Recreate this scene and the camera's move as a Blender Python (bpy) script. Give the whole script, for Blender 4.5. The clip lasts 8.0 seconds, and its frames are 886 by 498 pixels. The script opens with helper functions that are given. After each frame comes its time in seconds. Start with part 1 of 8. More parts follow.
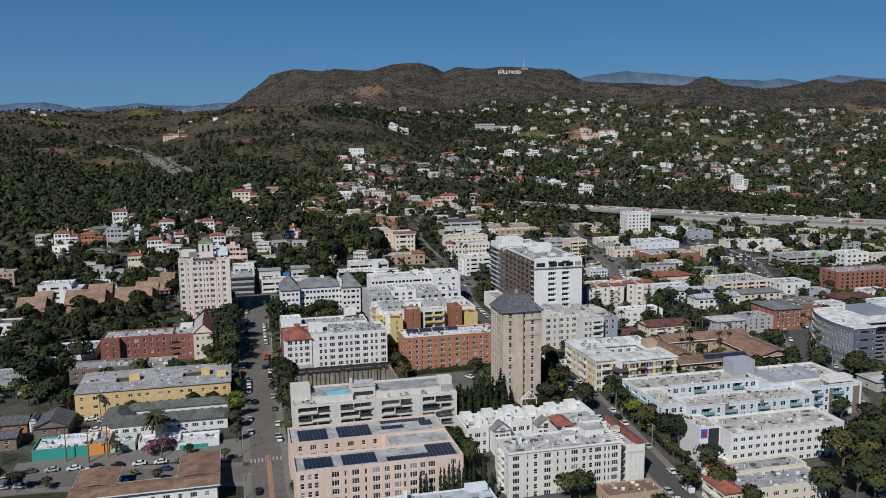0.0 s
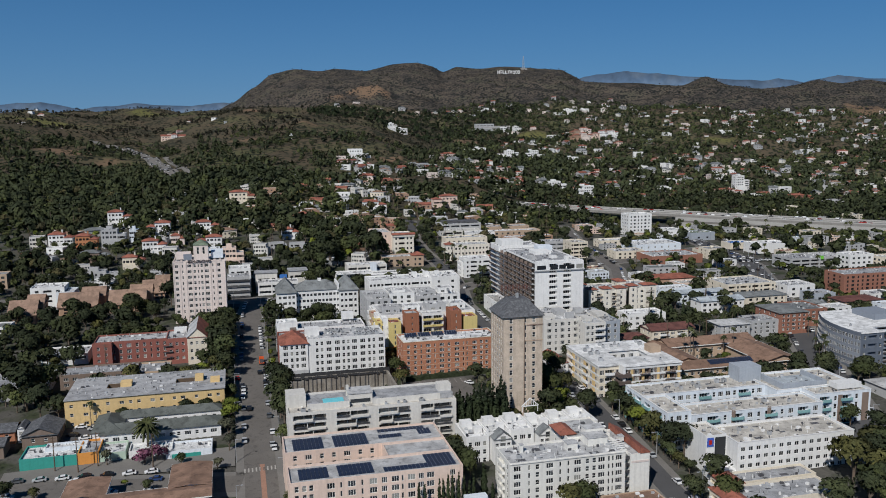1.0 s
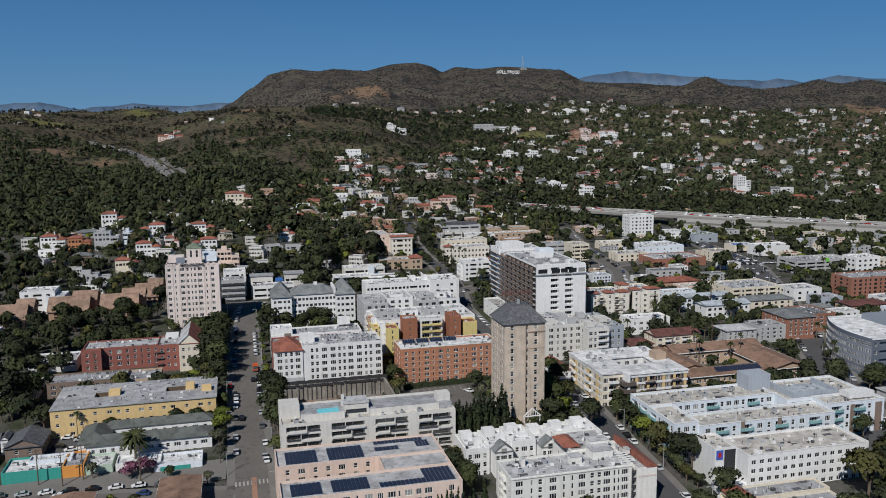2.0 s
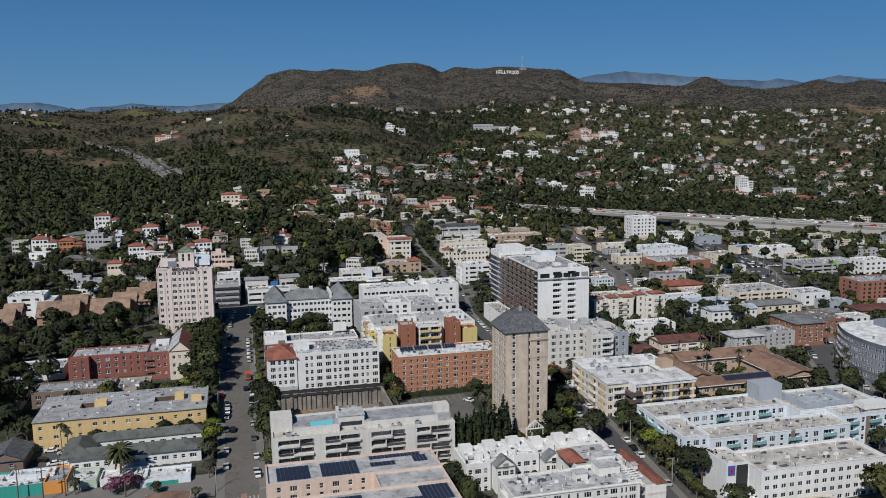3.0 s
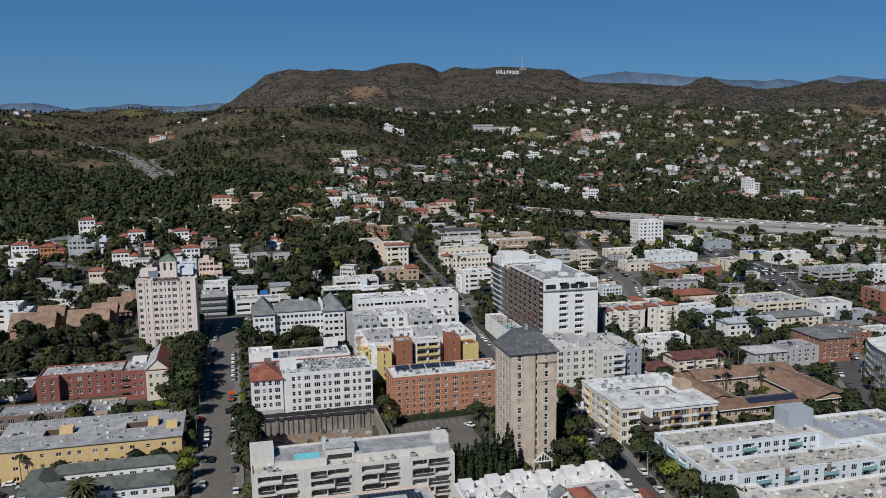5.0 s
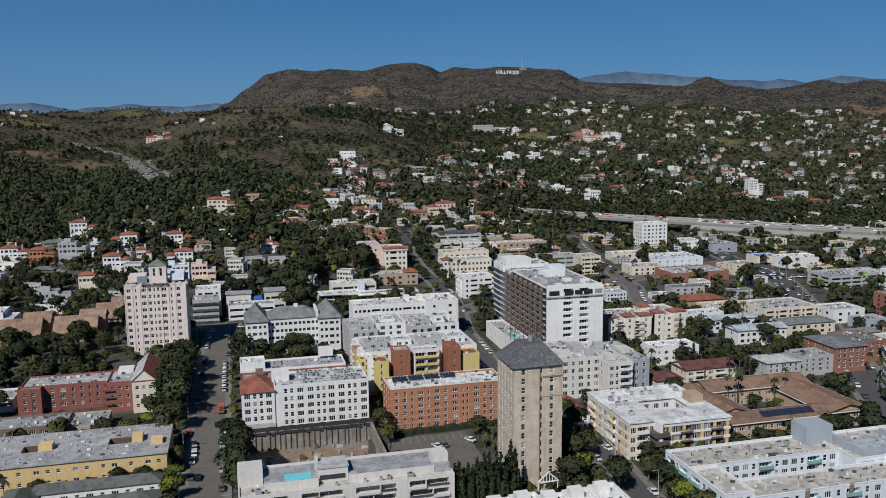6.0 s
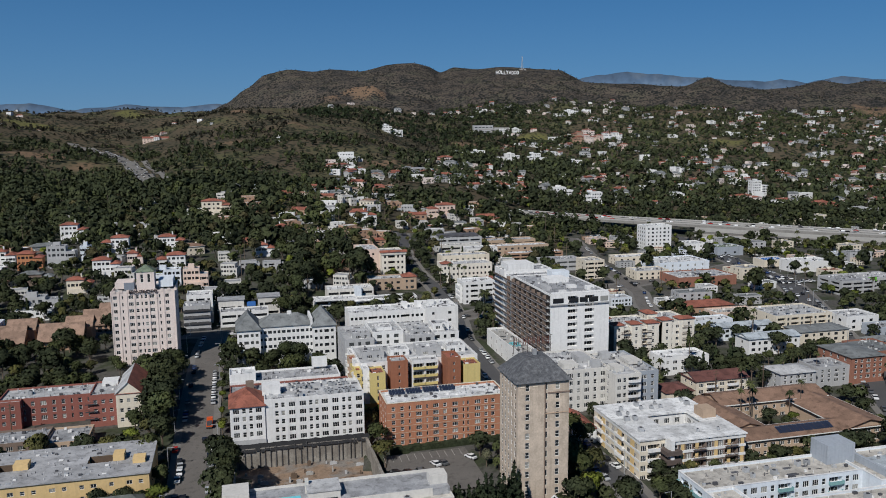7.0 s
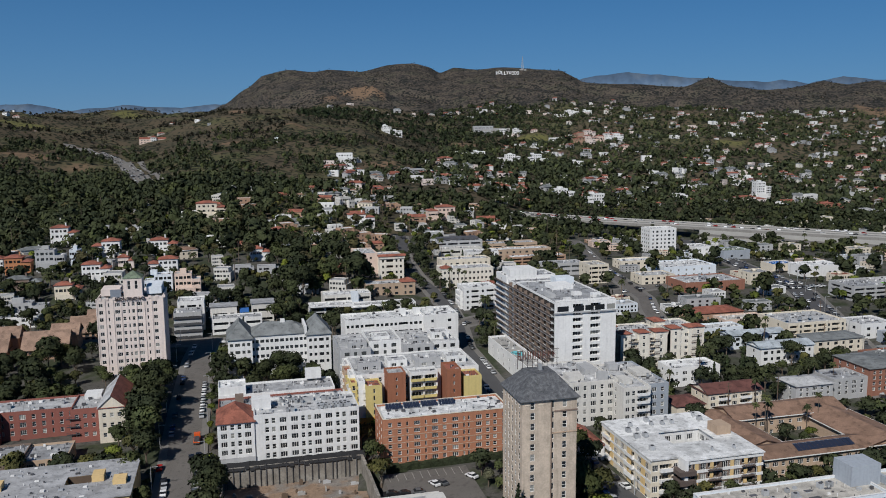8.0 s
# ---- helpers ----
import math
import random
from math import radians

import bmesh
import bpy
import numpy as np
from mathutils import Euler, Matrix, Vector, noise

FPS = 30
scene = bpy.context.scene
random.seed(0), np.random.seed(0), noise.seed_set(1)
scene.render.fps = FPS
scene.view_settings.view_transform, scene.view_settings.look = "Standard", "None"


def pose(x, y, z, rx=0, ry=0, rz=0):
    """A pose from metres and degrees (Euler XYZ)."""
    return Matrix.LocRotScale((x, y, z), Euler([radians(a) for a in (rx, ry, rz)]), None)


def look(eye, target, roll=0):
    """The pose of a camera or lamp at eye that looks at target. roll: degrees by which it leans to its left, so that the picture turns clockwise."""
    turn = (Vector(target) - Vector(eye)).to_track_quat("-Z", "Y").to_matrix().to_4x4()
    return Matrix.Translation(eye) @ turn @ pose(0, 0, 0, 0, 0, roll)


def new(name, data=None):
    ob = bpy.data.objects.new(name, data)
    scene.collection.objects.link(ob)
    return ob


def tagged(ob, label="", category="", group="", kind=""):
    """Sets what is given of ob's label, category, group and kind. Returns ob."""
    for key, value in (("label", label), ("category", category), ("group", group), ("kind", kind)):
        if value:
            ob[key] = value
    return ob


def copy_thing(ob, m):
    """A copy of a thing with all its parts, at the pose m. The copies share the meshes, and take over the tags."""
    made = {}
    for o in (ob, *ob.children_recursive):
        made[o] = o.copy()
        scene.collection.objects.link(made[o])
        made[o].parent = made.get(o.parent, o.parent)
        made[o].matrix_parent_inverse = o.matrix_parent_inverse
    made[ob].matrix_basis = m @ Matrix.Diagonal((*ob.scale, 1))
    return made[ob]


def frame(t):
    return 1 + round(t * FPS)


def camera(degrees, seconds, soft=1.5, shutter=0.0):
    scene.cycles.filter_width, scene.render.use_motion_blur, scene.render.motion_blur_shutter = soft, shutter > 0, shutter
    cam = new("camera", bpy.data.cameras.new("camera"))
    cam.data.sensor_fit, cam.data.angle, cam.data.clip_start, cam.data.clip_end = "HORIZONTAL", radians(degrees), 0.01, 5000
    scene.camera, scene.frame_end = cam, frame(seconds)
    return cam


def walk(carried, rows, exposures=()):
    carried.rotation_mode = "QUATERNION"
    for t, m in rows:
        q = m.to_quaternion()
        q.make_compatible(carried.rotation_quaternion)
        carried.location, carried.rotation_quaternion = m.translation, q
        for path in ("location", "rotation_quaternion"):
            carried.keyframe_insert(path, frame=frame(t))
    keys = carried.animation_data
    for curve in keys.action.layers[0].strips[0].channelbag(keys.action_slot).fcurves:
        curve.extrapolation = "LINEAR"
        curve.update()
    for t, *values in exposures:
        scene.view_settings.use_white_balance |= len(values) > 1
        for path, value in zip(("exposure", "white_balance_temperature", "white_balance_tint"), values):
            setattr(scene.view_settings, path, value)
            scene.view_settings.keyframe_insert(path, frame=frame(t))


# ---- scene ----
# ---- camera and its walk ----
cam = camera(56.5, 8.0, 0.95)


def aim(x, y, z, yaw, tilt):
    """Flight pose: a level glide with a slight change of the downward tilt."""
    ya, pi = radians(yaw), radians(tilt)
    way = Vector((-math.sin(ya) * math.cos(pi), math.cos(ya) * math.cos(pi), math.sin(pi)))
    eye = Vector((x, y, z))
    return look(eye, eye + way * 100, -0.53)


PATH = [
    (0.0, aim(0.0, 0.0, 117.16, -14.11, -8.549)),
    (0.5, aim(0.95, 3.53, 117.16, -14.13, -8.545)),
    (1.0, aim(2.1, 7.81, 117.17, -14.16, -8.541)),
    (1.5, aim(3.47, 12.91, 117.17, -14.19, -8.533)),
    (3.0, aim(8.11, 30.17, 117.19, -14.26, -8.518)),
    (3.5, aim(9.89, 36.81, 117.20, -14.275, -8.510)),
    (4.0, aim(11.67, 43.43, 117.21, -14.285, -8.506)),
    (4.5, aim(13.48, 50.14, 117.22, -14.29, -8.498)),
    (6.0, aim(19.17, 71.31, 117.23, -14.31, -8.471)),
    (6.5, aim(21.1, 78.53, 117.20, -14.325, -8.456)),
    (7.0, aim(23.18, 86.23, 117.17, -14.335, -8.436)),
    (7.5, aim(25.24, 93.92, 117.11, -14.34, -8.413)),
    (8.0, aim(27.21, 101.24, 117.07, -14.34, -8.394)),
]
walk(cam, PATH, exposures=[(0.0, -0.2, 6190, 9), (8.0, -0.2, 6190, 9)])

# ---- world and sun ----
SUN_EL, SUN_AZ = 43.0, 219.0          # degrees: height, and compass bearing from +y clockwise
world = bpy.data.worlds.new("sky_world")
scene.world = world
world.use_nodes = True
wn = world.node_tree.nodes
sky = wn.new("ShaderNodeTexSky")
sky.sky_type = "NISHITA"
sky.sun_disc = False
sky.sun_elevation = radians(SUN_EL)
sky.sun_rotation = radians(SUN_AZ)
sky.altitude = 2200
sky.air_density = 0.8
sky.dust_density = 0.15
sky.ozone_density = 6.0
wn["Background"].inputs["Strength"].default_value = 0.05
tone = wn.new("ShaderNodeHueSaturation")
tone.inputs["Saturation"].default_value = 1.32
tone.inputs["Value"].default_value = 1.1
world.node_tree.links.new(sky.outputs[0], tone.inputs["Color"])
haze = wn.new("ShaderNodeMix")
haze.data_type = "RGBA"
place = wn.new("ShaderNodeTexCoord")
apart = wn.new("ShaderNodeSeparateXYZ")
thin = wn.new("ShaderNodeMapRange")
thin.inputs["From Max"].default_value = 0.36
thin.inputs["To Min"].default_value = 0.8
thin.inputs["To Max"].default_value = 0.0
world.node_tree.links.new(place.outputs["Generated"], apart.inputs[0])
world.node_tree.links.new(apart.outputs["Z"], thin.inputs["Value"])
world.node_tree.links.new(thin.outputs[0], haze.inputs[0])
haze.inputs[7].default_value = (2.5, 5.4, 9.5, 1)
world.node_tree.links.new(tone.outputs[0], haze.inputs[6])
world.node_tree.links.new(haze.outputs[2], wn["Background"].inputs["Color"])

sun = new("sun", bpy.data.lights.new("sun", "SUN"))
sun.data.energy = 4.75
sun.data.angle = radians(0.6)
sun.data.color = (1.0, 0.95, 0.88)
az, el = radians(SUN_AZ), radians(SUN_EL)
sun_way = Vector((math.sin(az) * math.cos(el), math.cos(az) * math.cos(el), math.sin(el)))
sun.matrix_world = look(sun_way * 400 + Vector((0, 0, 100)), (0, 0, 100))

# ---- materials ----


def material(name, color, rough=0.85, vary=0.12, scale=0.6, fine=8.0, bump=0.0, random_tint=0.0, metal=0.0, second=None, second_scale=0.05, gloss=0.35, streak=0.0, blot=0.0, relief=0.1):
    """A procedural surface: colour with variation at a coarse and a fine scale, optional second tone, relief and tint per object."""
    m = bpy.data.materials.new(name)
    m.use_nodes = True
    nt = m.node_tree
    bsdf = nt.nodes["Principled BSDF"]
    bsdf.inputs["Roughness"].default_value = rough
    bsdf.inputs["Metallic"].default_value = metal
    bsdf.inputs["Specular IOR Level"].default_value = gloss
    coord = nt.nodes.new("ShaderNodeNewGeometry")
    n1 = nt.nodes.new("ShaderNodeTexNoise")
    n1.inputs["Scale"].default_value = scale
    n1.inputs["Detail"].default_value = 4
    n2 = nt.nodes.new("ShaderNodeTexNoise")
    n2.inputs["Scale"].default_value = fine
    n2.inputs["Detail"].default_value = 2
    for n in (n1, n2):
        nt.links.new(coord.outputs["Position"], n.inputs["Vector"])
    mix = nt.nodes.new("ShaderNodeMath")
    mix.operation = "ADD"
    nt.links.new(n1.outputs["Fac"], mix.inputs[0])
    nt.links.new(n2.outputs["Fac"], mix.inputs[1])
    mr = nt.nodes.new("ShaderNodeMapRange")
    mr.inputs["From Min"].default_value = 0.6
    mr.inputs["From Max"].default_value = 1.4
    mr.inputs["To Min"].default_value = 1 - vary
    mr.inputs["To Max"].default_value = 1 + vary
    nt.links.new(mix.outputs[0], mr.inputs["Value"])
    value = mr.outputs[0]
    if random_tint:
        info = nt.nodes.new("ShaderNodeObjectInfo")
        r = nt.nodes.new("ShaderNodeMapRange")
        r.inputs["To Min"].default_value = 1 - random_tint
        r.inputs["To Max"].default_value = 1 + random_tint
        nt.links.new(info.outputs["Random"], r.inputs["Value"])
        mul = nt.nodes.new("ShaderNodeMath")
        mul.operation = "MULTIPLY"
        nt.links.new(value, mul.inputs[0])
        nt.links.new(r.outputs[0], mul.inputs[1])
        value = mul.outputs[0]
    base = nt.nodes.new("ShaderNodeRGB")
    base.outputs[0].default_value = (*color, 1)
    tone = base.outputs[0]
    if second:
        n3 = nt.nodes.new("ShaderNodeTexNoise")
        n3.inputs["Scale"].default_value = second_scale
        n3.inputs["Detail"].default_value = 6
        nt.links.new(coord.outputs["Position"], n3.inputs["Vector"])
        ramp = nt.nodes.new("ShaderNodeValToRGB")
        ramp.color_ramp.elements[0].position = 0.44
        ramp.color_ramp.elements[1].position = 0.6
        ramp.color_ramp.elements[0].color = (*color, 1)
        ramp.color_ramp.elements[1].color = (*second, 1)
        nt.links.new(n3.outputs["Fac"], ramp.inputs[0])
        tone = ramp.outputs[0]
    if streak or blot:
        size = nt.nodes.new("ShaderNodeMapping")
        size.inputs["Scale"].default_value = (0.9, 0.9, 0.06) if streak else (0.5, 0.5, 0.5)
        n4 = nt.nodes.new("ShaderNodeTexNoise")
        n4.inputs["Scale"].default_value = 1.0
        n4.inputs["Detail"].default_value = 5
        nt.links.new(coord.outputs["Position"], size.inputs["Vector"])
        nt.links.new(size.outputs[0], n4.inputs["Vector"])
        worn = nt.nodes.new("ShaderNodeMapRange")
        worn.inputs["From Min"].default_value = 0.5 if streak else 0.56
        worn.inputs["From Max"].default_value = 0.72 if streak else 0.64
        worn.inputs["To Min"].default_value = 1.0
        worn.inputs["To Max"].default_value = 1 - (streak or blot)
        nt.links.new(n4.outputs["Fac"], worn.inputs["Value"])
        both = nt.nodes.new("ShaderNodeMath")
        both.operation = "MULTIPLY"
        nt.links.new(value, both.inputs[0])
        nt.links.new(worn.outputs[0], both.inputs[1])
        value = both.outputs[0]
    out = nt.nodes.new("ShaderNodeVectorMath")
    out.operation = "SCALE"
    nt.links.new(tone, out.inputs[0])
    nt.links.new(value, out.inputs["Scale"])
    nt.links.new(out.outputs[0], bsdf.inputs["Base Color"])
    if bump:
        b = nt.nodes.new("ShaderNodeBump")
        b.inputs["Strength"].default_value = min(1.0, bump)
        b.inputs["Distance"].default_value = relief
        nt.links.new(n2.outputs["Fac"], b.inputs["Height"])
        nt.links.new(b.outputs[0], bsdf.inputs["Normal"])
    return m


M = {}
M["city"] = material("city_yard_soil", (0.085, 0.08, 0.07), 0.95, 0.35, 0.08, 0.9, 0, 0, 0, (0.03, 0.037, 0.017), 0.08, blot=0.4)
M["dirt"] = material("excavated_soil", (0.25, 0.175, 0.12), 0.95, 0.3, 0.3, 2.0, 0.4, 0, 0, (0.2, 0.18, 0.16), 0.15, blot=0.35)
M["asphalt"] = material("worn_asphalt", (0.128, 0.117, 0.106), 0.9, 0.2, 0.12, 3.0, 0.2, blot=0.22)
M["darkasphalt"] = material("fresh_asphalt", (0.075, 0.074, 0.076), 0.9, 0.18, 0.12, 3.0, 0.2)
M["pave"] = material("pavement_concrete", (0.165, 0.155, 0.142), 0.9, 0.15, 0.2, 2.0)
M["concrete"] = material("bare_concrete", (0.34, 0.33, 0.31), 0.9, 0.15, 0.15, 1.5)
M["shored"] = material("rough_shored_concrete", (0.2, 0.18, 0.155), 0.95, 0.3, 0.3, 2.0, 0.5, 0, 0, (0.27, 0.25, 0.22), 0.2, streak=0.35)
M["deck"] = material("freeway_concrete", (0.22, 0.21, 0.195), 0.9, 0.2, 0.12, 3.0, 0.2, blot=0.2)
M["paint"] = material("road_marking_paint", (0.36, 0.34, 0.31), 0.8, 0.2, 0.8, 5.0)
M["redpave"] = material("red_brick_median", (0.3, 0.17, 0.12), 0.9, 0.2, 0.5, 4.0)
WALLS = {
    "white": (0.7, 0.695, 0.68), "cool": (0.62, 0.66, 0.7), "cream": (0.65, 0.585, 0.475), "yellow": (0.64, 0.46, 0.22), "tan": (0.53, 0.44, 0.35),
    "pink": (0.66, 0.515, 0.43), "rose": (0.66, 0.57, 0.52), "brick": (0.37, 0.165, 0.095), "redbrick": (0.24, 0.09, 0.07), "gray": (0.4, 0.4, 0.4),
    "bluegray": (0.21, 0.235, 0.275), "darkslate": (0.12, 0.14, 0.175), "slate": (0.33, 0.36, 0.4), "ochre": (0.6, 0.28, 0.06), "mustard": (0.6, 0.49, 0.2), "rust": (0.28, 0.115, 0.065),
    "teal": (0.045, 0.29, 0.24), "mint": (0.42, 0.52, 0.42), "orange": (0.6, 0.26, 0.06), "brown": (0.2, 0.15, 0.12), "buff": (0.43, 0.32, 0.23), "terra": (0.37, 0.24, 0.165), "ivory": (0.58, 0.56, 0.52), "warmwhite": (0.68, 0.665, 0.62), "rustorange": (0.42, 0.19, 0.09), "offcream": (0.69, 0.645, 0.56), "seaglass": (0.2, 0.36, 0.36), "dullbrick": (0.27, 0.125, 0.085),
}
for k, c in WALLS.items():
    M[k] = material(k + "_stucco", c, 0.88, 0.1, 0.12, 1.3, 0.1, 0.05, streak=0.13)
ROOFS = {
    "r_white": (0.68, 0.68, 0.67), "r_pale": (0.46, 0.46, 0.46), "r_gray": (0.33, 0.335, 0.345), "r_dark": (0.1, 0.1, 0.11), "r_beige": (0.5, 0.47, 0.42),
    "r_tile": (0.29, 0.105, 0.07), "r_brown": (0.24, 0.15, 0.105), "r_shingle": (0.19, 0.2, 0.2), "r_slate": (0.085, 0.088, 0.095), "r_metal": (0.4, 0.44, 0.47),
    "r_maroon": (0.14, 0.06, 0.05), "r_green": (0.16, 0.2, 0.14), "r_mid": (0.385, 0.385, 0.39), "r_moss": (0.115, 0.125, 0.115), "r_clay": (0.3, 0.2, 0.145),
}
for k, c in ROOFS.items():
    M[k] = material(k[2:] + "_roofing", c, 0.85, 0.24, 0.35, 2.2, 0.2, 0.08, 0, tuple(v * 0.74 for v in c), 0.22, blot=0.3)
M["r_slate"] = material("slate_tiles", (0.08, 0.083, 0.09), 0.8, 0.5, 1.1, 5.0, 0.4, 0, 0, (0.125, 0.128, 0.135), 0.9)
M["tan"] = material("tan_stucco_weathered", WALLS["tan"], 0.9, 0.2, 0.25, 2.4, 0.15, 0, 0, tuple(v * 0.86 for v in WALLS["tan"]), 0.35, streak=0.2)
M["metal"] = material("galvanised_metal", (0.42, 0.43, 0.44), 0.5, 0.15, 0.5, 4.0, 0, 0.2, 0.3)
M["darkmetal"] = material("dark_grille", (0.06, 0.06, 0.065), 0.6, 0.2, 0.5, 4.0, 0, 0.3)
M["frame"] = material("white_window_frame", (0.72, 0.71, 0.68), 0.6, 0.05, 0.5, 4.0)
M["railbrown"] = material("brown_balcony_screen", (0.1, 0.077, 0.068), 0.8, 0.2, 0.3, 3.0)
M["wood"] = material("weathered_pole_wood", (0.12, 0.085, 0.06), 0.9, 0.2, 0.5, 6.0)
M["bark"] = material("tree_bark", (0.13, 0.1, 0.075), 0.95, 0.25, 0.6, 5.0, 0.3)
M["letter"] = material("white_letter_enamel", (0.8, 0.8, 0.8), 0.6, 0.05, 0.3, 3.0)
M["sign_dark"] = material("dark_sign_steel", (0.06, 0.045, 0.045), 0.7, 0.1, 0.3, 3.0)
M["netting"] = material("black_netting", (0.02, 0.02, 0.022), 0.9, 0.3, 0.5, 3.0)
M["sign_red"] = material("rusty_sign_letters", (0.14, 0.055, 0.045), 0.7, 0.1, 0.3, 3.0)
LEAVES = {
    "leaf_dark": (0.04, 0.049, 0.027), "leaf_mid": (0.06, 0.073, 0.033), "leaf_olive": (0.082, 0.083, 0.034), "leaf_bright": (0.11, 0.135, 0.028),
    "leaf_dry": (0.07, 0.066, 0.036), "leaf_brush": (0.034, 0.034, 0.026), "leaf_palm": (0.062, 0.072, 0.034), "leaf_cypress": (0.026, 0.036, 0.02), "leaf_pink": (0.22, 0.09, 0.14), "leaf_gray": (0.085, 0.09, 0.065),
}
for k, c in LEAVES.items():
    M[k] = material(k, tuple(v * 0.8 for v in c), 0.9, 0.6, 0.5, 1.9, 0.8, 0.22, 0, (c[0] * 1.25, c[1] * 1.18, c[2] * 1.0), 0.055, gloss=0.08, relief=0.5)
CARS = {"c_white": (0.7, 0.7, 0.7), "c_silver": (0.4, 0.41, 0.42), "c_black": (0.015, 0.015, 0.017), "c_gray": (0.1, 0.105, 0.11), "c_red": (0.4, 0.02, 0.015), "c_blue": (0.03, 0.06, 0.16)}
for k, c in CARS.items():
    M[k] = material(k[2:] + "_car_paint", c, 0.25, 0.03, 0.5, 4.0)
M["rubber"] = material("tyre_rubber", (0.02, 0.02, 0.02), 0.9, 0.1, 1.0, 5.0)
M["carglass"] = material("tinted_car_glass", (0.02, 0.022, 0.025), 0.08, 0.05, 1.0, 5.0)
M["truck"] = material("orange_truck_paint", (0.62, 0.1, 0.02), 0.4, 0.05, 1.0, 5.0)
M["water"] = material("pool_water", (0.2, 0.62, 0.68), 0.06, 0.1, 0.4, 2.0)
M["green_sign"] = material("green_sign_board", (0.16, 0.5, 0.05), 0.6, 0.05, 1.0, 4.0)
M["blue_sign"] = material("blue_sign_board", (0.05, 0.1, 0.4), 0.5, 0.05, 1.0, 4.0)
M["bluetarp"] = material("blue_canopy", (0.04, 0.14, 0.4), 0.7, 0.1, 1.0, 4.0)
# far mountains: aerial haze is put into the base colour as a blue tint
M["far_ridge"] = material("haze_tinted_mountain", (0.08, 0.13, 0.205), 1.0, 0.3, 0.006, 0.03, 0, 0, 0, (0.115, 0.16, 0.22), 0.008)


def scrub_material(name, soil, grass, dark, bush, cover):
    """Dry hillside: soil and grass in wide patches, dotted with dark bushes."""
    m = bpy.data.materials.new(name)
    m.use_nodes = True
    nt = m.node_tree
    b = nt.nodes["Principled BSDF"]
    b.inputs["Roughness"].default_value = 0.95
    b.inputs["Specular IOR Level"].default_value = 0.05
    geo = nt.nodes.new("ShaderNodeNewGeometry")

    def grain(scale, detail):
        n = nt.nodes.new("ShaderNodeTexNoise")
        n.inputs["Scale"].default_value = scale
        n.inputs["Detail"].default_value = detail
        nt.links.new(geo.outputs["Position"], n.inputs["Vector"])
        return n.outputs["Fac"]

    ramp = nt.nodes.new("ShaderNodeValToRGB")
    e = ramp.color_ramp.elements
    e[0].position, e[0].color = 0.36, (*dark, 1)
    e[1].position, e[1].color = 0.64, (*grass, 1)
    e.new(0.5).color = (*soil, 1)
    nt.links.new(grain(0.009, 7), ramp.inputs[0])
    cells = nt.nodes.new("ShaderNodeTexVoronoi")
    cells.inputs["Scale"].default_value = 0.11
    nt.links.new(geo.outputs["Position"], cells.inputs["Vector"])
    shift = nt.nodes.new("ShaderNodeMath")
    shift.operation = "MULTIPLY_ADD"
    shift.inputs[1].default_value = -0.9
    nt.links.new(grain(0.022, 4), shift.inputs[0])
    nt.links.new(cells.outputs["Distance"], shift.inputs[2])
    edge = nt.nodes.new("ShaderNodeMapRange")
    edge.inputs["From Min"].default_value = cover - 0.08
    edge.inputs["From Max"].default_value = cover + 0.08
    nt.links.new(shift.outputs[0], edge.inputs["Value"])
    mix = nt.nodes.new("ShaderNodeMix")
    mix.data_type = "RGBA"
    mix.inputs[6].default_value = (*bush, 1)
    nt.links.new(edge.outputs[0], mix.inputs[0])
    nt.links.new(ramp.outputs[0], mix.inputs[7])
    last = mix.outputs[2]
    for word, tone in (("soil", (0.17, 0.115, 0.075)), ("grass", (0.135, 0.13, 0.05))):
        worn = nt.nodes.new("ShaderNodeAttribute")
        worn.attribute_name = word
        flecks = nt.nodes.new("ShaderNodeMapRange")
        flecks.inputs["From Min"].default_value, flecks.inputs["From Max"].default_value = cover - 0.16, cover + 0.02
        nt.links.new(shift.outputs[0], flecks.inputs["Value"])
        both = nt.nodes.new("ShaderNodeMath")
        both.operation = "MULTIPLY"
        nt.links.new(worn.outputs["Fac"], both.inputs[0])
        nt.links.new(flecks.outputs[0], both.inputs[1])
        over = nt.nodes.new("ShaderNodeMix")
        over.data_type = "RGBA"
        over.inputs[7].default_value = (*tone, 1)
        nt.links.new(both.outputs[0], over.inputs[0])
        nt.links.new(last, over.inputs[6])
        last = over.outputs[2]
    nt.links.new(last, b.inputs["Base Color"])
    return m


M["scrub"] = scrub_material("dry_scrub_slope", (0.092, 0.073, 0.05), (0.085, 0.084, 0.044), (0.066, 0.058, 0.04), (0.024, 0.028, 0.018), -0.03)
M["ridge"] = scrub_material("chaparral_slope", (0.096, 0.079, 0.064), (0.085, 0.078, 0.058), (0.058, 0.053, 0.047), (0.02, 0.022, 0.021), 0.04)


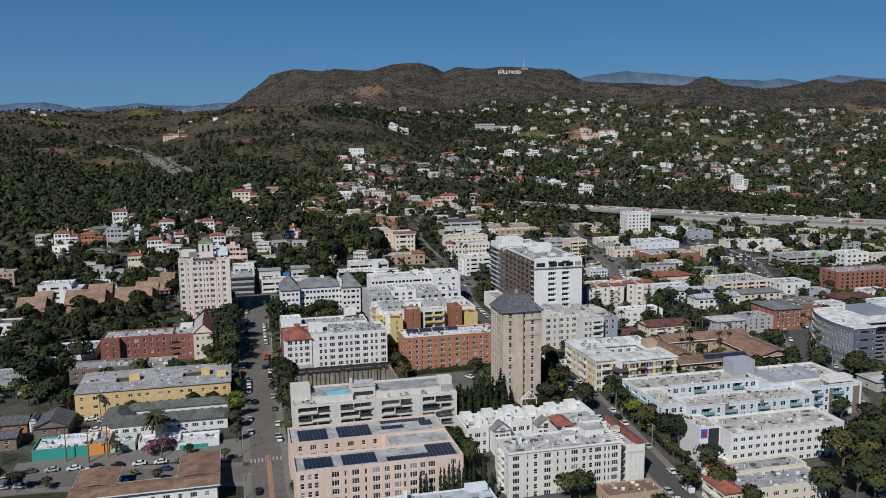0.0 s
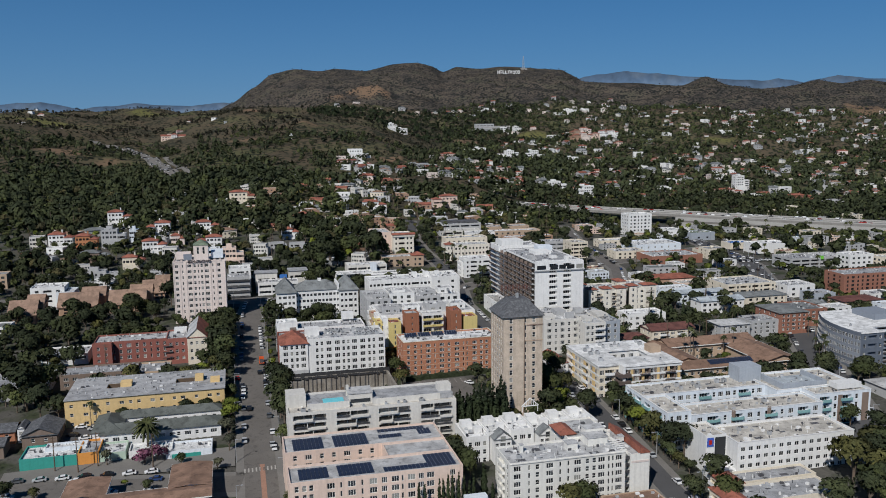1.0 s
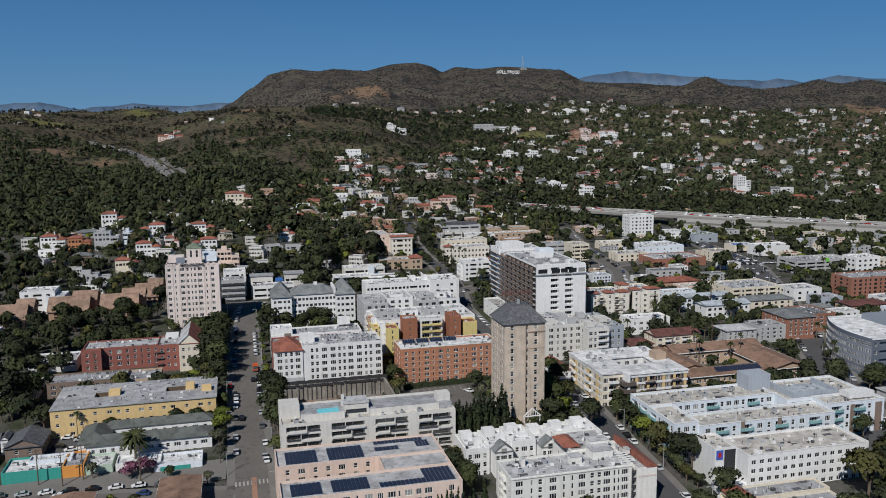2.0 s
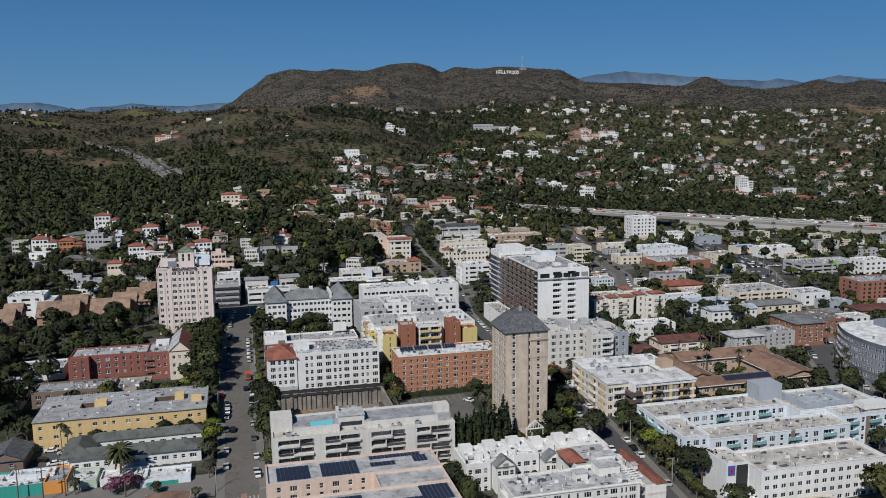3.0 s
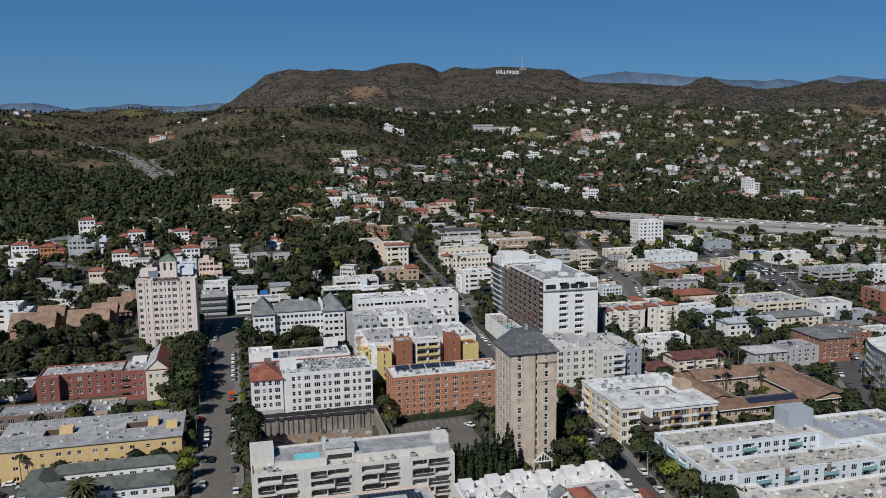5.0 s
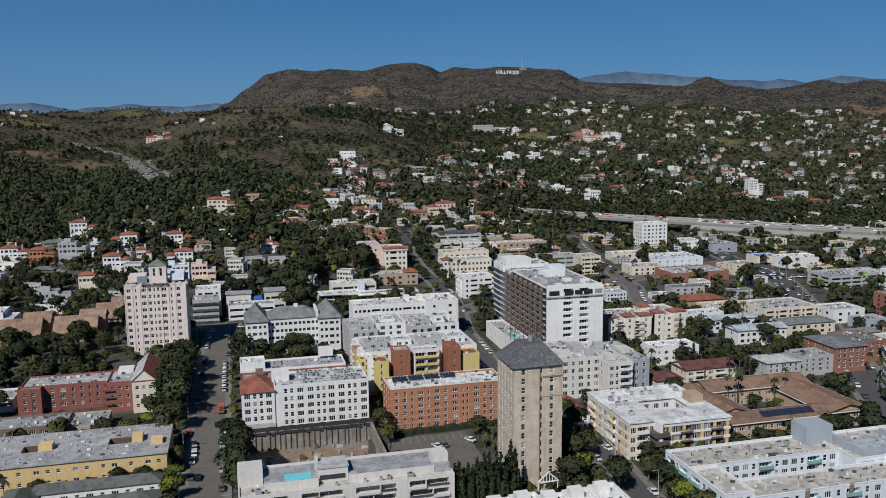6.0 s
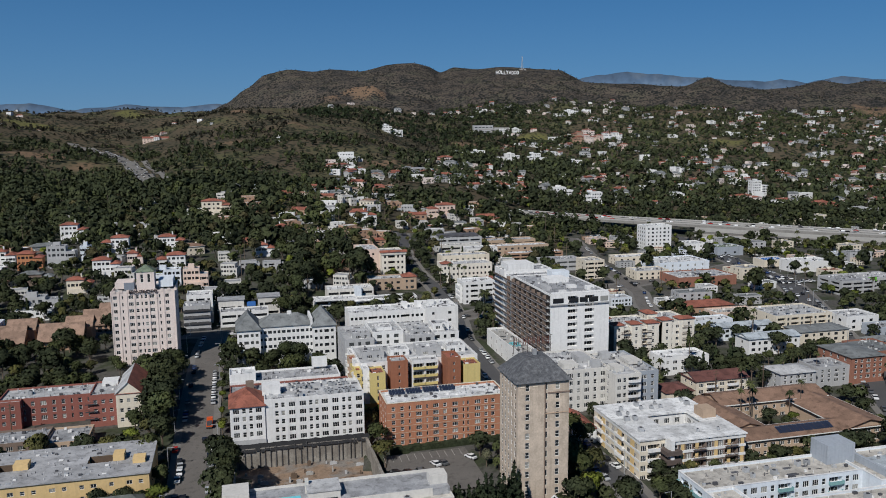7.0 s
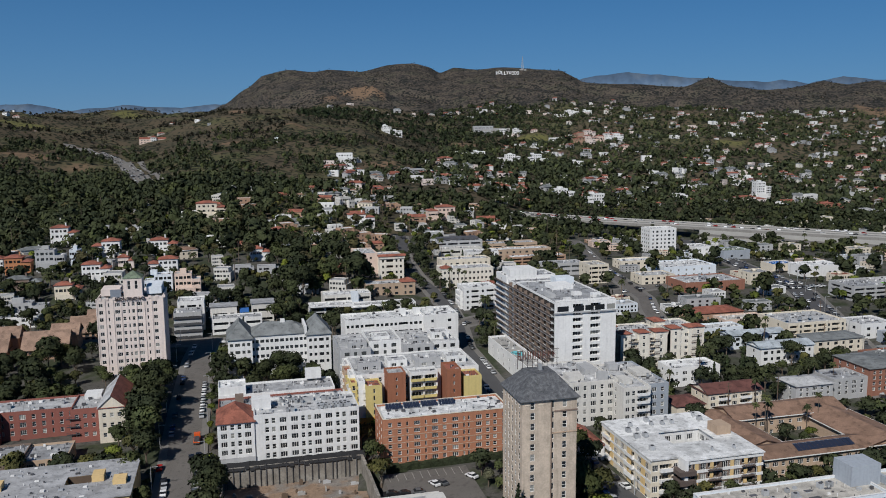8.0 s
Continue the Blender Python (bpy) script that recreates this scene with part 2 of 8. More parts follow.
def pane_material():
    """Window glass: dark and glossy, with pale blinds behind some of the panes."""
    m = bpy.data.materials.new("window_glass")
    m.use_nodes = True
    nt = m.node_tree
    b = nt.nodes["Principled BSDF"]
    b.inputs["Roughness"].default_value = 0.05
    info = nt.nodes.new("ShaderNodeObjectInfo")
    ramp = nt.nodes.new("ShaderNodeValToRGB")
    ramp.color_ramp.interpolation = "CONSTANT"
    ramp.color_ramp.elements[0].color = (0.018, 0.02, 0.023, 1)
    ramp.color_ramp.elements[1].color = (0.26, 0.26, 0.24, 1)
    ramp.color_ramp.elements[1].position = 0.92
    for p, c in ((0.3, (0.035, 0.04, 0.045, 1)), (0.62, (0.06, 0.065, 0.065, 1)), (0.68, (0.016, 0.018, 0.02, 1))):
        ramp.color_ramp.elements.new(p).color = c
    nt.links.new(info.outputs["Random"], ramp.inputs[0])
    nt.links.new(ramp.outputs[0], b.inputs["Base Color"])
    return m


def panel_material():
    """Solar panels: dark blue cells with thin pale seams."""
    m = bpy.data.materials.new("solar_cells")
    m.use_nodes = True
    nt = m.node_tree
    b = nt.nodes["Principled BSDF"]
    b.inputs["Roughness"].default_value = 0.3
    geo = nt.nodes.new("ShaderNodeNewGeometry")
    n = nt.nodes.new("ShaderNodeTexNoise")
    n.inputs["Scale"].default_value = 0.7
    nt.links.new(geo.outputs["Position"], n.inputs["Vector"])
    r = nt.nodes.new("ShaderNodeValToRGB")
    r.color_ramp.elements[0].color = (0.014, 0.02, 0.038, 1)
    r.color_ramp.elements[1].color = (0.032, 0.041, 0.07, 1)
    nt.links.new(n.outputs["Fac"], r.inputs[0])
    nt.links.new(r.outputs[0], b.inputs["Base Color"])
    return m


M["pane"] = pane_material()
M["solar"] = panel_material()

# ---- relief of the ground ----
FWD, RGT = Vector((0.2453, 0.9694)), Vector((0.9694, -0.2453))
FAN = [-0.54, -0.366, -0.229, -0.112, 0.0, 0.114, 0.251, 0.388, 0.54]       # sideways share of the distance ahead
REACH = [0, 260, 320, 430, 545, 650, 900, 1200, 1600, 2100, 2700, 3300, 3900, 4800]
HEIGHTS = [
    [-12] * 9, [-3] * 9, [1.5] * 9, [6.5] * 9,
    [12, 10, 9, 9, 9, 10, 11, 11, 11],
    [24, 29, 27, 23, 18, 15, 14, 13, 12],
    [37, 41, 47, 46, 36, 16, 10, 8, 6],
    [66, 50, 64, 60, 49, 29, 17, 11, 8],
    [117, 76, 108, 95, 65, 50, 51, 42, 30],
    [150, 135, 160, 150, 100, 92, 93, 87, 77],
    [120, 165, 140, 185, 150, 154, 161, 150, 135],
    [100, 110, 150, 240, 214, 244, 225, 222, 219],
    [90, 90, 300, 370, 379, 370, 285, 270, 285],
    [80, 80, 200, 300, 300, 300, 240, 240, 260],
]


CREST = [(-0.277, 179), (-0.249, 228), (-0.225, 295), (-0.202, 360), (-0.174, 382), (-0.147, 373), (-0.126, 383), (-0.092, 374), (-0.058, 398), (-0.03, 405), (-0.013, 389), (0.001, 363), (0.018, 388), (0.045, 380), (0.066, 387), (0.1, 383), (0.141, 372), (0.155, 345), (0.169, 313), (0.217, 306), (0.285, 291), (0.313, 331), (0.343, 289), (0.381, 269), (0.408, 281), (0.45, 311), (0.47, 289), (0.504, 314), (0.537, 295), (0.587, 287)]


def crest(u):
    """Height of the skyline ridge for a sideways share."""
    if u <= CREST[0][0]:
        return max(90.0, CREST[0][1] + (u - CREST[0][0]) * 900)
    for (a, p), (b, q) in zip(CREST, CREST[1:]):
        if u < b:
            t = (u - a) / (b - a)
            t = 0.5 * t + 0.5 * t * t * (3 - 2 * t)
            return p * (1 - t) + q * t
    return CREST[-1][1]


def ease(keys, x):
    """The two table entries round a value, and its share between them."""
    if x <= keys[0]:
        return 0, 0, 0.0
    for i in range(len(keys) - 1):
        if x < keys[i + 1]:
            t = (x - keys[i]) / (keys[i + 1] - keys[i])
            return i, i + 1, t
    return len(keys) - 1, len(keys) - 1, 0.0


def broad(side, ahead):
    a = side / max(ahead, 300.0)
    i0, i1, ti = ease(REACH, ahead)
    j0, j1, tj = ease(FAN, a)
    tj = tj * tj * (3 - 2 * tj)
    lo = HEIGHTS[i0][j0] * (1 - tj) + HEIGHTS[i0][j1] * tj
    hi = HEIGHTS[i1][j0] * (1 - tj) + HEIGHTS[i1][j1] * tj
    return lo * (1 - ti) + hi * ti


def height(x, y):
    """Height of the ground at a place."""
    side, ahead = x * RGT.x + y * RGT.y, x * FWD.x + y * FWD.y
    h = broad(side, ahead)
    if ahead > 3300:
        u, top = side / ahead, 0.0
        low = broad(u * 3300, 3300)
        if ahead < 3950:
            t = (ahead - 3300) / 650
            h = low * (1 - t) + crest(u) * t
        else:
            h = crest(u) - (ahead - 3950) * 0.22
    if 18 < x < 69 and 338 < y < 381:
        return h - 7.5
    cone = math.hypot(side + 262, ahead - 3000) / 125
    if cone < 1:
        h += 50 * (1 - cone) ** 1.1
    cone = math.hypot(side + 368, ahead - 2900) / 80
    if cone < 1:
        h += 26 * (1 - cone)
    if ahead > 2400:
        g = 1 - abs(noise.noise(Vector((x / 120, y / 120, 2.2)))) * 2.2
        g += 0.5 * (1 - abs(noise.noise(Vector((x / 58, y / 58, 5.2)))) * 2.2)
        h += min(1.0, (ahead - 2400) / 400) * (13 * g - 9) * (1 if ahead < 3400 else max(0.1, 1 - (ahead - 3400) / 250))
    calm = 1 - 0.75 * max(0.0, 1 - abs(ahead - 3950) / 500)
    wild = min(1.0, max(0.0, (ahead - 750) / 900))
    if wild > 0:
        p = Vector((x / 420, y / 420, 3.7))
        n = noise.fractal(p, 0.9, 2.1, 5)
        r = 1 - abs(noise.noise(Vector((x / 260, y / 260, 9.1)))) * 2
        fold = 1 - abs(noise.noise(Vector((x / 95, y / 95, 4.4)))) * 2.4
        h += wild * calm * (n * 26 + r * 14 - 8 + (6.5 * fold - 3 if ahead < 2600 else 0))
    return h


# open patches on the hills: sideways, ahead, half-widths, and whether soil or grass
PATCHES = [
    (-75, 1296, 40, 22, "soil"), (118, 2215, 50, 50, "soil"), (237, 2100, 62, 60, "grass"), (649, 1960, 44, 44, "grass"), (1440, 2800, 120, 100, "soil"),
    (-615, 1345, 55, 40, "soil"), (-520, 1300, 30, 22, "soil"), (-285, 1155, 34, 20, "soil"), (-879, 1860, 90, 40, "grass"), (-830, 2430, 90, 60, "grass"), (-262, 3000, 100, 100, "soil"),
    (-368, 2900, 44, 46, "soil"), (60, 1900, 44, 30, "soil"), (-250, 1640, 34, 24, "soil"), (-420, 1900, 40, 30, "soil"), (170, 1960, 40, 35, "soil"), (-340, 1420, 26, 20, "soil"),
]


def patch(x, y):
    """How much open soil and open grass shows at a place."""
    side, ahead = x * RGT.x + y * RGT.y, x * FWD.x + y * FWD.y
    out = {"soil": 0.0, "grass": 0.0}
    for s, a, w, d, kind in PATCHES:
        if abs(side - s) < 1.6 * w and abs(ahead - a) < 1.6 * d:
            r = math.hypot((side - s) / w, (ahead - a) / d) + 0.55 * noise.noise(Vector((x / 34, y / 34, 6.0))) + 0.3 * noise.noise(Vector((x / 13, y / 13, 1.0)))
            out[kind] = max(out[kind], min(1.0, max(0.0, (1.0 - r) * 3)))
    return out["soil"], out["grass"]


def place_of(side, ahead):
    return side * RGT.x + ahead * FWD.x, side * RGT.y + ahead * FWD.y


def grid_mesh(name, sides, aheads, lift=0.0):
    verts, faces = [], []
    for a in aheads:
        for s in sides:
            x, y = place_of(s, a)
            verts.append((x, y, height(x, y) + lift))
    n = len(sides)
    for i in range(len(aheads) - 1):
        for j in range(n - 1):
            faces.append((i * n + j, i * n + j + 1, (i + 1) * n + j + 1, (i + 1) * n + j))
    me = bpy.data.meshes.new(name)
    me.from_pydata(verts, [], faces)
    me.polygons.foreach_set("use_smooth", [True] * len(faces))
    return me


aheads = list(range(-900, 150, 50)) + list(range(150, 760, 10)) + list(range(760, 4850, 22))
sides = list(range(-3000, -1400, 60)) + list(range(-1400, -460, 22)) + list(range(-460, 520, 10)) + list(range(520, 1400, 22)) + list(range(1400, 3001, 60))
ground = new("ground", grid_mesh("ground", sides, aheads))
ground.data.materials.append(M["scrub"])
ground.data.materials.append(M["city"])
ground.data.materials.append(M["ridge"])
index = []
for p in ground.data.polygons:
    c = p.center
    side, ahead = c.x * RGT.x + c.y * RGT.y, c.x * FWD.x + c.y * FWD.y
    edge = 760 + 40 * noise.noise(Vector((c.x / 90, c.y / 90, 0))) + (260 if side > 120 else 0)
    kind = 1 if ahead < edge else (2 if ahead + 200 * noise.noise(Vector((c.x / 300, c.y / 300, 0))) > 2750 and side > -0.3 * ahead else 0)
    index.append(kind)
ground.data.polygons.foreach_set("material_index", index)
worn = [patch(v.co.x, v.co.y) for v in ground.data.vertices]
for k, word in enumerate(("soil", "grass")):
    layer = ground.data.attributes.new(word, "FLOAT", "POINT")
    layer.data.foreach_set("value", [w[k] for w in worn])
tagged(ground, "dry scrub hills and sloping city ground", "ground", kind="structure")

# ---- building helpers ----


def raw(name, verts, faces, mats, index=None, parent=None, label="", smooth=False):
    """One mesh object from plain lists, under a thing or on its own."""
    me = bpy.data.meshes.new(name)
    me.from_pydata([tuple(v) for v in verts], [], faces)
    for m in (mats if isinstance(mats, (list, tuple)) else [mats]):
        me.materials.append(M[m] if isinstance(m, str) else m)
    if index:
        me.polygons.foreach_set("material_index", index)
    if smooth:
        me.polygons.foreach_set("use_smooth", [True] * len(faces))
    ob = new(name, me)
    if parent:
        ob.parent = parent
    if label:
        ob["label"] = label
    return ob


class Shape:
    """Collects quads and boxes for one mesh."""

    def __init__(self):
        self.v, self.f, self.i = [], [], []

    def quad(self, a, b, c, d, mat=0):
        n = len(self.v)
        self.v += [a, b, c, d]
        self.f.append((n, n + 1, n + 2, n + 3))
        self.i.append(mat)

    def tri(self, a, b, c, mat=0):
        n = len(self.v)
        self.v += [a, b, c]
        self.f.append((n, n + 1, n + 2))
        self.i.append(mat)

    def box(self, x0, y0, z0, x1, y1, z1, mat=0, bottom=True):
        n = len(self.v)
        self.v += [(x0, y0, z0), (x1, y0, z0), (x1, y1, z0), (x0, y1, z0), (x0, y0, z1), (x1, y0, z1), (x1, y1, z1), (x0, y1, z1)]
        fs = [(4, 5, 6, 7), (0, 1, 5, 4), (1, 2, 6, 5), (2, 3, 7, 6), (3, 0, 4, 7)] + ([(3, 2, 1, 0)] if bottom else [])
        self.f += [tuple(n + k for k in q) for q in fs]
        self.i += [mat] * len(fs)

    def tube(self, x, y, z0, z1, r0, r1, sides=8, mat=0, lean=(0, 0)):
        n = len(self.v)
        for k in range(sides):
            a = 2 * math.pi * k / sides
            self.v += [(x + r0 * math.cos(a), y + r0 * math.sin(a), z0), (x + lean[0] + r1 * math.cos(a), y + lean[1] + r1 * math.sin(a), z1)]
        for k in range(sides):
            j = (k + 1) % sides
            self.f.append((n + 2 * k, n + 2 * j, n + 2 * j + 1, n + 2 * k + 1))
            self.i.append(mat)
        self.f.append(tuple(n + 2 * k + 1 for k in range(sides)))
        self.i.append(mat)

    def done(self, name, mats, parent=None, label="", smooth=False):
        return raw(name, self.v, self.f, mats, self.i, parent, label, smooth)


def thing(name, label, category, x=0, y=0, z=0, group=""):
    ob = new(name)
    ob.location = (x, y, z)
    ob.empty_display_size = 1
    return tagged(ob, label, category, group)


WIDE = {"w": 2.1, "n": 1.28, "t": 0.65, "d": 2.8, "B": 4.6, "p": 1.7, " ": 0.0, "L": 7.5, "m": 2.35, "G": 11.7, "s": 0.85}
WINDOWS = {}


def window_mesh(w, h, deep=0.2):
    """Frame, rails and pane of a window, its middle at the wall's face; shared by windows of one size."""
    key = (round(w, 2), round(h, 2), deep)
    if key in WINDOWS:
        return WINDOWS[key]
    s = Shape()
    b = 0.1 if w > 0.7 else 0.06
    y, f = deep - 0.03, deep - 0.1
    if w > 1.7:
        xs = [-w / 2, -w / 2 + b, -w / 6 - 0.05, -w / 6 + 0.05, w / 6 - 0.05, w / 6 + 0.05, w / 2 - b, w / 2]
    elif w > 1.3:
        xs = [-w / 2, -w / 2 + b, -0.04, 0.04, w / 2 - b, w / 2]
    else:
        xs = [-w / 2, -w / 2 + b, w / 2 - b, w / 2]
    zs = [-h / 2, -h / 2 + b, -0.04, 0.04, h / 2 - b, h / 2] if 0.7 < w <= 1.3 else [-h / 2, -h / 2 + b, h / 2 - b, h / 2]
    n = len(xs)
    s.v = [(x, f, z) for z in zs for x in xs]
    for j in range(len(zs) - 1):
        for i in range(n - 1):
            q = (j * n + i, j * n + i + 1, (j + 1) * n + i + 1, (j + 1) * n + i)
            if i % 2 and j % 2:
                k = len(s.v)
                s.v += [(s.v[p][0], y, s.v[p][2]) for p in q]
                s.f.append((k, k + 1, k + 2, k + 3))
                s.i.append(1)
                for m in range(4):
                    s.f.append((q[m], q[(m + 1) % 4], k + (m + 1) % 4, k + m))
                    s.i.append(0)
            else:
                s.f.append(q)
                s.i.append(0)
    me = bpy.data.meshes.new("window")
    me.from_pydata(s.v, [], s.f)
    me.materials.append(M["frame"])
    me.materials.append(M["pane"])
    me.polygons.foreach_set("material_index", s.i)
    WINDOWS[key] = me
    return me


FLATS = []
SIDES = {"S": ((1, 0), (0, -1)), "N": ((-1, 0), (0, 1)), "W": ((0, -1), (-1, 0)), "E": ((0, 1), (1, 0))}
BALCONY = {}


def balcony_mesh(w, out, solid):
    key = (round(w, 2), out, solid)
    if key not in BALCONY:
        s = Shape()
        s.box(-w / 2, -out, -0.18, w / 2, 0, 0)
        if solid:
            s.box(-w / 2, -out, 0, w / 2, -out + 0.12, 0.95)
            s.box(-w / 2, -out + 0.12, 0, -w / 2 + 0.12, 0, 0.95)
            s.box(w / 2 - 0.12, -out + 0.12, 0, w / 2, 0, 0.95)
        else:
            s.box(-w / 2, -out, 0.95, w / 2, -out + 0.06, 1.03)
            for k in range(max(2, int(w / 0.35))):
                x = -w / 2 + 0.05 + k * (w - 0.1) / (max(2, int(w / 0.35)) - 1)
                s.box(x - 0.02, -out, 0, x + 0.02, -out + 0.04, 0.95, 0, False)
        BALCONY[key] = s
    return BALCONY[key]


def facade(shape, root, side, x0, y0, x1, y1, z0, z1, pattern, floors, base, top, win_h, glazed, balcony, spots=None):
    """One wall with real openings; windows and balconies are parts of their own."""
    (ux, uy), (nx, ny) = SIDES[side]
    ox, oy = {"S": (x0, y0), "N": (x1, y1), "W": (x0, y1), "E": (x1, y0)}[side]
    width = abs(x1 - x0) if side in "SN" else abs(y1 - y0)

    def at(a, z, out=0.0):
        return (ox + ux * a + nx * out, oy + uy * a + ny * out, z)

    cols = []
    letters = pattern
    if letters:
        if spots is None:
            total = sum(WIDE[c] for c in letters)
            k = min(1.0, 0.86 * width / max(total, 0.1))
            gap = (width - total * k) / (len(letters) + 1)
            a = gap
            for c in letters:
                if WIDE[c]:
                    cols.append((a, a + WIDE[c] * k, c))
                a += WIDE[c] * k + gap
        else:
            for c, s in zip(letters, spots):
                cols.append((s * width - WIDE[c] / 2, s * width + WIDE[c] / 2, c))
    rows = []
    if floors:
        fh = (z1 - top - z0 - base) / floors
        for i in range(floors):
            zb = z0 + base + fh * i
            rows.append((zb + fh * 0.26, min(zb + fh * 0.26 + win_h * 1.14, zb + fh * 0.92), zb, fh))
    ac = sorted({0.0, width, *[c[0] for c in cols], *[c[1] for c in cols]})
    zc = sorted({z0, z1, *[r[0] for r in rows], *[r[1] for r in rows]})
    opens = {(round(c[0], 3), round(r[0], 3)): (c, r) for c in cols for r in rows}
    for i in range(len(ac) - 1):
        for j in range(len(zc) - 1):
            a, b, c, d = ac[i], ac[i + 1], zc[j], zc[j + 1]
            hole = opens.get((round(a, 3), round(c, 3)))
            if not hole:
                shape.quad(at(a, c), at(b, c), at(b, d), at(a, d))
                continue
            deep = -2.2 if hole[0][2] == "G" else (-1.3 if hole[0][2] in "BL" else -0.2)
            shape.quad(at(a, c), at(b, c), at(b, c, deep), at(a, c, deep))
            shape.quad(at(a, d, deep), at(b, d, deep), at(b, d), at(a, d))
            shape.quad(at(a, c), at(a, c, deep), at(a, d, deep), at(a, d))
            shape.quad(at(b, c, deep), at(b, c), at(b, d), at(b, d, deep))
            if glazed:
                shape.quad(at(a, c, deep), at(b, c, deep), at(b, d, deep), at(a, d, deep), 1)
                continue
            if hole[0][2] in "BLG":
                shape.quad(at(a, c, deep), at(b, c, deep), at(b, d, deep), at(a, d, deep))
            w = bpy.data.objects.new("window", window_mesh((b - a) * (0.96 if deep < -2 else 0.8 if deep < -1 else 1), d - c, 0.2 if deep > -1 else 0.1))
            scene.collection.objects.link(w)
            w.parent = root
            p = at((a + b) / 2, (c + d) / 2, 0 if deep > -1 else deep + 0.1)
            w.location = (p[0] - root.location.x, p[1] - root.location.y, p[2] - root.location.z)
            w.rotation_euler[2] = math.atan2(uy, ux)
            if hole[0][2] in "BLG" and balcony:
                sh = balcony_mesh(b - a + 0.3, 0.9, balcony != "railbrown")
                bo = sh.done("balcony", balcony, root)
                p = at((a + b) / 2, c - 0.02)
                bo.location = (p[0] - root.location.x, p[1] - root.location.y, p[2] - root.location.z)
                bo.rotation_euler[2] = math.atan2(uy, ux)


def hip(shape, x0, y0, x1, y1, z, rise, eave=0.6, kind="hip", mat=0):
    """A pitched roof with eaves."""
    x0, y0, x1, y1 = x0 - eave, y0 - eave, x1 + eave, y1 + eave
    w, d = x1 - x0, y1 - y0
    if kind == "hip":
        k = min(w, d) / 2
        if w >= d:
            a, b = (x0 + k, (y0 + y1) / 2, z + rise), (x1 - k, (y0 + y1) / 2, z + rise)
        else:
            a, b = ((x0 + x1) / 2, y0 + k, z + rise), ((x0 + x1) / 2, y1 - k, z + rise)
        p = [(x0, y0, z), (x1, y0, z), (x1, y1, z), (x0, y1, z)]
        if w >= d:
            shape.quad(p[0], p[1], b, a, mat), shape.quad(p[2], p[3], a, b, mat)
            shape.tri(p[1], p[2], b, mat), shape.tri(p[3], p[0], a, mat)
        else:
            shape.quad(p[1], p[2], b, a, mat), shape.quad(p[3], p[0], a, b, mat)
            shape.tri(p[0], p[1], a, mat), shape.tri(p[2], p[3], b, mat)
    elif kind == "gable_x":
        m = (y0 + y1) / 2
        shape.quad((x0, y0, z), (x1, y0, z), (x1, m, z + rise), (x0, m, z + rise), mat)
        shape.quad((x1, y1, z), (x0, y1, z), (x0, m, z + rise), (x1, m, z + rise), mat)
    elif kind == "gable_y":
        m = (x0 + x1) / 2
        shape.quad((x0, y1, z), (x0, y0, z), (m, y0, z + rise), (m, y1, z + rise), mat)
        shape.quad((x1, y0, z), (x1, y1, z), (m, y1, z + rise), (m, y0, z + rise), mat)
    shape.quad((x0, y1, z), (x1, y1, z), (x1, y0, z), (x0, y0, z), mat)
    # eave fascia
    for a, b in (((x0, y0), (x1, y0)), ((x1, y0), (x1, y1)), ((x1, y1), (x0, y1)), ((x0, y1), (x0, y0))):
        shape.quad((a[0], a[1], z - 0.22), (b[0], b[1], z - 0.22), (b[0], b[1], z), (a[0], a[1], z), mat)


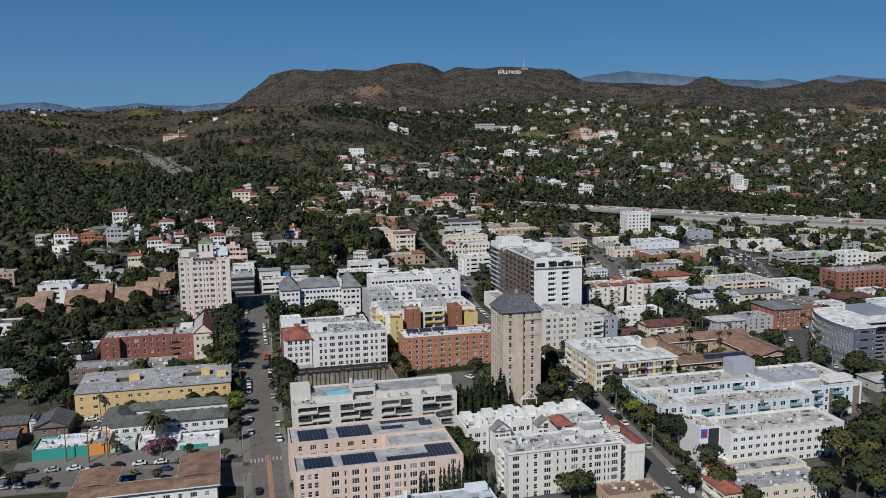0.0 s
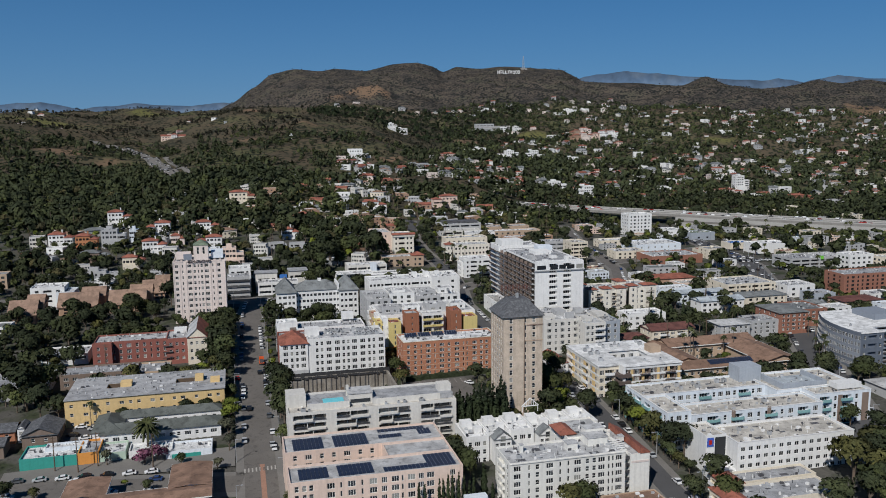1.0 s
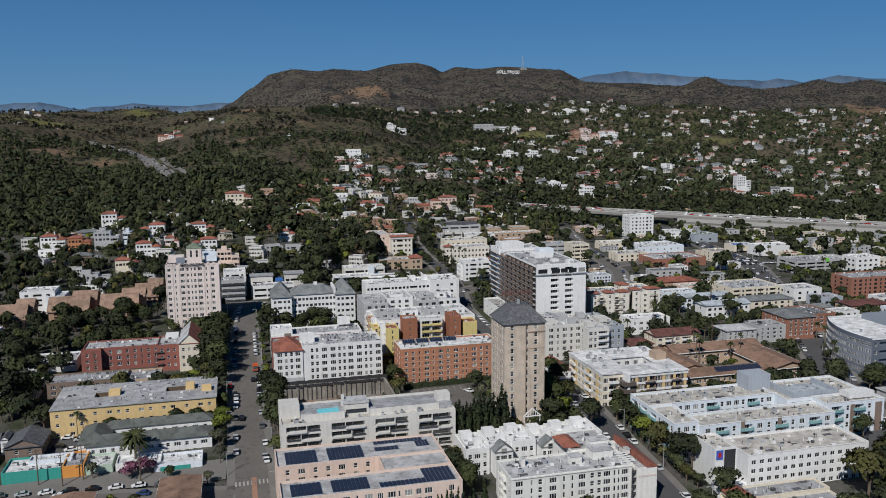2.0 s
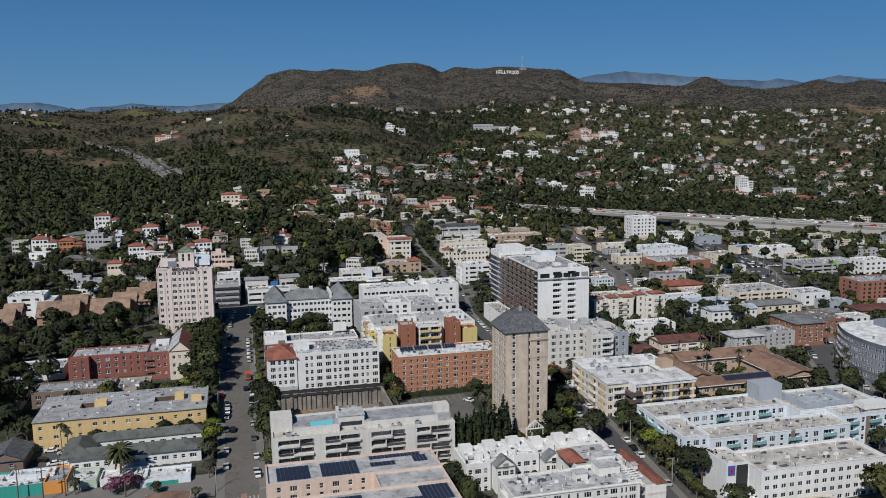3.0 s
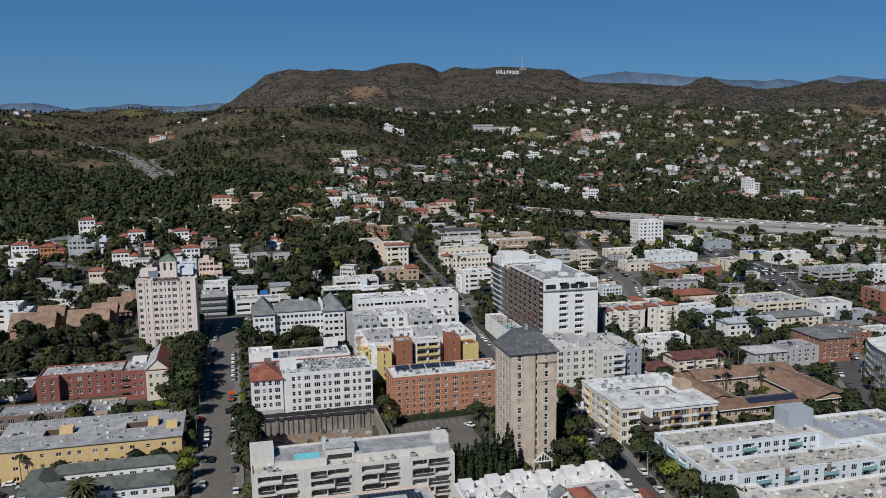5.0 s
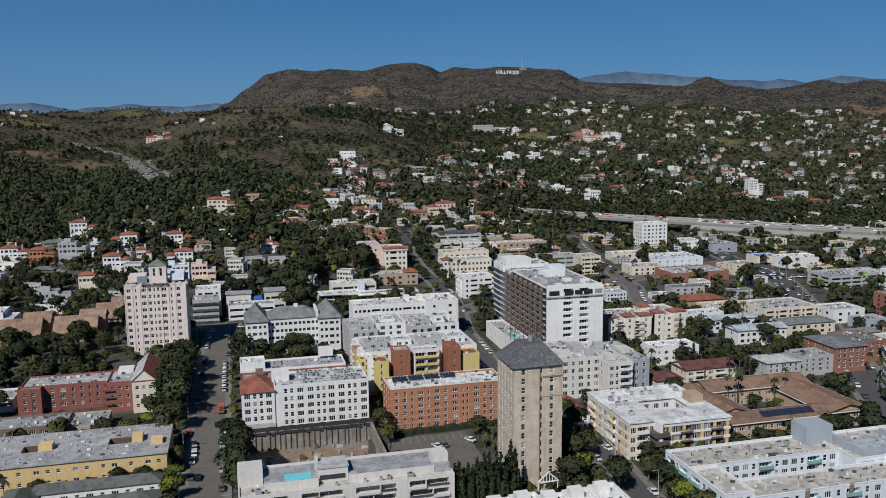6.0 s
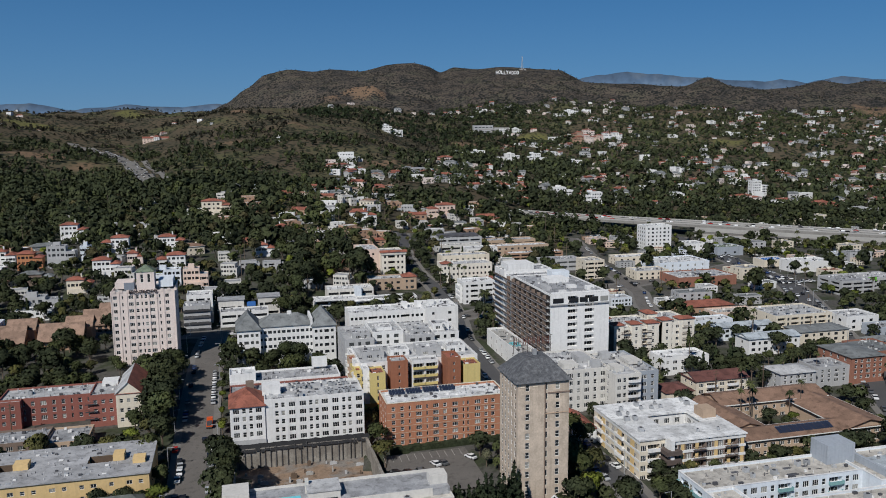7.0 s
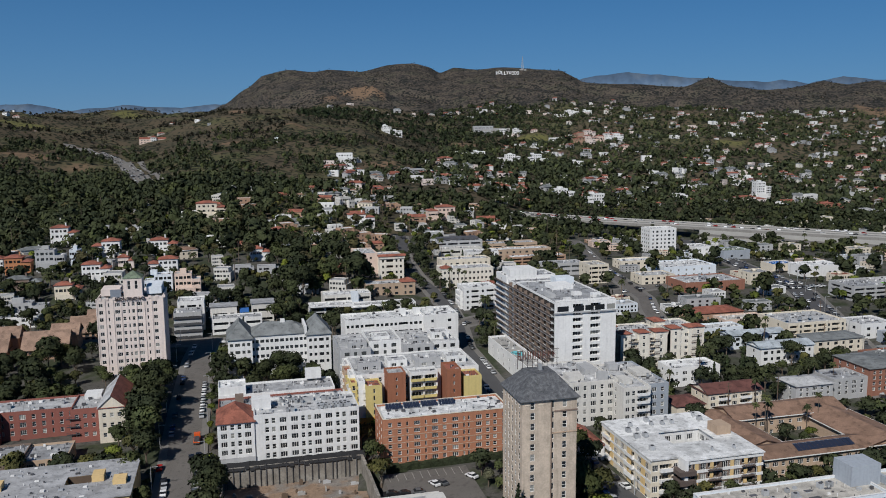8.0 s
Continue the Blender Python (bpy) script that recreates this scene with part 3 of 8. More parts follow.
def wing(root, x0, y0, x1, y1, z0, z1, wall, roof, floors, S="", W="", E="", N="", base=0.0, cap=0.7, win_h=1.45, kind="flat", rise=2.4, eave=0.5,
         glazed=False, balcony="white", sink=4.0, spots=None, coping=None):
    """One block of a building: walls with openings, a roof with parapet or pitched planes."""
    ox, oy, oz = root.location
    s = Shape()
    for side, pat in (("S", S), ("W", W), ("E", E), ("N", N)):
        facade(s, root, side, x0, y0, x1, y1, z0, z1, pat, floors if pat else 0, base, cap + (0.3 if kind == "flat" else 0.2), win_h, glazed or side == "N" or (side == "E" and x1 > 60), balcony, spots if side == "S" else None)
    for a, b in (((x0, y0), (x1, y0)), ((x1, y0), (x1, y1)), ((x1, y1), (x0, y1)), ((x0, y1), (x0, y0))):
        s.quad((*a, z0 - sink), (*b, z0 - sink), (*b, z0), (*a, z0))
    r = Shape()
    if kind == "flat":
        if root.location.z > -100 and (x1 - x0) * (y1 - y0) > 50:
            FLATS.append((x0, y0, x1, y1, z1 - cap))
        t = 0.35
        i0, j0, i1, j1 = x0 + t, y0 + t, x1 - t, y1 - t
        for a, b, c, d in (((x0, y0), (x1, y0), (i1, j0), (i0, j0)), ((x1, y0), (x1, y1), (i1, j1), (i1, j0)), ((x1, y1), (x0, y1), (i0, j1), (i1, j1)), ((x0, y1), (x0, y0), (i0, j0), (i0, j1))):
            s.quad((*a, z1), (*b, z1), (*c, z1), (*d, z1))
            s.quad((*d, z1), (*c, z1), (*c, z1 - cap), (*d, z1 - cap))
        r.quad((i0, j0, z1 - cap), (i1, j0, z1 - cap), (i1, j1, z1 - cap), (i0, j1, z1 - cap))
    else:
        hip(r, x0, y0, x1, y1, z1, rise, eave, kind)
        if kind == "gable_y":
            m = (x0 + x1) / 2
            k = rise * (x1 - x0) / (x1 - x0 + 2 * eave)
            s.tri((x0, y0, z1), (x1, y0, z1), (m, y0, z1 + k)), s.tri((x1, y1, z1), (x0, y1, z1), (m, y1, z1 + k))
        if kind == "gable_x":
            m = (y0 + y1) / 2
            k = rise * (y1 - y0) / (y1 - y0 + 2 * eave)
            s.tri((x1, y0, z1), (x1, y1, z1), (x1, m, z1 + k)), s.tri((x0, y1, z1), (x0, y0, z1), (x0, m, z1 + k))
    for sh in (s, r):
        sh.v = [(v[0] - ox, v[1] - oy, v[2] - oz) for v in sh.v]
    s.done("wall", [wall, "pane"], root)
    r.done("roof", roof, root)
    if roof == "r_brown" and kind != "flat":
        c = Shape()
        e = eave + 0.03
        for a, b, cc, d in ((x0 - e, y0 - e, x1 + e, y0 - eave + 0.02), (x0 - e, y1 + eave - 0.02, x1 + e, y1 + e), (x0 - e, y0 - eave + 0.02, x0 - eave + 0.02, y1 + eave - 0.02), (x1 + eave - 0.02, y0 - eave + 0.02, x1 + e, y1 + eave - 0.02)):
            c.box(a - ox, b - oy, z1 - oz - 0.3, cc - ox, d - oy, z1 - oz + 0.06)
        c.done("fascia", "frame", root)
    if coping and kind == "flat":
        c = Shape()
        for a, b, cc, d in ((x0 - .12, y0 - .12, x1 + .12, y0 + .4), (x0 - .12, y1 - .4, x1 + .12, y1 + .12), (x0 - .12, y0 + .4, x0 + .4, y1 - .4), (x1 - .4, y0 + .4, x1 + .12, y1 - .4)):
            c.box(a - ox, b - oy, z1 - oz + 0.005, cc - ox, d - oy, z1 - oz + 0.14)
        c.done("coping", coping, root)


def block(root, name, x0, y0, z0, x1, y1, z1, mat, label=""):
    """A plain built part: bulkhead, band, fin or slab, with its edge slightly bevelled by a cap."""
    ox, oy, oz = root.location
    s = Shape()
    s.box(x0 - ox, y0 - oy, z0 - oz, x1 - ox, y1 - oy, z1 - oz)
    return s.done(name, mat, root, label)


def gathered(root):
    """A thing's meshes in its own space, ready to be repeated inside one joined mesh."""
    out = []
    for o in root.children_recursive:
        if o.type != "MESH":
            continue
        m = Matrix.Identity(4)
        q = o
        while q is not root:
            m = q.matrix_basis @ m
            q = q.parent
        co = np.zeros(len(o.data.vertices) * 3, np.float32)
        o.data.vertices.foreach_get("co", co)
        co = co.reshape(-1, 3) @ np.array(m.to_3x3()).T.astype(np.float32) + np.array(m.translation, np.float32)
        n = len(o.data.polygons)
        loop, size, slot = np.zeros(len(o.data.loops), np.int32), np.zeros(n, np.int32), np.zeros(n, np.int32)
        o.data.loops.foreach_get("vertex_index", loop)
        o.data.polygons.foreach_get("loop_total", size)
        o.data.polygons.foreach_get("material_index", slot)
        turn = np.zeros(len(o.data.loops) * 3, np.float32)
        o.data.corner_normals.foreach_get("vector", turn)
        turn = turn.reshape(-1, 3) @ np.array(m.to_3x3()).T.astype(np.float32)
        out.append((co, loop, size, slot, [x.name for x in o.data.materials], turn))
    return out


def joined(name, label, category, items):
    """Many far things of one kind in one mesh: items are (prototype, pose)."""
    cache, names = {}, []
    cos, loops, sizes, slots, turns = [], [], [], [], []
    base = 0
    for root, m in items:
        if root not in cache:
            cache[root] = gathered(root)
        a, b = np.array(m.to_3x3()).T.astype(np.float32), np.array(m.translation, np.float32)
        for co, loop, size, slot, mats, turn in cache[root]:
            for x in mats:
                if x not in names:
                    names.append(x)
            table = np.array([names.index(x) for x in mats], np.int32)
            cos.append(co @ a + b), loops.append(loop + base), sizes.append(size), slots.append(table[slot]), turns.append(turn @ a)
            base += len(co)
    co, loop, size, slot = np.concatenate(cos), np.concatenate(loops), np.concatenate(sizes), np.concatenate(slots)
    me = bpy.data.meshes.new(name)
    me.vertices.add(len(co))
    me.vertices.foreach_set("co", co.ravel())
    me.loops.add(len(loop))
    me.loops.foreach_set("vertex_index", loop)
    me.polygons.add(len(size))
    me.polygons.foreach_set("loop_start", np.concatenate([[0], np.cumsum(size)[:-1]]).astype(np.int32))
    me.polygons.foreach_set("material_index", slot)
    me.update(calc_edges=True)
    if category == "trees":
        turn = np.concatenate(turns)
        me.normals_split_custom_set(turn / (np.linalg.norm(turn, axis=1)[:, None] + 1e-9))
    for x in names:
        me.materials.append(bpy.data.materials[x])
    return tagged(new(name, me), label, category, kind="stuff")


PLANNED = []


def site(name, label, x0, y0, x1, y1, z=None, category="building", group=""):
    """A building's root at the middle of its plot, which trees keep clear of."""
    z = height((x0 + x1) / 2, (y0 + y1) / 2) if z is None else z
    PLANNED.append((x0 - 1, y0 - 1, x1 + 1, y1 + 1))
    return thing(name, label, category, (x0 + x1) / 2, (y0 + y1) / 2, z, group)


def strip(name, points, width, lift, mat, thick=0.0, label="", kind="structure", level=None):
    """A road, path or deck along points, laid on the ground or held at given heights."""
    fine = []
    for a, b in zip(points, points[1:]):
        n = max(1, int((Vector(b[:2]) - Vector(a[:2])).length / 8))
        for k in range(n):
            t = k / n
            fine.append(tuple(a[i] * (1 - t) + b[i] * t for i in range(len(a))))
    fine.append(points[-1])
    verts, faces = [], []
    for i, p in enumerate(fine):
        q, o = fine[min(i + 1, len(fine) - 1)], fine[max(i - 1, 0)]
        d = Vector((q[0] - o[0], q[1] - o[1])).normalized()
        for k in (-0.5, 0.5):
            x, y = p[0] + d.y * width * k, p[1] - d.x * width * k
            z = p[2] if len(p) > 2 else height(x, y)
            verts += [(x, y, z + lift), (x, y, z + lift - thick)]
    for i in range(len(fine) - 1):
        a = 4 * i
        faces.append((a, a + 2, a + 6, a + 4))
        if thick:
            faces += [(a + 1, a, a + 4, a + 5), (a + 2, a + 3, a + 7, a + 6), (a + 3, a + 1, a + 5, a + 7)]
    ob = raw(name, verts, faces, mat)
    return tagged(ob, label, name.split("_")[0], kind=kind) if label else ob


def solar_field(x0, y0, x1, y1, z, nx, ny, tilt, label):
    """Rows of solar panels on slim rails; each panel is a part."""
    r = thing("solar_array", label, "solar array", x0, y0, z, "rooftop solar arrays")
    w, d = (x1 - x0) / nx, (y1 - y0) / ny
    s = Shape()
    s.v = [(0.07, 0.08, 0.06), (w - 0.07, 0.08, 0.06), (w - 0.07, d - 0.1, 0.06 + tilt), (0.07, d - 0.1, 0.06 + tilt)]
    s.v += [(a, b, c - 0.05) for a, b, c in s.v]
    s.f = [(0, 1, 2, 3), (7, 6, 5, 4), (0, 4, 5, 1), (1, 5, 6, 2), (2, 6, 7, 3), (3, 7, 4, 0)]
    s.i = [0] * 6
    first = None
    for i in range(nx):
        for j in range(ny):
            if first is None:
                first = s.done("solar_panel", "solar", r)
                o = first
            else:
                o = bpy.data.objects.new("solar_panel", first.data)
                scene.collection.objects.link(o)
                o.parent = r
            o.location = (i * w, j * d, 0)
    for j in range(ny):
        for a, top in ((0.15, 0.02), (d - 0.35, tilt)):
            t = Shape()
            t.box(0, j * d + a, -0.25, x1 - x0, j * d + a + 0.1, top)
            t.done("rail", "metal", r)
    return r

# ---- roads ----
WEST_STREET = [(6.5, 120), (6.5, 240), (6.5, 300), (6.7, 420), (8.5, 500), (12, 536)]
EAST_STREET = [(137, 120), (137, 235), (139, 280), (141, 318), (131, 400), (135, 485), (144, 530), (147, 563), (147, 600), (144, 628), (146, 680), (160, 760)]
AVENUE = [(178, 140), (222, 239), (247, 290), (278, 352), (318, 430), (372, 540), (392, 627), (418, 735), (440, 800)]
SOUTH_STREET = [(-240, 303), (-120, 297), (-64, 293), (0, 280)]
NORTH_STREET = [(-260, 575), (-120, 556), (13, 532), (90, 508), (143, 528), (240, 560), (330, 590), (392, 625)]
CROSS = [(220, 250), (330, 238), (420, 226)]
LANE = [(240, 456), (247, 490), (257, 522), (268, 548), (284, 641), (306, 722), (325, 790)]
for pts, w in ((WEST_STREET, 11), (EAST_STREET, 8), (AVENUE, 15), (SOUTH_STREET, 11), (NORTH_STREET, 11), (CROSS, 10), (LANE, 8)):
    tagged(strip("pavement", pts, w + 5.5, 0.42, "pave", 0.6), "pale concrete pavement beside the street", "pavement", kind="structure")
for pts, w in ((WEST_STREET, 11), (EAST_STREET, 8), (AVENUE, 15), (SOUTH_STREET, 11), (NORTH_STREET, 11), (CROSS, 10), (LANE, 8)):
    tagged(strip("road", pts, w, 0.47, "darkasphalt" if pts in (EAST_STREET, AVENUE) else "asphalt", 0.3), "worn grey asphalt street between kerbs", "road", kind="structure")
tagged(strip("road_median", [(7.2, 225), (7.2, 292)], 1.7, 0.52, "redpave"), "reddish painted median strip down the street", "road", kind="structure")
for k in range(9):
    tagged(strip("road_marking", [(1.2 + k * 1.3, 287), (1.2 + k * 1.3, 290)], 0.5, 0.52, "paint"), "worn white crosswalk bar", "marking", kind="structure")

# ---- the centre: street corner blocks ----
def stucco_corner_block():
    """Six-storey white corner block with a red-tiled hip over its end."""
    r = site("apartment_building", "white stucco six-storey apartment block with red-tiled corner roof", 19, 373.5, 66.3, 391)
    wing(r, 31, 373.5, 66.3, 391, 5.5, 22.3, "white", "r_pale", 5, "mnnmmnnmmnnm", "", "nwn", base=0.6, cap=0.8, win_h=1.6, spots=[.03, .118, .18, .27, .378, .459, .52, .6, .708, .794, .855, .95])
    wing(r, 19, 373, 31, 388, 5.5, 20.6, "white", "r_tile", 5, "wnnw", "wnnw", base=0.3, cap=0.2, win_h=1.6, kind="hip", rise=4.6, eave=0.5)
    block(r, "plinth", 18.9, 372.9, 2.5, 31.1, 373.0, 8.3, "gray", "grey ground-floor plinth")
    block(r, "bulkhead", 30.5, 381, 21.5, 37, 386, 25.2, "white", "small white rooftop stair house")
    block(r, "screen_wall", 48, 385.5, 21.4, 52, 388, 22.8, "gray")
    return r


stucco_corner_block()
r = site("apartment_building", "low white and red-walled block with long grey roofs", 19, 396, 64.6, 422)
wing(r, 19, 396, 64.6, 406, 6.5, 18.6, "redbrick", "r_gray", 3, "nnnnnnnn", "nn", win_h=1.3)
wing(r, 19, 406, 62, 420, 6.7, 19.6, "white", "r_mid", 3, "", "nnn", win_h=1.3)
wing(r, 19, 406.5, 29, 416, 8, 22.6, "white", "r_white", 2, "", "nn")
block(r, "bulkhead", 52, 417, 20, 58, 421, 23.5, "white")
block(r, "chimney_box", 25, 400, 17.5, 28, 403, 21, "brown")

r = site("apartment_building", "white chateau-style block with grey hipped turret roofs", 22.5, 467, 68, 489)
wing(r, 32, 470, 58, 484, 11, 25.6, "white", "r_shingle", 4, "nnpnnppnnpnn", kind="hip", rise=4.6, win_h=1.25, glazed=True)
wing(r, 22.5, 467, 33, 486, 11, 25.3, "white", "r_shingle", 4, "nwnn", "nwwn", kind="hip", rise=7.0, win_h=1.25, eave=0.7, glazed=True)
wing(r, 57, 467, 67.8, 486, 11, 25.3, "white", "r_shingle", 4, "nnwn", "", "nwn", kind="hip", rise=7.0, win_h=1.25, eave=0.7, glazed=True)
block(r, "chimney", 46, 476, 27, 48, 478, 31, "white")
block(r, "fire_wall", 56.2, 468, 24, 57.2, 484, 29, "white")

r = site("apartment_building", "long white four-storey block with flat white roof", 76, 480, 131, 498)
wing(r, 76, 480, 114, 496, 11, 27.2, "white", "r_white", 4, "nnpnBnnpnnBnpn", "nnn", win_h=1.2, balcony="railbrown", base=0.5, glazed=True)
wing(r, 114, 478.5, 131, 497, 11, 27.9, "white", "r_white", 4, "n p", "nn", win_h=1.2, base=0.5, glazed=True)
for x in (104, 111, 118):
    block(r, "bulkhead", x, 488, 26, x + 3, 491, 29.4, "white")


def brick_hotel():
    """Six-storey orange brick block, pale string courses and a white roof."""
    r = site("apartment_building", "orange brick apartment block with pale courses and white roof", 73, 364, 118, 380)
    wing(r, 73, 364, 118, 380, 3.5, 19.9, "brick", "r_white", 6, "nntwtwnwttwnnw", "nnn", base=0.2, win_h=1.3, coping="cream", spots=[.053, .124, .185, .26, .328, .4, .475, .56, .63, .668, .748, .82, .878, .962])
    for k in range(1, 6):
        z = 3.7 + k * 2.53
        block(r, "string_course", 72.95, 363.94, z - 0.12, 118.05, 364.0, z + 0.08, "buff")
    for k in range(4):
        x = 76 + k * 6.4
        solar_field(x, 374.2, x + 5.8, 377.2, 19.6, 5, 1, 1.25, "tilted row of dark rooftop solar panels")
    return r


brick_hotel()


def colour_block():
    """Stepped modern block: ochre, rust and mustard bays in front of white volumes."""
    r = site("apartment_building", "stepped modern block with ochre, rust, mustard and white bays", 66.8, 394.6, 121, 462)
    z0 = 7
    wing(r, 70, 405, 119, 432, z0, 23.6, "white", "r_pale", 5, "wnwnwnwnw", "nnnn", win_h=1.5)
    for k, (a, b, c, d, h) in enumerate(((68, 436, 81, 462, 25.4), (81, 441, 95, 462, 26.9), (95, 434.5, 108, 460, 25.8), (108, 441, 121, 462, 24.6))):
        wing(r, a, b, c, d, z0 + 2, h, ("gray", "white", "gray", "white")[k], "r_pale", 6, "wnw", "wnwn" if k == 0 else "", win_h=1.4, glazed=True)
    wing(r, 72.5, 396, 78.5, 405, z0, 21.8, "mustard", "r_tile", 5, "t", "B", win_h=1.7)
    wing(r, 70, 398.5, 72.5, 405, z0, 23.2, "white", "r_pale", 5, "", "B", win_h=1.7, balcony="mustard")
    wing(r, 67.5, 402, 70.0, 408, z0, 21.6, "mustard", "r_tile", 5, "n", "B", win_h=1.8)
    wing(r, 68.2, 408, 70.0, 416, z0, 23.0, "white", "r_pale", 5, "", "BB", win_h=1.8, balcony="mustard")
    wing(r, 67.0, 416, 70.0, 423, z0, 22.4, "buff", "r_tile", 5, "n", "B", win_h=1.8)
    wing(r, 68.2, 423, 70.0, 432, z0, 23.0, "white", "r_pale", 5, "", "BB", win_h=1.8, balcony="white")
    block(r, "ground_floor", 69.9, 395.9, 3, 79.1, 396.0, 9.6, "ochre", "bright orange ground-floor wall")
    wing(r, 81, 398, 88, 406, z0, 25.4, "rust", "r_pale", 6, "t", "", win_h=1.1)
    wing(r, 90, 400, 101, 406, z0, 24.4, "white", "r_pale", 5, "BB", "", win_h=1.8, balcony="mustard")
    wing(r, 103.5, 395, 109, 405, z0, 26.0, "rust", "r_tile", 6, "t", "", win_h=1.1)
    wing(r, 110.5, 396, 117.5, 405, z0, 22.4, "mustard", "r_tile", 5, "", "n")
    for i, (x, y, w, d, h) in enumerate(((72, 412, 9, 8, 2.6), (84, 414, 8, 7, 2.2), (95, 411, 10, 9, 3.0), (108, 413, 8, 8, 2.4), (72, 440, 8, 9, 2.2), (84, 446, 7, 8, 2.6), (98, 440, 9, 9, 2.0), (110, 447, 8, 8, 2.4))):
        zb = 22.5 if y < 435 else 24
        wing(r, x, y, x + w, y + d, zb, zb + h + 0.9, "white" if i % 2 else "gray", "r_pale", 1, "wn", "n", win_h=1.2, sink=0, cap=0.4)
    return r


colour_block()


def tan_tower():
    """Fourteen-storey tan tower with a dark hipped slate roof."""
    r = site("apartment_tower", "tan stucco fourteen-storey tower with dark slate roof", 101, 305, 117.5, 321.6, 1.5)
    wing(r, 101.2, 305.2, 117.3, 321.6, -0.5, 43.0, "tan", "r_slate", 14, "ntn", "nnnnn", base=1.6, cap=0.2, win_h=1.75, kind="hip", rise=0.2, eave=0.3, spots=[.19, .56, .775])
    s = Shape()
    a0, b0, a1, b1, z = -8.9, -8.9, 8.9, 8.9, 41.5
    c0, d0, c1, d1, zt = -3.6, -3.4, 3.6, 3.4, 47.4
    lo = [(a0, b0, z), (a1, b0, z), (a1, b1, z), (a0, b1, z)]
    hi = [(c0, d0, zt), (c1, d0, zt), (c1, d1, zt), (c0, d1, zt)]
    for k in range(4):
        j = (k + 1) % 4
        s.quad(lo[k], lo[j], hi[j], hi[k])
    s.quad(*hi)
    s.quad(*[(p[0], p[1], z - 0.05) for p in lo[::-1]])
    s.done("slate_roof", "r_slate", r, "dark slate hip roof cut flat on top")
    block(r, "drain_pipe", 109.6, 305.0, 2, 109.85, 305.2, 42.6, "brown")
    block(r, "cornice_band", 110.6, 305.0, 39.2, 117.5, 305.2, 39.6, "brown")
    block(r, "string_course", 109.9, 305.05, 33.0, 117.4, 305.2, 33.3, "buff")
    for x in (102.6, 106.6):
        block(r, "drip_moulding", x - 0.7, 305.08, 41.6, x + 0.7, 305.2, 41.8, "cream")
    for k in range(3):
        block(r, "roof_vent", 105 + 4 * k, 307.4, 44.1, 105.6 + 4 * k, 308, 45.6, "darkmetal")
    block(r, "chimney", 109, 313, 48, 110, 314, 50.6, "metal")
    return r


tan_tower()


def roof_sign_frame():
    """Old skeleton sign on the tower's roof; its letters cannot be read from here."""
    s = Shape()
    for k in range(9):
        s.box(103.6 + k * 1.5, 316, 48.8, 103.72 + k * 1.5, 316.12, 54.2)
    for z in (51.2, 53.9):
        s.box(103.4, 316.02, z, 116.2, 316.1, z + 0.1)
    o = s.done("roof_sign", "sign_dark")
    tagged(o, "rusty skeleton roof sign with unreadable letters", "sign")
    b = Shape()
    for k in range(8):
        b.box(103.8 + k * 1.5, 315.9, 51.5, 103.98 + k * 1.5, 316.0, 53.7)
        b.box(104.4 + k * 1.5, 315.9, 51.5, 104.58 + k * 1.5, 316.0, 53.7)
        b.box(103.98 + k * 1.5, 315.9, 52.4, 104.4 + k * 1.5, 316.0, 52.6)
    b.done("letter_row", "sign_red", o)


roof_sign_frame()


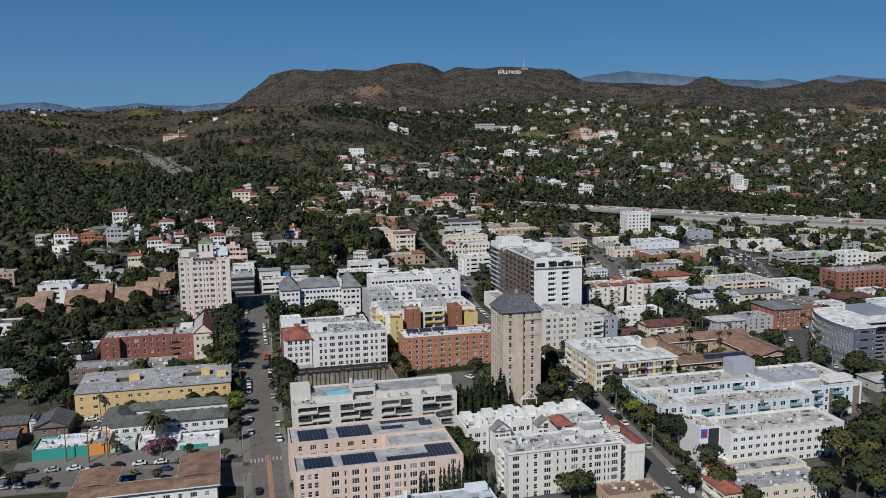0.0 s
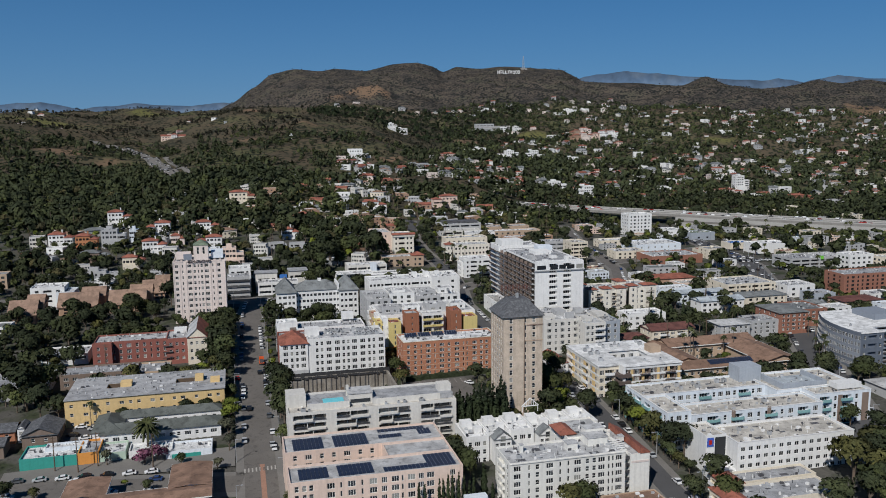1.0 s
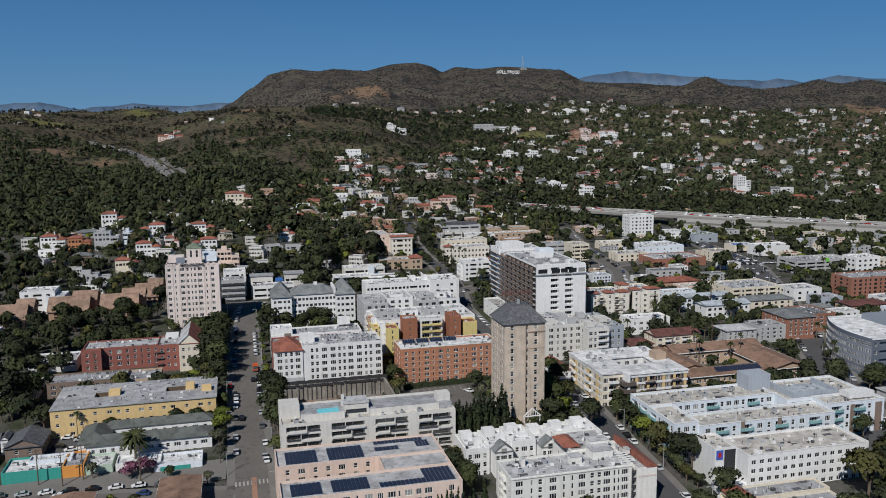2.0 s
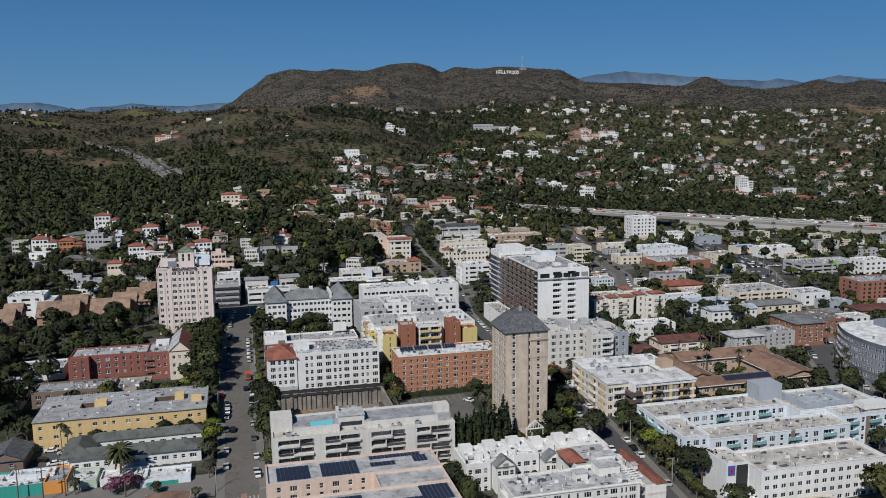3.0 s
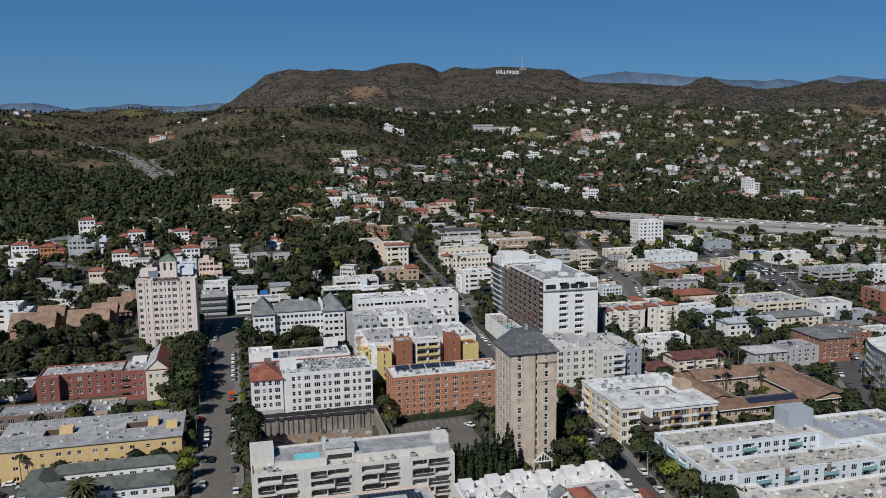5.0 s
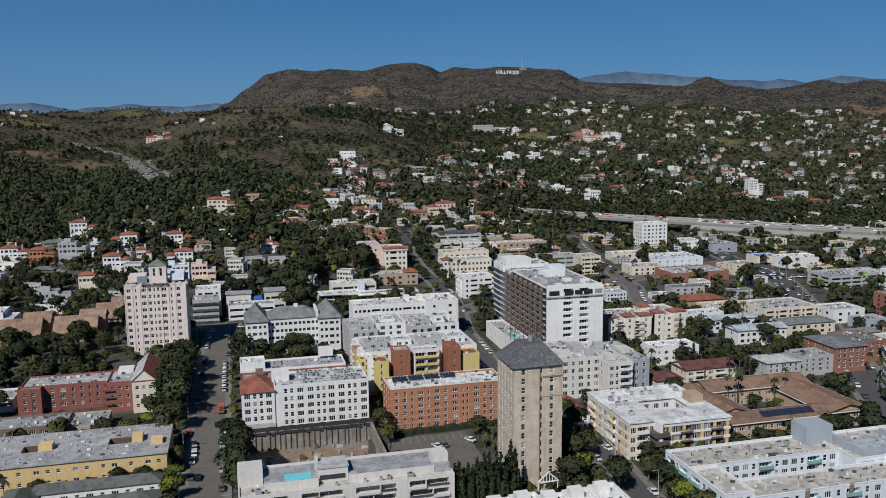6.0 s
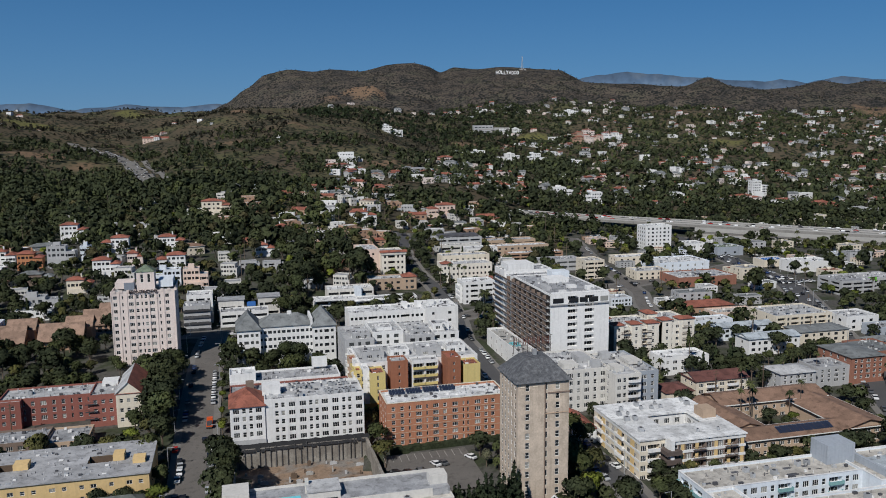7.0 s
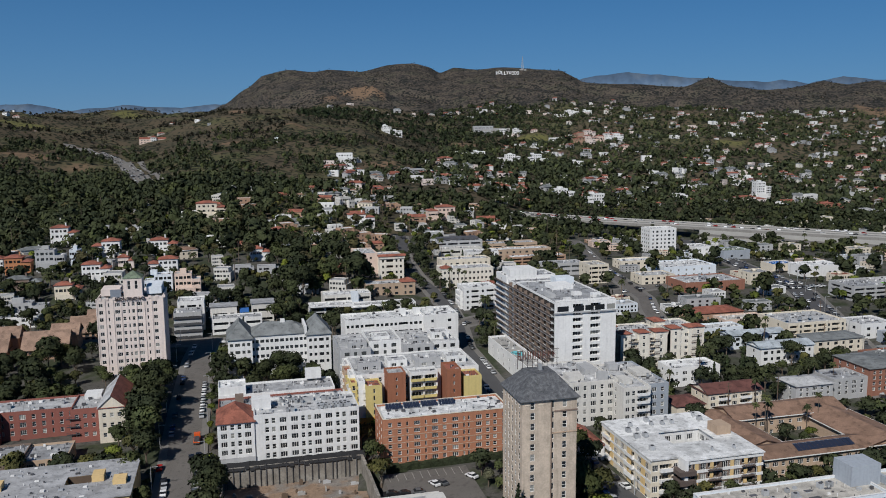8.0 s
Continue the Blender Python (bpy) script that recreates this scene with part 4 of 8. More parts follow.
def white_tower():
    """Tall white slab: balcony strips to the west, two slot columns in the south end."""
    r = site("apartment_tower", "tall white slab tower with brown balcony rows and rooftop penthouse", 155.9, 416.5, 184, 494, 8)
    x0, y0, x1, y1, z0, z1 = 156, 416.5, 183.8, 466, 7, 44.2
    wing(r, x0, y0, x1, y1, z0, z1, "white", "r_gray", 12, "BB", "", base=0.5, cap=0.5, win_h=1.6, balcony="", spots=[.37, .66])
    wing(r, 155.4, 478, 181, 494, 9, 44.6, "white", "r_gray", 12, "t", "n", cap=0.6, win_h=1.3)
    wing(r, 156.2, 466, 181, 478, 9, 43.2, "white", "r_gray", 0, cap=0.5)
    block(r, "ledge", 155.4, 415.7, 39.3, 184.4, 416.5, 39.8, "gray")
    for k, (a, b) in enumerate(((1, 6), (8.5, 13), (13.6, 17.4), (18, 22.4), (23.5, 27.2))):
        block(r, "window_band", x0 + a, 416.42, 40.1, x0 + b, 416.5, 42.3, "pane", "wide top-floor glazing")
    for i in range(12):
        z = 8.6 + i * 2.93
        s = Shape()
        s.box(154.3 - 169.95, 417 - 455.25, z - 8, 156 - 169.95, 478 - 455.25, z - 8 + 0.2)
        s.done("balcony_slab", "gray", r)
        s = Shape()
        s.box(154.25 - 169.95, 417 - 455.25, z - 8 + 0.25, 154.33 - 169.95, 478 - 455.25, z - 8 + 1.05)
        s.done("balcony_screen", "railbrown", r)
        s = Shape()
        s.box(154.2 - 169.95, 479 - 455.25, z - 8, 155.4 - 169.95, 493 - 455.25, z - 8 + 0.2)
        s.box(154.1 - 169.95, 479 - 455.25, z - 8 + 0.2, 154.2 - 169.95, 493 - 455.25, z - 8 + 1.1)
        s.done("end_balcony", "railbrown", r)
        s = Shape()
        s.box(155.93 - 169.95, 417.4 - 455.25, z - 8 + 0.2, 155.99 - 169.95, 465.8 - 455.25, z - 8 + 2.5)
        s.done("sliding_doors", "pane", r)
    for y in range(422, 478, 7):
        block(r, "party_fin", 154.35, y, 7, 156, y + 0.25, 43, "brown")
    block(r, "penthouse", 166, 444, 43, 176, 454, 45.6, "white", "white plastered roof penthouse")
    block(r, "lift_house", 172, 455, 43, 181, 462, 47.0, "cool")
    block(r, "red_terrace", 160, 444, 43.15, 164, 462, 43.4, "redbrick", "red-tiled roof terrace")
    block(r, "red_terrace", 163, 424, 43.15, 168, 438, 43.4, "redbrick", "red-tiled roof terrace")
    block(r, "roof_hood", 158.5, 428, 43.6, 161, 436, 45.2, "gray")
    block(r, "roof_hood", 170, 430, 43.6, 174, 433, 45.0, "white")
    block(r, "roof_hood", 176.5, 424, 43.6, 180, 427, 45.4, "white")
    block(r, "roof_hood", 162, 420.5, 43.6, 165, 422.5, 44.9, "white")
    block(r, "parapet_step", 156.4, 417.2, 44.2, 183.4, 417.6, 44.9, "white")
    block(r, "roof_room", 158, 480, 44.2, 172, 492, 47.4, "white", "white plastered roof room")
    p = site("pool_podium", "raised concrete pool deck with white parapet", 144.8, 420, 154, 474, 8)
    wing(p, 144.8, 420, 154, 474, 7, 16.5, "white", "concrete", 2, "", "nnnnnn", cap=0.9)
    w = Shape()
    n = 14
    ring = [(149.4 + (2.4 + 0.8 * math.sin(3 * a)) * math.cos(a), 443 + (5.6 + math.cos(2 * a)) * math.sin(a), 15.66) for a in [2 * math.pi * k / n for k in range(n)]]
    w.v, w.f, w.i = ring, [tuple(range(n))], [0]
    tagged(w.done("swimming_pool", "water"), "turquoise kidney-shaped pool on the podium deck", "pool")


white_tower()


def pool_block():
    """Terraced block with long balcony slots between piers, a grey roof deck and a pool."""
    r = site("apartment_building", "off-white five-storey block with long balcony slots and roof pool", 16.8, 294, 79, 310)
    wing(r, 17.0, 294.5, 79.0, 309.5, -1, 16.0, "ivory", "r_beige", 5, "GGGG", "nn", "nn", base=0.67, cap=0.6, win_h=1.95, spots=[.122, .373, .622, .877], balcony="")
    for k in range(5):
        z = -0.45 + 3.11 * k + 0.93
        for i, (a, b) in enumerate(((18.9, 30.3), (34.2, 46.1), (50.0, 61.4), (65.4, 77.3))):
            m = a + (b - a) * (0.42 if (i + k) % 2 else 0.6)
            p, q = (a, m) if (i * 2 + k) % 3 else (m, b)
            block(r, "balcony_parapet", p, 293.8, z - 0.45, q, 294.5, z + 0.3, "ivory")
            block(r, "balcony_rail", a if p == m else m, 294.15, z + 0.05, m if p == m else b, 294.22, z + 0.6, "darkmetal")
            block(r, "slot_divider", m - 0.12, 294.2, z - 0.1, m + 0.12, 295.7, z + 2.0, "ivory")
    block(r, "raised_deck", 24.2, 297.4, 15.3, 39.4, 309.3, 17.5, "r_gray", "grey pool deck raised above the terrace")
    block(r, "raised_deck", 48.2, 297.8, 15.3, 78.6, 309.3, 17.4, "r_gray", "grey roof deck raised above the terrace")
    block(r, "deck_kerb", 24.0, 297.1, 15.3, 39.4, 297.4, 17.9, "ivory")
    block(r, "deck_kerb", 48.2, 297.5, 15.3, 73.6, 297.8, 17.7, "ivory")
    block(r, "back_parapet", 24.2, 309.3, 15.3, 78.6, 309.6, 18.2, "ivory")
    block(r, "corner_room", 16.9, 302, 15.4, 24.0, 309.4, 20.3, "ivory")
    block(r, "stair_house", 39.4, 299.5, 15.4, 48.2, 306.5, 19.6, "ivory")
    block(r, "stair_roof", 39.2, 299.2, 19.6, 48.4, 306.8, 20.0, "r_pale")
    block(r, "stair_glazing", 40.0, 299.4, 16.2, 47.4, 299.5, 17.6, "pane", "long dark stair house glazing")
    block(r, "chimney", 39.0, 304, 15.4, 40.0, 305, 21.6, "ivory")
    block(r, "end_room", 73.6, 300.5, 15.4, 78.6, 305, 20.0, "ivory")
    w = Shape()
    w.box(30, 298.6, 17.4, 37.6, 303, 17.62)
    tagged(w.done("swimming_pool", "water"), "small turquoise rooftop swimming pool", "pool")


pool_block()


def solar_block():
    """Peach U-shaped block, its court open to the west, with solar fields on the roof."""
    r = site("apartment_building", "peach stucco block round a court with solar roof", 14, 244, 67.5, 283)
    z0, z1 = -3, 12.2
    wing(r, 14, 244, 67.5, 257, z0, z1, "pink", "r_pale", 5, "nnnmtmtmpmtmpmp", "nnn", win_h=1.75, spots=[.038, .081, .119, .229, .287, .347, .407, .47, .534, .598, .64, .693, .75, .805, .938])
    wing(r, 14, 268, 67.5, 283, z0, z1, "pink", "r_pale", 5, "nwnnwnnwnnwn", "nnn", win_h=1.5)
    wing(r, 46, 257, 67.5, 268, z0, z1, "pink", "r_pale", 0, cap=0.7)
    fields = ((17, 246.4, 26, 254.5), (29, 246.4, 40, 254.5), (43, 246, 66, 249.3), (57, 249.5, 66, 256), (17, 270, 27, 280), (30.5, 270, 42, 280), (46.5, 279, 63, 281.6), (46, 273.5, 54, 276.5), (60, 274, 64.5, 279))
    for a, b, c, d in fields:
        solar_field(a, b, c, d, z1 - 0.5, max(1, round((c - a) / 1.25)), max(1, round((d - b) / 2.6)), 0.12, "field of dark blue rooftop solar panels")


solar_block()

r = site("workshop_building", "low building with pale grey metal roof", 33, 222, 74, 240)
wing(r, 33, 222, 74, 238, -5, 3.4, "cool", "r_metal", 2, "wwwww", "ww", cap=0.4)
block(r, "vent_stack", 46, 235, 2.5, 47, 236, 6, "white")
block(r, "end_wall", 66, 235.5, 0, 73, 238.2, 5.0, "cool")


def white_hotel():
    """Six-storey warm white block with grouped sash windows, a plain end block and a red-tiled east strip."""
    r = site("apartment_building", "warm white six-storey block with grouped sash windows and grey roof", 79, 239, 130, 272)
    wing(r, 81.5, 240, 121, 254.5, -4, 12.4, "warmwhite", "r_pale", 6, "mtnmttmnnmttmn", "nBn", win_h=1.65, balcony="warmwhite", spots=[.065, .165, .235, .34, .43, .5, .58, .665, .725, .79, .855, .89, .945, .985])
    wing(r, 122.6, 239.4, 129.4, 262, -4, 11.2, "warmwhite", "r_pale", 6, "", "", "nnnnn", cap=0.5)
    wing(r, 107, 254.5, 122.6, 271, -3, 12.8, "warmwhite", "r_pale", 5, "", "nn", cap=0.5)
    block(r, "recess_wall", 121.0, 242, -4, 122.6, 254, 11.8, "warmwhite")
    for k in range(6):
        block(r, "fire_escape", 121.05, 239.9, -2.6 + 2.4 * k, 122.55, 241.9, -2.45 + 2.4 * k, "darkmetal", "black iron fire escape landing")
        block(r, "escape_rail", 121.05, 239.86, -2.45 + 2.4 * k, 122.55, 239.9, -1.5 + 2.4 * k, "darkmetal")
    block(r, "terracotta_band", 122.9, 239.28, 8.2, 129.1, 239.4, 8.9, "rose", "faded terracotta band")
    block(r, "cornice", 81.2, 239.7, 11.95, 121.2, 240.0, 12.25, "warmwhite")
    ox, oy, oz = r.location
    s = Shape()
    for y0, y1 in ((239.2, 247.4), (247.4, 255.2), (255.2, 263.0)):
        s.quad((126.0 - ox, y0 - oy, 13.3 - oz), (129.9 - ox, y0 - oy, 11.2 - oz), (129.9 - ox, y1 - oy, 11.2 - oz), (126.0 - ox, y1 - oy, 13.3 - oz))
    s.quad((126.0 - ox, 263.0 - oy, 13.3 - oz), (125.9 - ox, 263.0 - oy, 11.0 - oz), (125.9 - ox, 239.2 - oy, 11.0 - oz), (126.0 - ox, 239.2 - oy, 13.3 - oz))
    s.tri((126.0 - ox, 239.2 - oy, 11.2 - oz), (129.9 - ox, 239.2 - oy, 11.2 - oz), (126.0 - ox, 239.2 - oy, 13.3 - oz))
    s.done("tile_strip", "r_tile", r, "red-tiled sloping parapet strip")
    t = Shape()
    hip(t, 105.5 - ox, 257 - oy, 111 - ox, 267 - oy, 13.0 - oz, 1.7, 0.3)
    t.done("tile_roof", "r_tile", r, "small red-tiled hip roof")
    for a, b, c, d, h in ((103.5, 246.5, 107.2, 249.5, 14.0), (111.5, 248, 118.5, 253.5, 14.4), (113, 253.5, 119.5, 257, 15.6), (88.2, 249, 89.2, 250, 14.3), (124, 250, 125.4, 252, 13.0)):
        block(r, "bulkhead", a, b, 11.5, c, d, h, "warmwhite")
        block(r, "bulkhead_cap", a - 0.2, b - 0.2, h, c + 0.2, d + 0.2, h + 0.2, "r_pale")
    block(r, "roof_hatch", 93, 249, 11.7, 95.5, 250.6, 12.1, "darkmetal")
    for k in range(5):
        block(r, "pergola_rib", 119.2, 242.5 + k * 1.6, 12.4, 123.4, 242.75 + k * 1.6, 12.65, "white")
    low = site("workshop_building", "low building with flat terracotta-brown roof", 110, 226, 129, 235, -4)
    wing(low, 110, 226, 129, 235, -4, 0.6, "buff", "r_brown", 1, "wnwn", "n", cap=0.3)


white_hotel()


def townhouse_row():
    """White stepped townhouses with grey gables and arched windows."""
    r = site("townhouse_row", "white stepped townhouses with grey gable roofs and terraces", 76, 271, 128, 291)
    for k in range(6):
        x = 77 + k * 8.4
        wing(r, x, 274 + (k % 2), x + 8.4, 289, -2, 8.6 + (k * 7 % 3) * 0.6, "white", "r_white", 3, "nwn", "nn", win_h=1.5, cap=1.1)
        block(r, "roof_room", x + 1.2, 284.5, 7.5, x + 5.4, 288, 10.2 + (k % 3) * 0.5, "white")
        block(r, "roof_room", x + 4.6, 279.5, 7.5, x + 7.6, 282.0, 9.6 + (k % 2) * 0.5, "white")
        block(r, "terrace_divider", x + 0.3, 276.2, 7.4, x + 0.55, 284.4, 9.9, "white")
        if k in (1, 3, 4):
            wing(r, x + 1.0, 270.8, x + 7.4, 275.4, -2, 8.0, "white", "r_shingle", 3, "nwn", kind="gable_y", rise=2.7, eave=0.35)
            block(r, "gable_window", x + 3.3, 270.68, 7.2, x + 5.1, 270.8, 9.0, "pane", "dark arched gable window")
    s = Shape()
    x, y = 103, 288
    for a in (0, 6):
        s.box(x + a - 0.1 - 102, y - 281, 12, x + a + 0.1 - 102, y + 0.2 - 281, 14.5)
    s.quad((x - 0.4 - 102, y - 281, 14.4), (x + 3 - 102, y - 281, 17.4), (x + 3 - 102, y + 0.3 - 281, 17.4), (x - 0.4 - 102, y + 0.3 - 281, 14.4))
    s.quad((x + 3 - 102, y - 281, 17.4), (x + 6.4 - 102, y - 281, 14.4), (x + 6.4 - 102, y + 0.3 - 281, 14.4), (x + 3 - 102, y + 0.3 - 281, 17.4))
    for dy in (0.0, 0.3):
        yy = y - 281 + dy
        s.quad((x - 0.4 - 102, yy, 14.0), (x + 3 - 102, yy, 17.0), (x + 3 - 102, yy, 17.4), (x - 0.4 - 102, yy, 14.4))
        s.quad((x + 3 - 102, yy, 17.0), (x + 6.4 - 102, yy, 14.0), (x + 6.4 - 102, yy, 14.4), (x + 3 - 102, yy, 17.4))
    s.box(x - 0.2 - 102, y - 281, 14.1, x + 6.2 - 102, y + 0.3 - 281, 14.4)
    for k in range(6):
        s.box(x + 0.6 + k * 0.9 - 102, y - 281, 14.4, x + 0.75 + k * 0.9 - 102, y + 0.2 - 281, 14.6 + 2.6 * (1 - abs(k - 2.5) / 3))
    o = s.done("gable_trellis", "white", r, "open white gable frame")
    o.location.z = -r.location.z - 1.5


townhouse_row()

# ---- east side ----


def long_complex():
    """Big pale apartment complex with wings round a court, teal balconies and brown panels."""
    r = site("apartment_complex", "large pale grey apartment complex with teal balconies and flat roofs", 149, 263, 239, 298, -1)
    wing(r, 149.5, 283, 203, 297, -2, 14.2, "cool", "r_beige", 5, "wnBnwwnBnwwnBnw", "BnB", win_h=1.7, balcony="seaglass", coping="white")
    wing(r, 149.5, 264, 159, 283, -3, 14.0, "cool", "r_beige", 5, "nwn", "BnBn", win_h=1.7, balcony="seaglass", coping="white")
    wing(r, 159, 263, 214, 275, -3, 12.6, "cool", "r_beige", 5, "wBnBwnBnwBw", win_h=1.7, balcony="seaglass", coping="white")
    wing(r, 203, 275.5, 239, 297, -2, 14.0, "cool", "r_beige", 5, "BwnBwnB", "", win_h=1.7, balcony="seaglass", coping="white")
    wing(r, 214, 267, 239, 276, -3, 14.2, "cool", "r_beige", 5, "BnBnw", "", "ww", win_h=1.7, balcony="seaglass", coping="white")
    for x, w in ((175, 1.6), (190, 1.6), (224, 2.0), (235, 3.0)):
        y = 262.9 if x < 214 else 266.9
        block(r, "brown_panel", x, y, 0, x + w, y + 0.08, 13.0, "brown", "tall brown cladding panel")
    block(r, "lift_tower", 196, 290, 13, 206, 297.5, 19.6, "slate", "grey-blue lift tower")
    block(r, "equipment_screen", 207, 277, 13, 226, 278, 15.6, "slate")
    block(r, "equipment_screen", 207, 278, 13, 208, 292, 15.6, "slate")
    block(r, "equipment_screen", 226, 277, 13, 227, 292, 15.6, "slate")
    block(r, "plant_deck", 208, 278, 13.2, 226, 291, 13.9, "r_metal")
    block(r, "parapet_box", 226, 270, 14, 237, 275, 16.2, "white")


long_complex()


def motel():
    """Four-storey white motel slab with a glazed stair end."""
    r = site("motel_building", "white four-storey motel with regular windows and flat stained roof", 156, 238, 208, 261, -3)
    wing(r, 162, 239.5, 208, 256, -3, 10.8, "white", "r_beige", 4, "ppppppppppppppp", "p", "pp", base=0.8, win_h=1.3, coping="white")
    wing(r, 154, 246, 162, 259, -3, 11.6, "white", "r_beige", 0)
    block(r, "stair_glazing", 157.5, 245.9, 0, 161.6, 246.0, 10.8, "pane", "tall dark stair glazing")
    block(r, "sign_panel", 154.5, 245.85, 7.6, 157.0, 246.0, 10.8, "blue_sign", "square blue sign panel with a red roundel")
    block(r, "sign_roundel", 155.2, 245.8, 8.4, 156.3, 245.86, 10.0, "c_red")
    for k in range(3):
        block(r, "canopy_step", 153 + k * 0.6, 240 - k * 2.0, -3, 163 - k * 0.3, 246 - k * 2, 1.2 - k * 0.9, "white", "stepped white entrance canopy")


motel()
for i, (x0, y0, x1, y1, z) in enumerate(((143.6, 214, 182, 226, 3.0), (150, 228, 184, 236, 2.6))):
    r = site("cottage_court", "cream two-storey court with red-tiled front roofs", x0, y0, x1, y1, -4, group="cottage courts")
    wing(r, x0 + 6, y0, x1, y1, -4, z, "cream", "r_gray", 2, "nwtwnwtwn", "n", win_h=1.3)
    wing(r, x0, y0 - 0.5, x0 + 6.5, y1 + 0.5, -4, z + 0.1, "cream", "r_tile", 2, "wn", "BB", kind="hip", rise=1.6, win_h=1.5)


def court_block():
    """Five-storey block under one white roof slab with a square well; brown corner balconies. Drawn on a plan grid, then set to its true size."""
    r = site("apartment_building", "white and yellow five-storey block with brown balconies", 149, 322, 189, 355, 1)
    z1 = 14.2
    wing(r, 149, 325, 160, 355, -2, z1, "cream", "r_white", 5, "wBw", "BwwBww", win_h=1.6, balcony="white")
    wing(r, 160, 322.4, 188.7, 333, -2, z1, "brown", "r_white", 5, "nwwBwnwBw", "", "nBn", win_h=1.6, balcony="railbrown", base=0.8)
    wing(r, 160, 343, 188.7, 355, -1, z1, "white", "r_white", 5, "wwwwww", "", "nn", win_h=1.5)
    wing(r, 180, 333, 188.7, 343, -1, z1, "white", "r_white", 5, "", "www", "nBn", win_h=1.5)
    for k in range(6):
        z = 0.0 + k * 2.72
        block(r, "floor_band", 160.1, 322.2, z - 0.45, 188.9, 322.4, z + 0.35, "white")
        block(r, "floor_band", 148.85, 324.9, z - 0.35, 149.0, 355.1, z + 0.3, "white")
        if k == 5:
            continue
        for x in (163.2, 168.8, 176.4, 181.6, 186.9):
            block(r, "yellow_bay", x, 322.3, z + 0.35, x + 1.3, 322.4, z + 2.27, "yellow")
        for y in (328, 336, 347):
            block(r, "yellow_bay", 148.9, y, z + 0.3, 149.0, y + 2.4, z + 2.3, "yellow")
        block(r, "corner_balcony", 156.6, 320.6, z - 0.3, 162.6, 322.2, z + 1.0, "railbrown", "dark brown wrapped corner balcony")
        block(r, "corner_balcony", 156.6, 322.2, z - 0.3, 158.4, 325.0, z + 1.0, "railbrown", "dark brown wrapped corner balcony")
    for a, b, c, d in ((148.6, 324.6, 189.2, 333.5), (159.8, 321.9, 189.2, 324.6), (148.6, 342.5, 189.2, 355.4), (148.6, 333.5, 163, 342.5), (179.5, 333.5, 189.2, 342.5)):
        block(r, "roof_slab", a, b, 14.22, c, d, 14.55, "r_white")
    block(r, "lift_house", 182, 336, 14.5, 187.5, 341, 17.2, "buff", "tan lift house on the roof")
    block(r, "blade_wall", 158.8, 321.2, -3, 160.0, 325, 14.9, "white")
    r.location, r.scale = (166, 333, 1), (0.93, 1.15, 1.12)


court_block()
r = site("apartment_building", "small white block with red tile edge", 141, 347, 147, 366, 2)
wing(r, 140.6, 348, 146.6, 366, 0, 9.5, "white", "r_tile", 3, "nn", "nwn", kind="gable_y", rise=1.6)


def grey_modern():
    """Pair of pale grey modern blocks with stacked white balconies."""
    r = site("apartment_building", "pale grey modern block with stacked white balconies", 145, 367, 183, 406, 6)
    wing(r, 145.5, 376, 165, 404, 3, 22.6, "ivory", "r_pale", 6, "wnwnw", "BnBn", win_h=1.6, balcony="white")
    wing(r, 163, 367, 174, 398, 3, 22.0, "ivory", "r_pale", 6, "pnB", "nBn", win_h=1.5)
    wing(r, 174, 370, 183, 400, 3, 21.6, "slate", "r_pale", 6, "wn", "", win_h=1.5)
    for a, b, c, d, h in ((147, 380, 154, 388, 24.4), (156, 386, 162, 396, 25), (165, 372, 170, 380, 24), (175, 380, 182, 390, 23.6), (158, 378, 163, 382, 25.6), (168, 390, 173, 396, 24.6)):
        block(r, "roof_room", a, b, 21.5, c - 1, d - 2, h - 0.6, "ivory" if a % 2 else "gray")
        block(r, "roof_screen", a, b + 3, 21.5, c + 0.6, b + 3.3, h - 1.4, "white")


grey_modern()


def brown_roofs():
    """Low garden apartments under wide brown hip roofs, round a planted court."""
    r = site("garden_apartments", "low tan garden apartments under wide brown roofs", 186, 319, 250, 369, 4)
    wing(r, 188, 320.5, 230, 331, 1, 10.4, "buff", "r_brown", 3, "wwnwwnwwnwwnw", "ww", win_h=1.3, kind="gable_x", rise=2.2, eave=0.9)
    wing(r, 230, 321, 248, 352, 2, 10.6, "buff", "r_brown", 3, "wnwwn", "", "wnwnw", win_h=1.3, kind="gable_y", rise=2.6, eave=1.0)
    wing(r, 190, 331, 204, 362, 2, 10.2, "buff", "r_brown", 2, "", "wwww", "nn", win_h=1.3, kind="gable_y", rise=2.2, eave=0.9)
    wing(r, 200, 352, 246, 366, 4, 11.4, "buff", "r_brown", 2, "wnwnwnwnwnw", win_h=1.3, kind="gable_x", rise=2.4, eave=0.9)
    solar_field(203, 321.6, 225, 325.2, 11.2, 13, 1, 1.3, "long tilted row of dark solar panels")


brown_roofs()


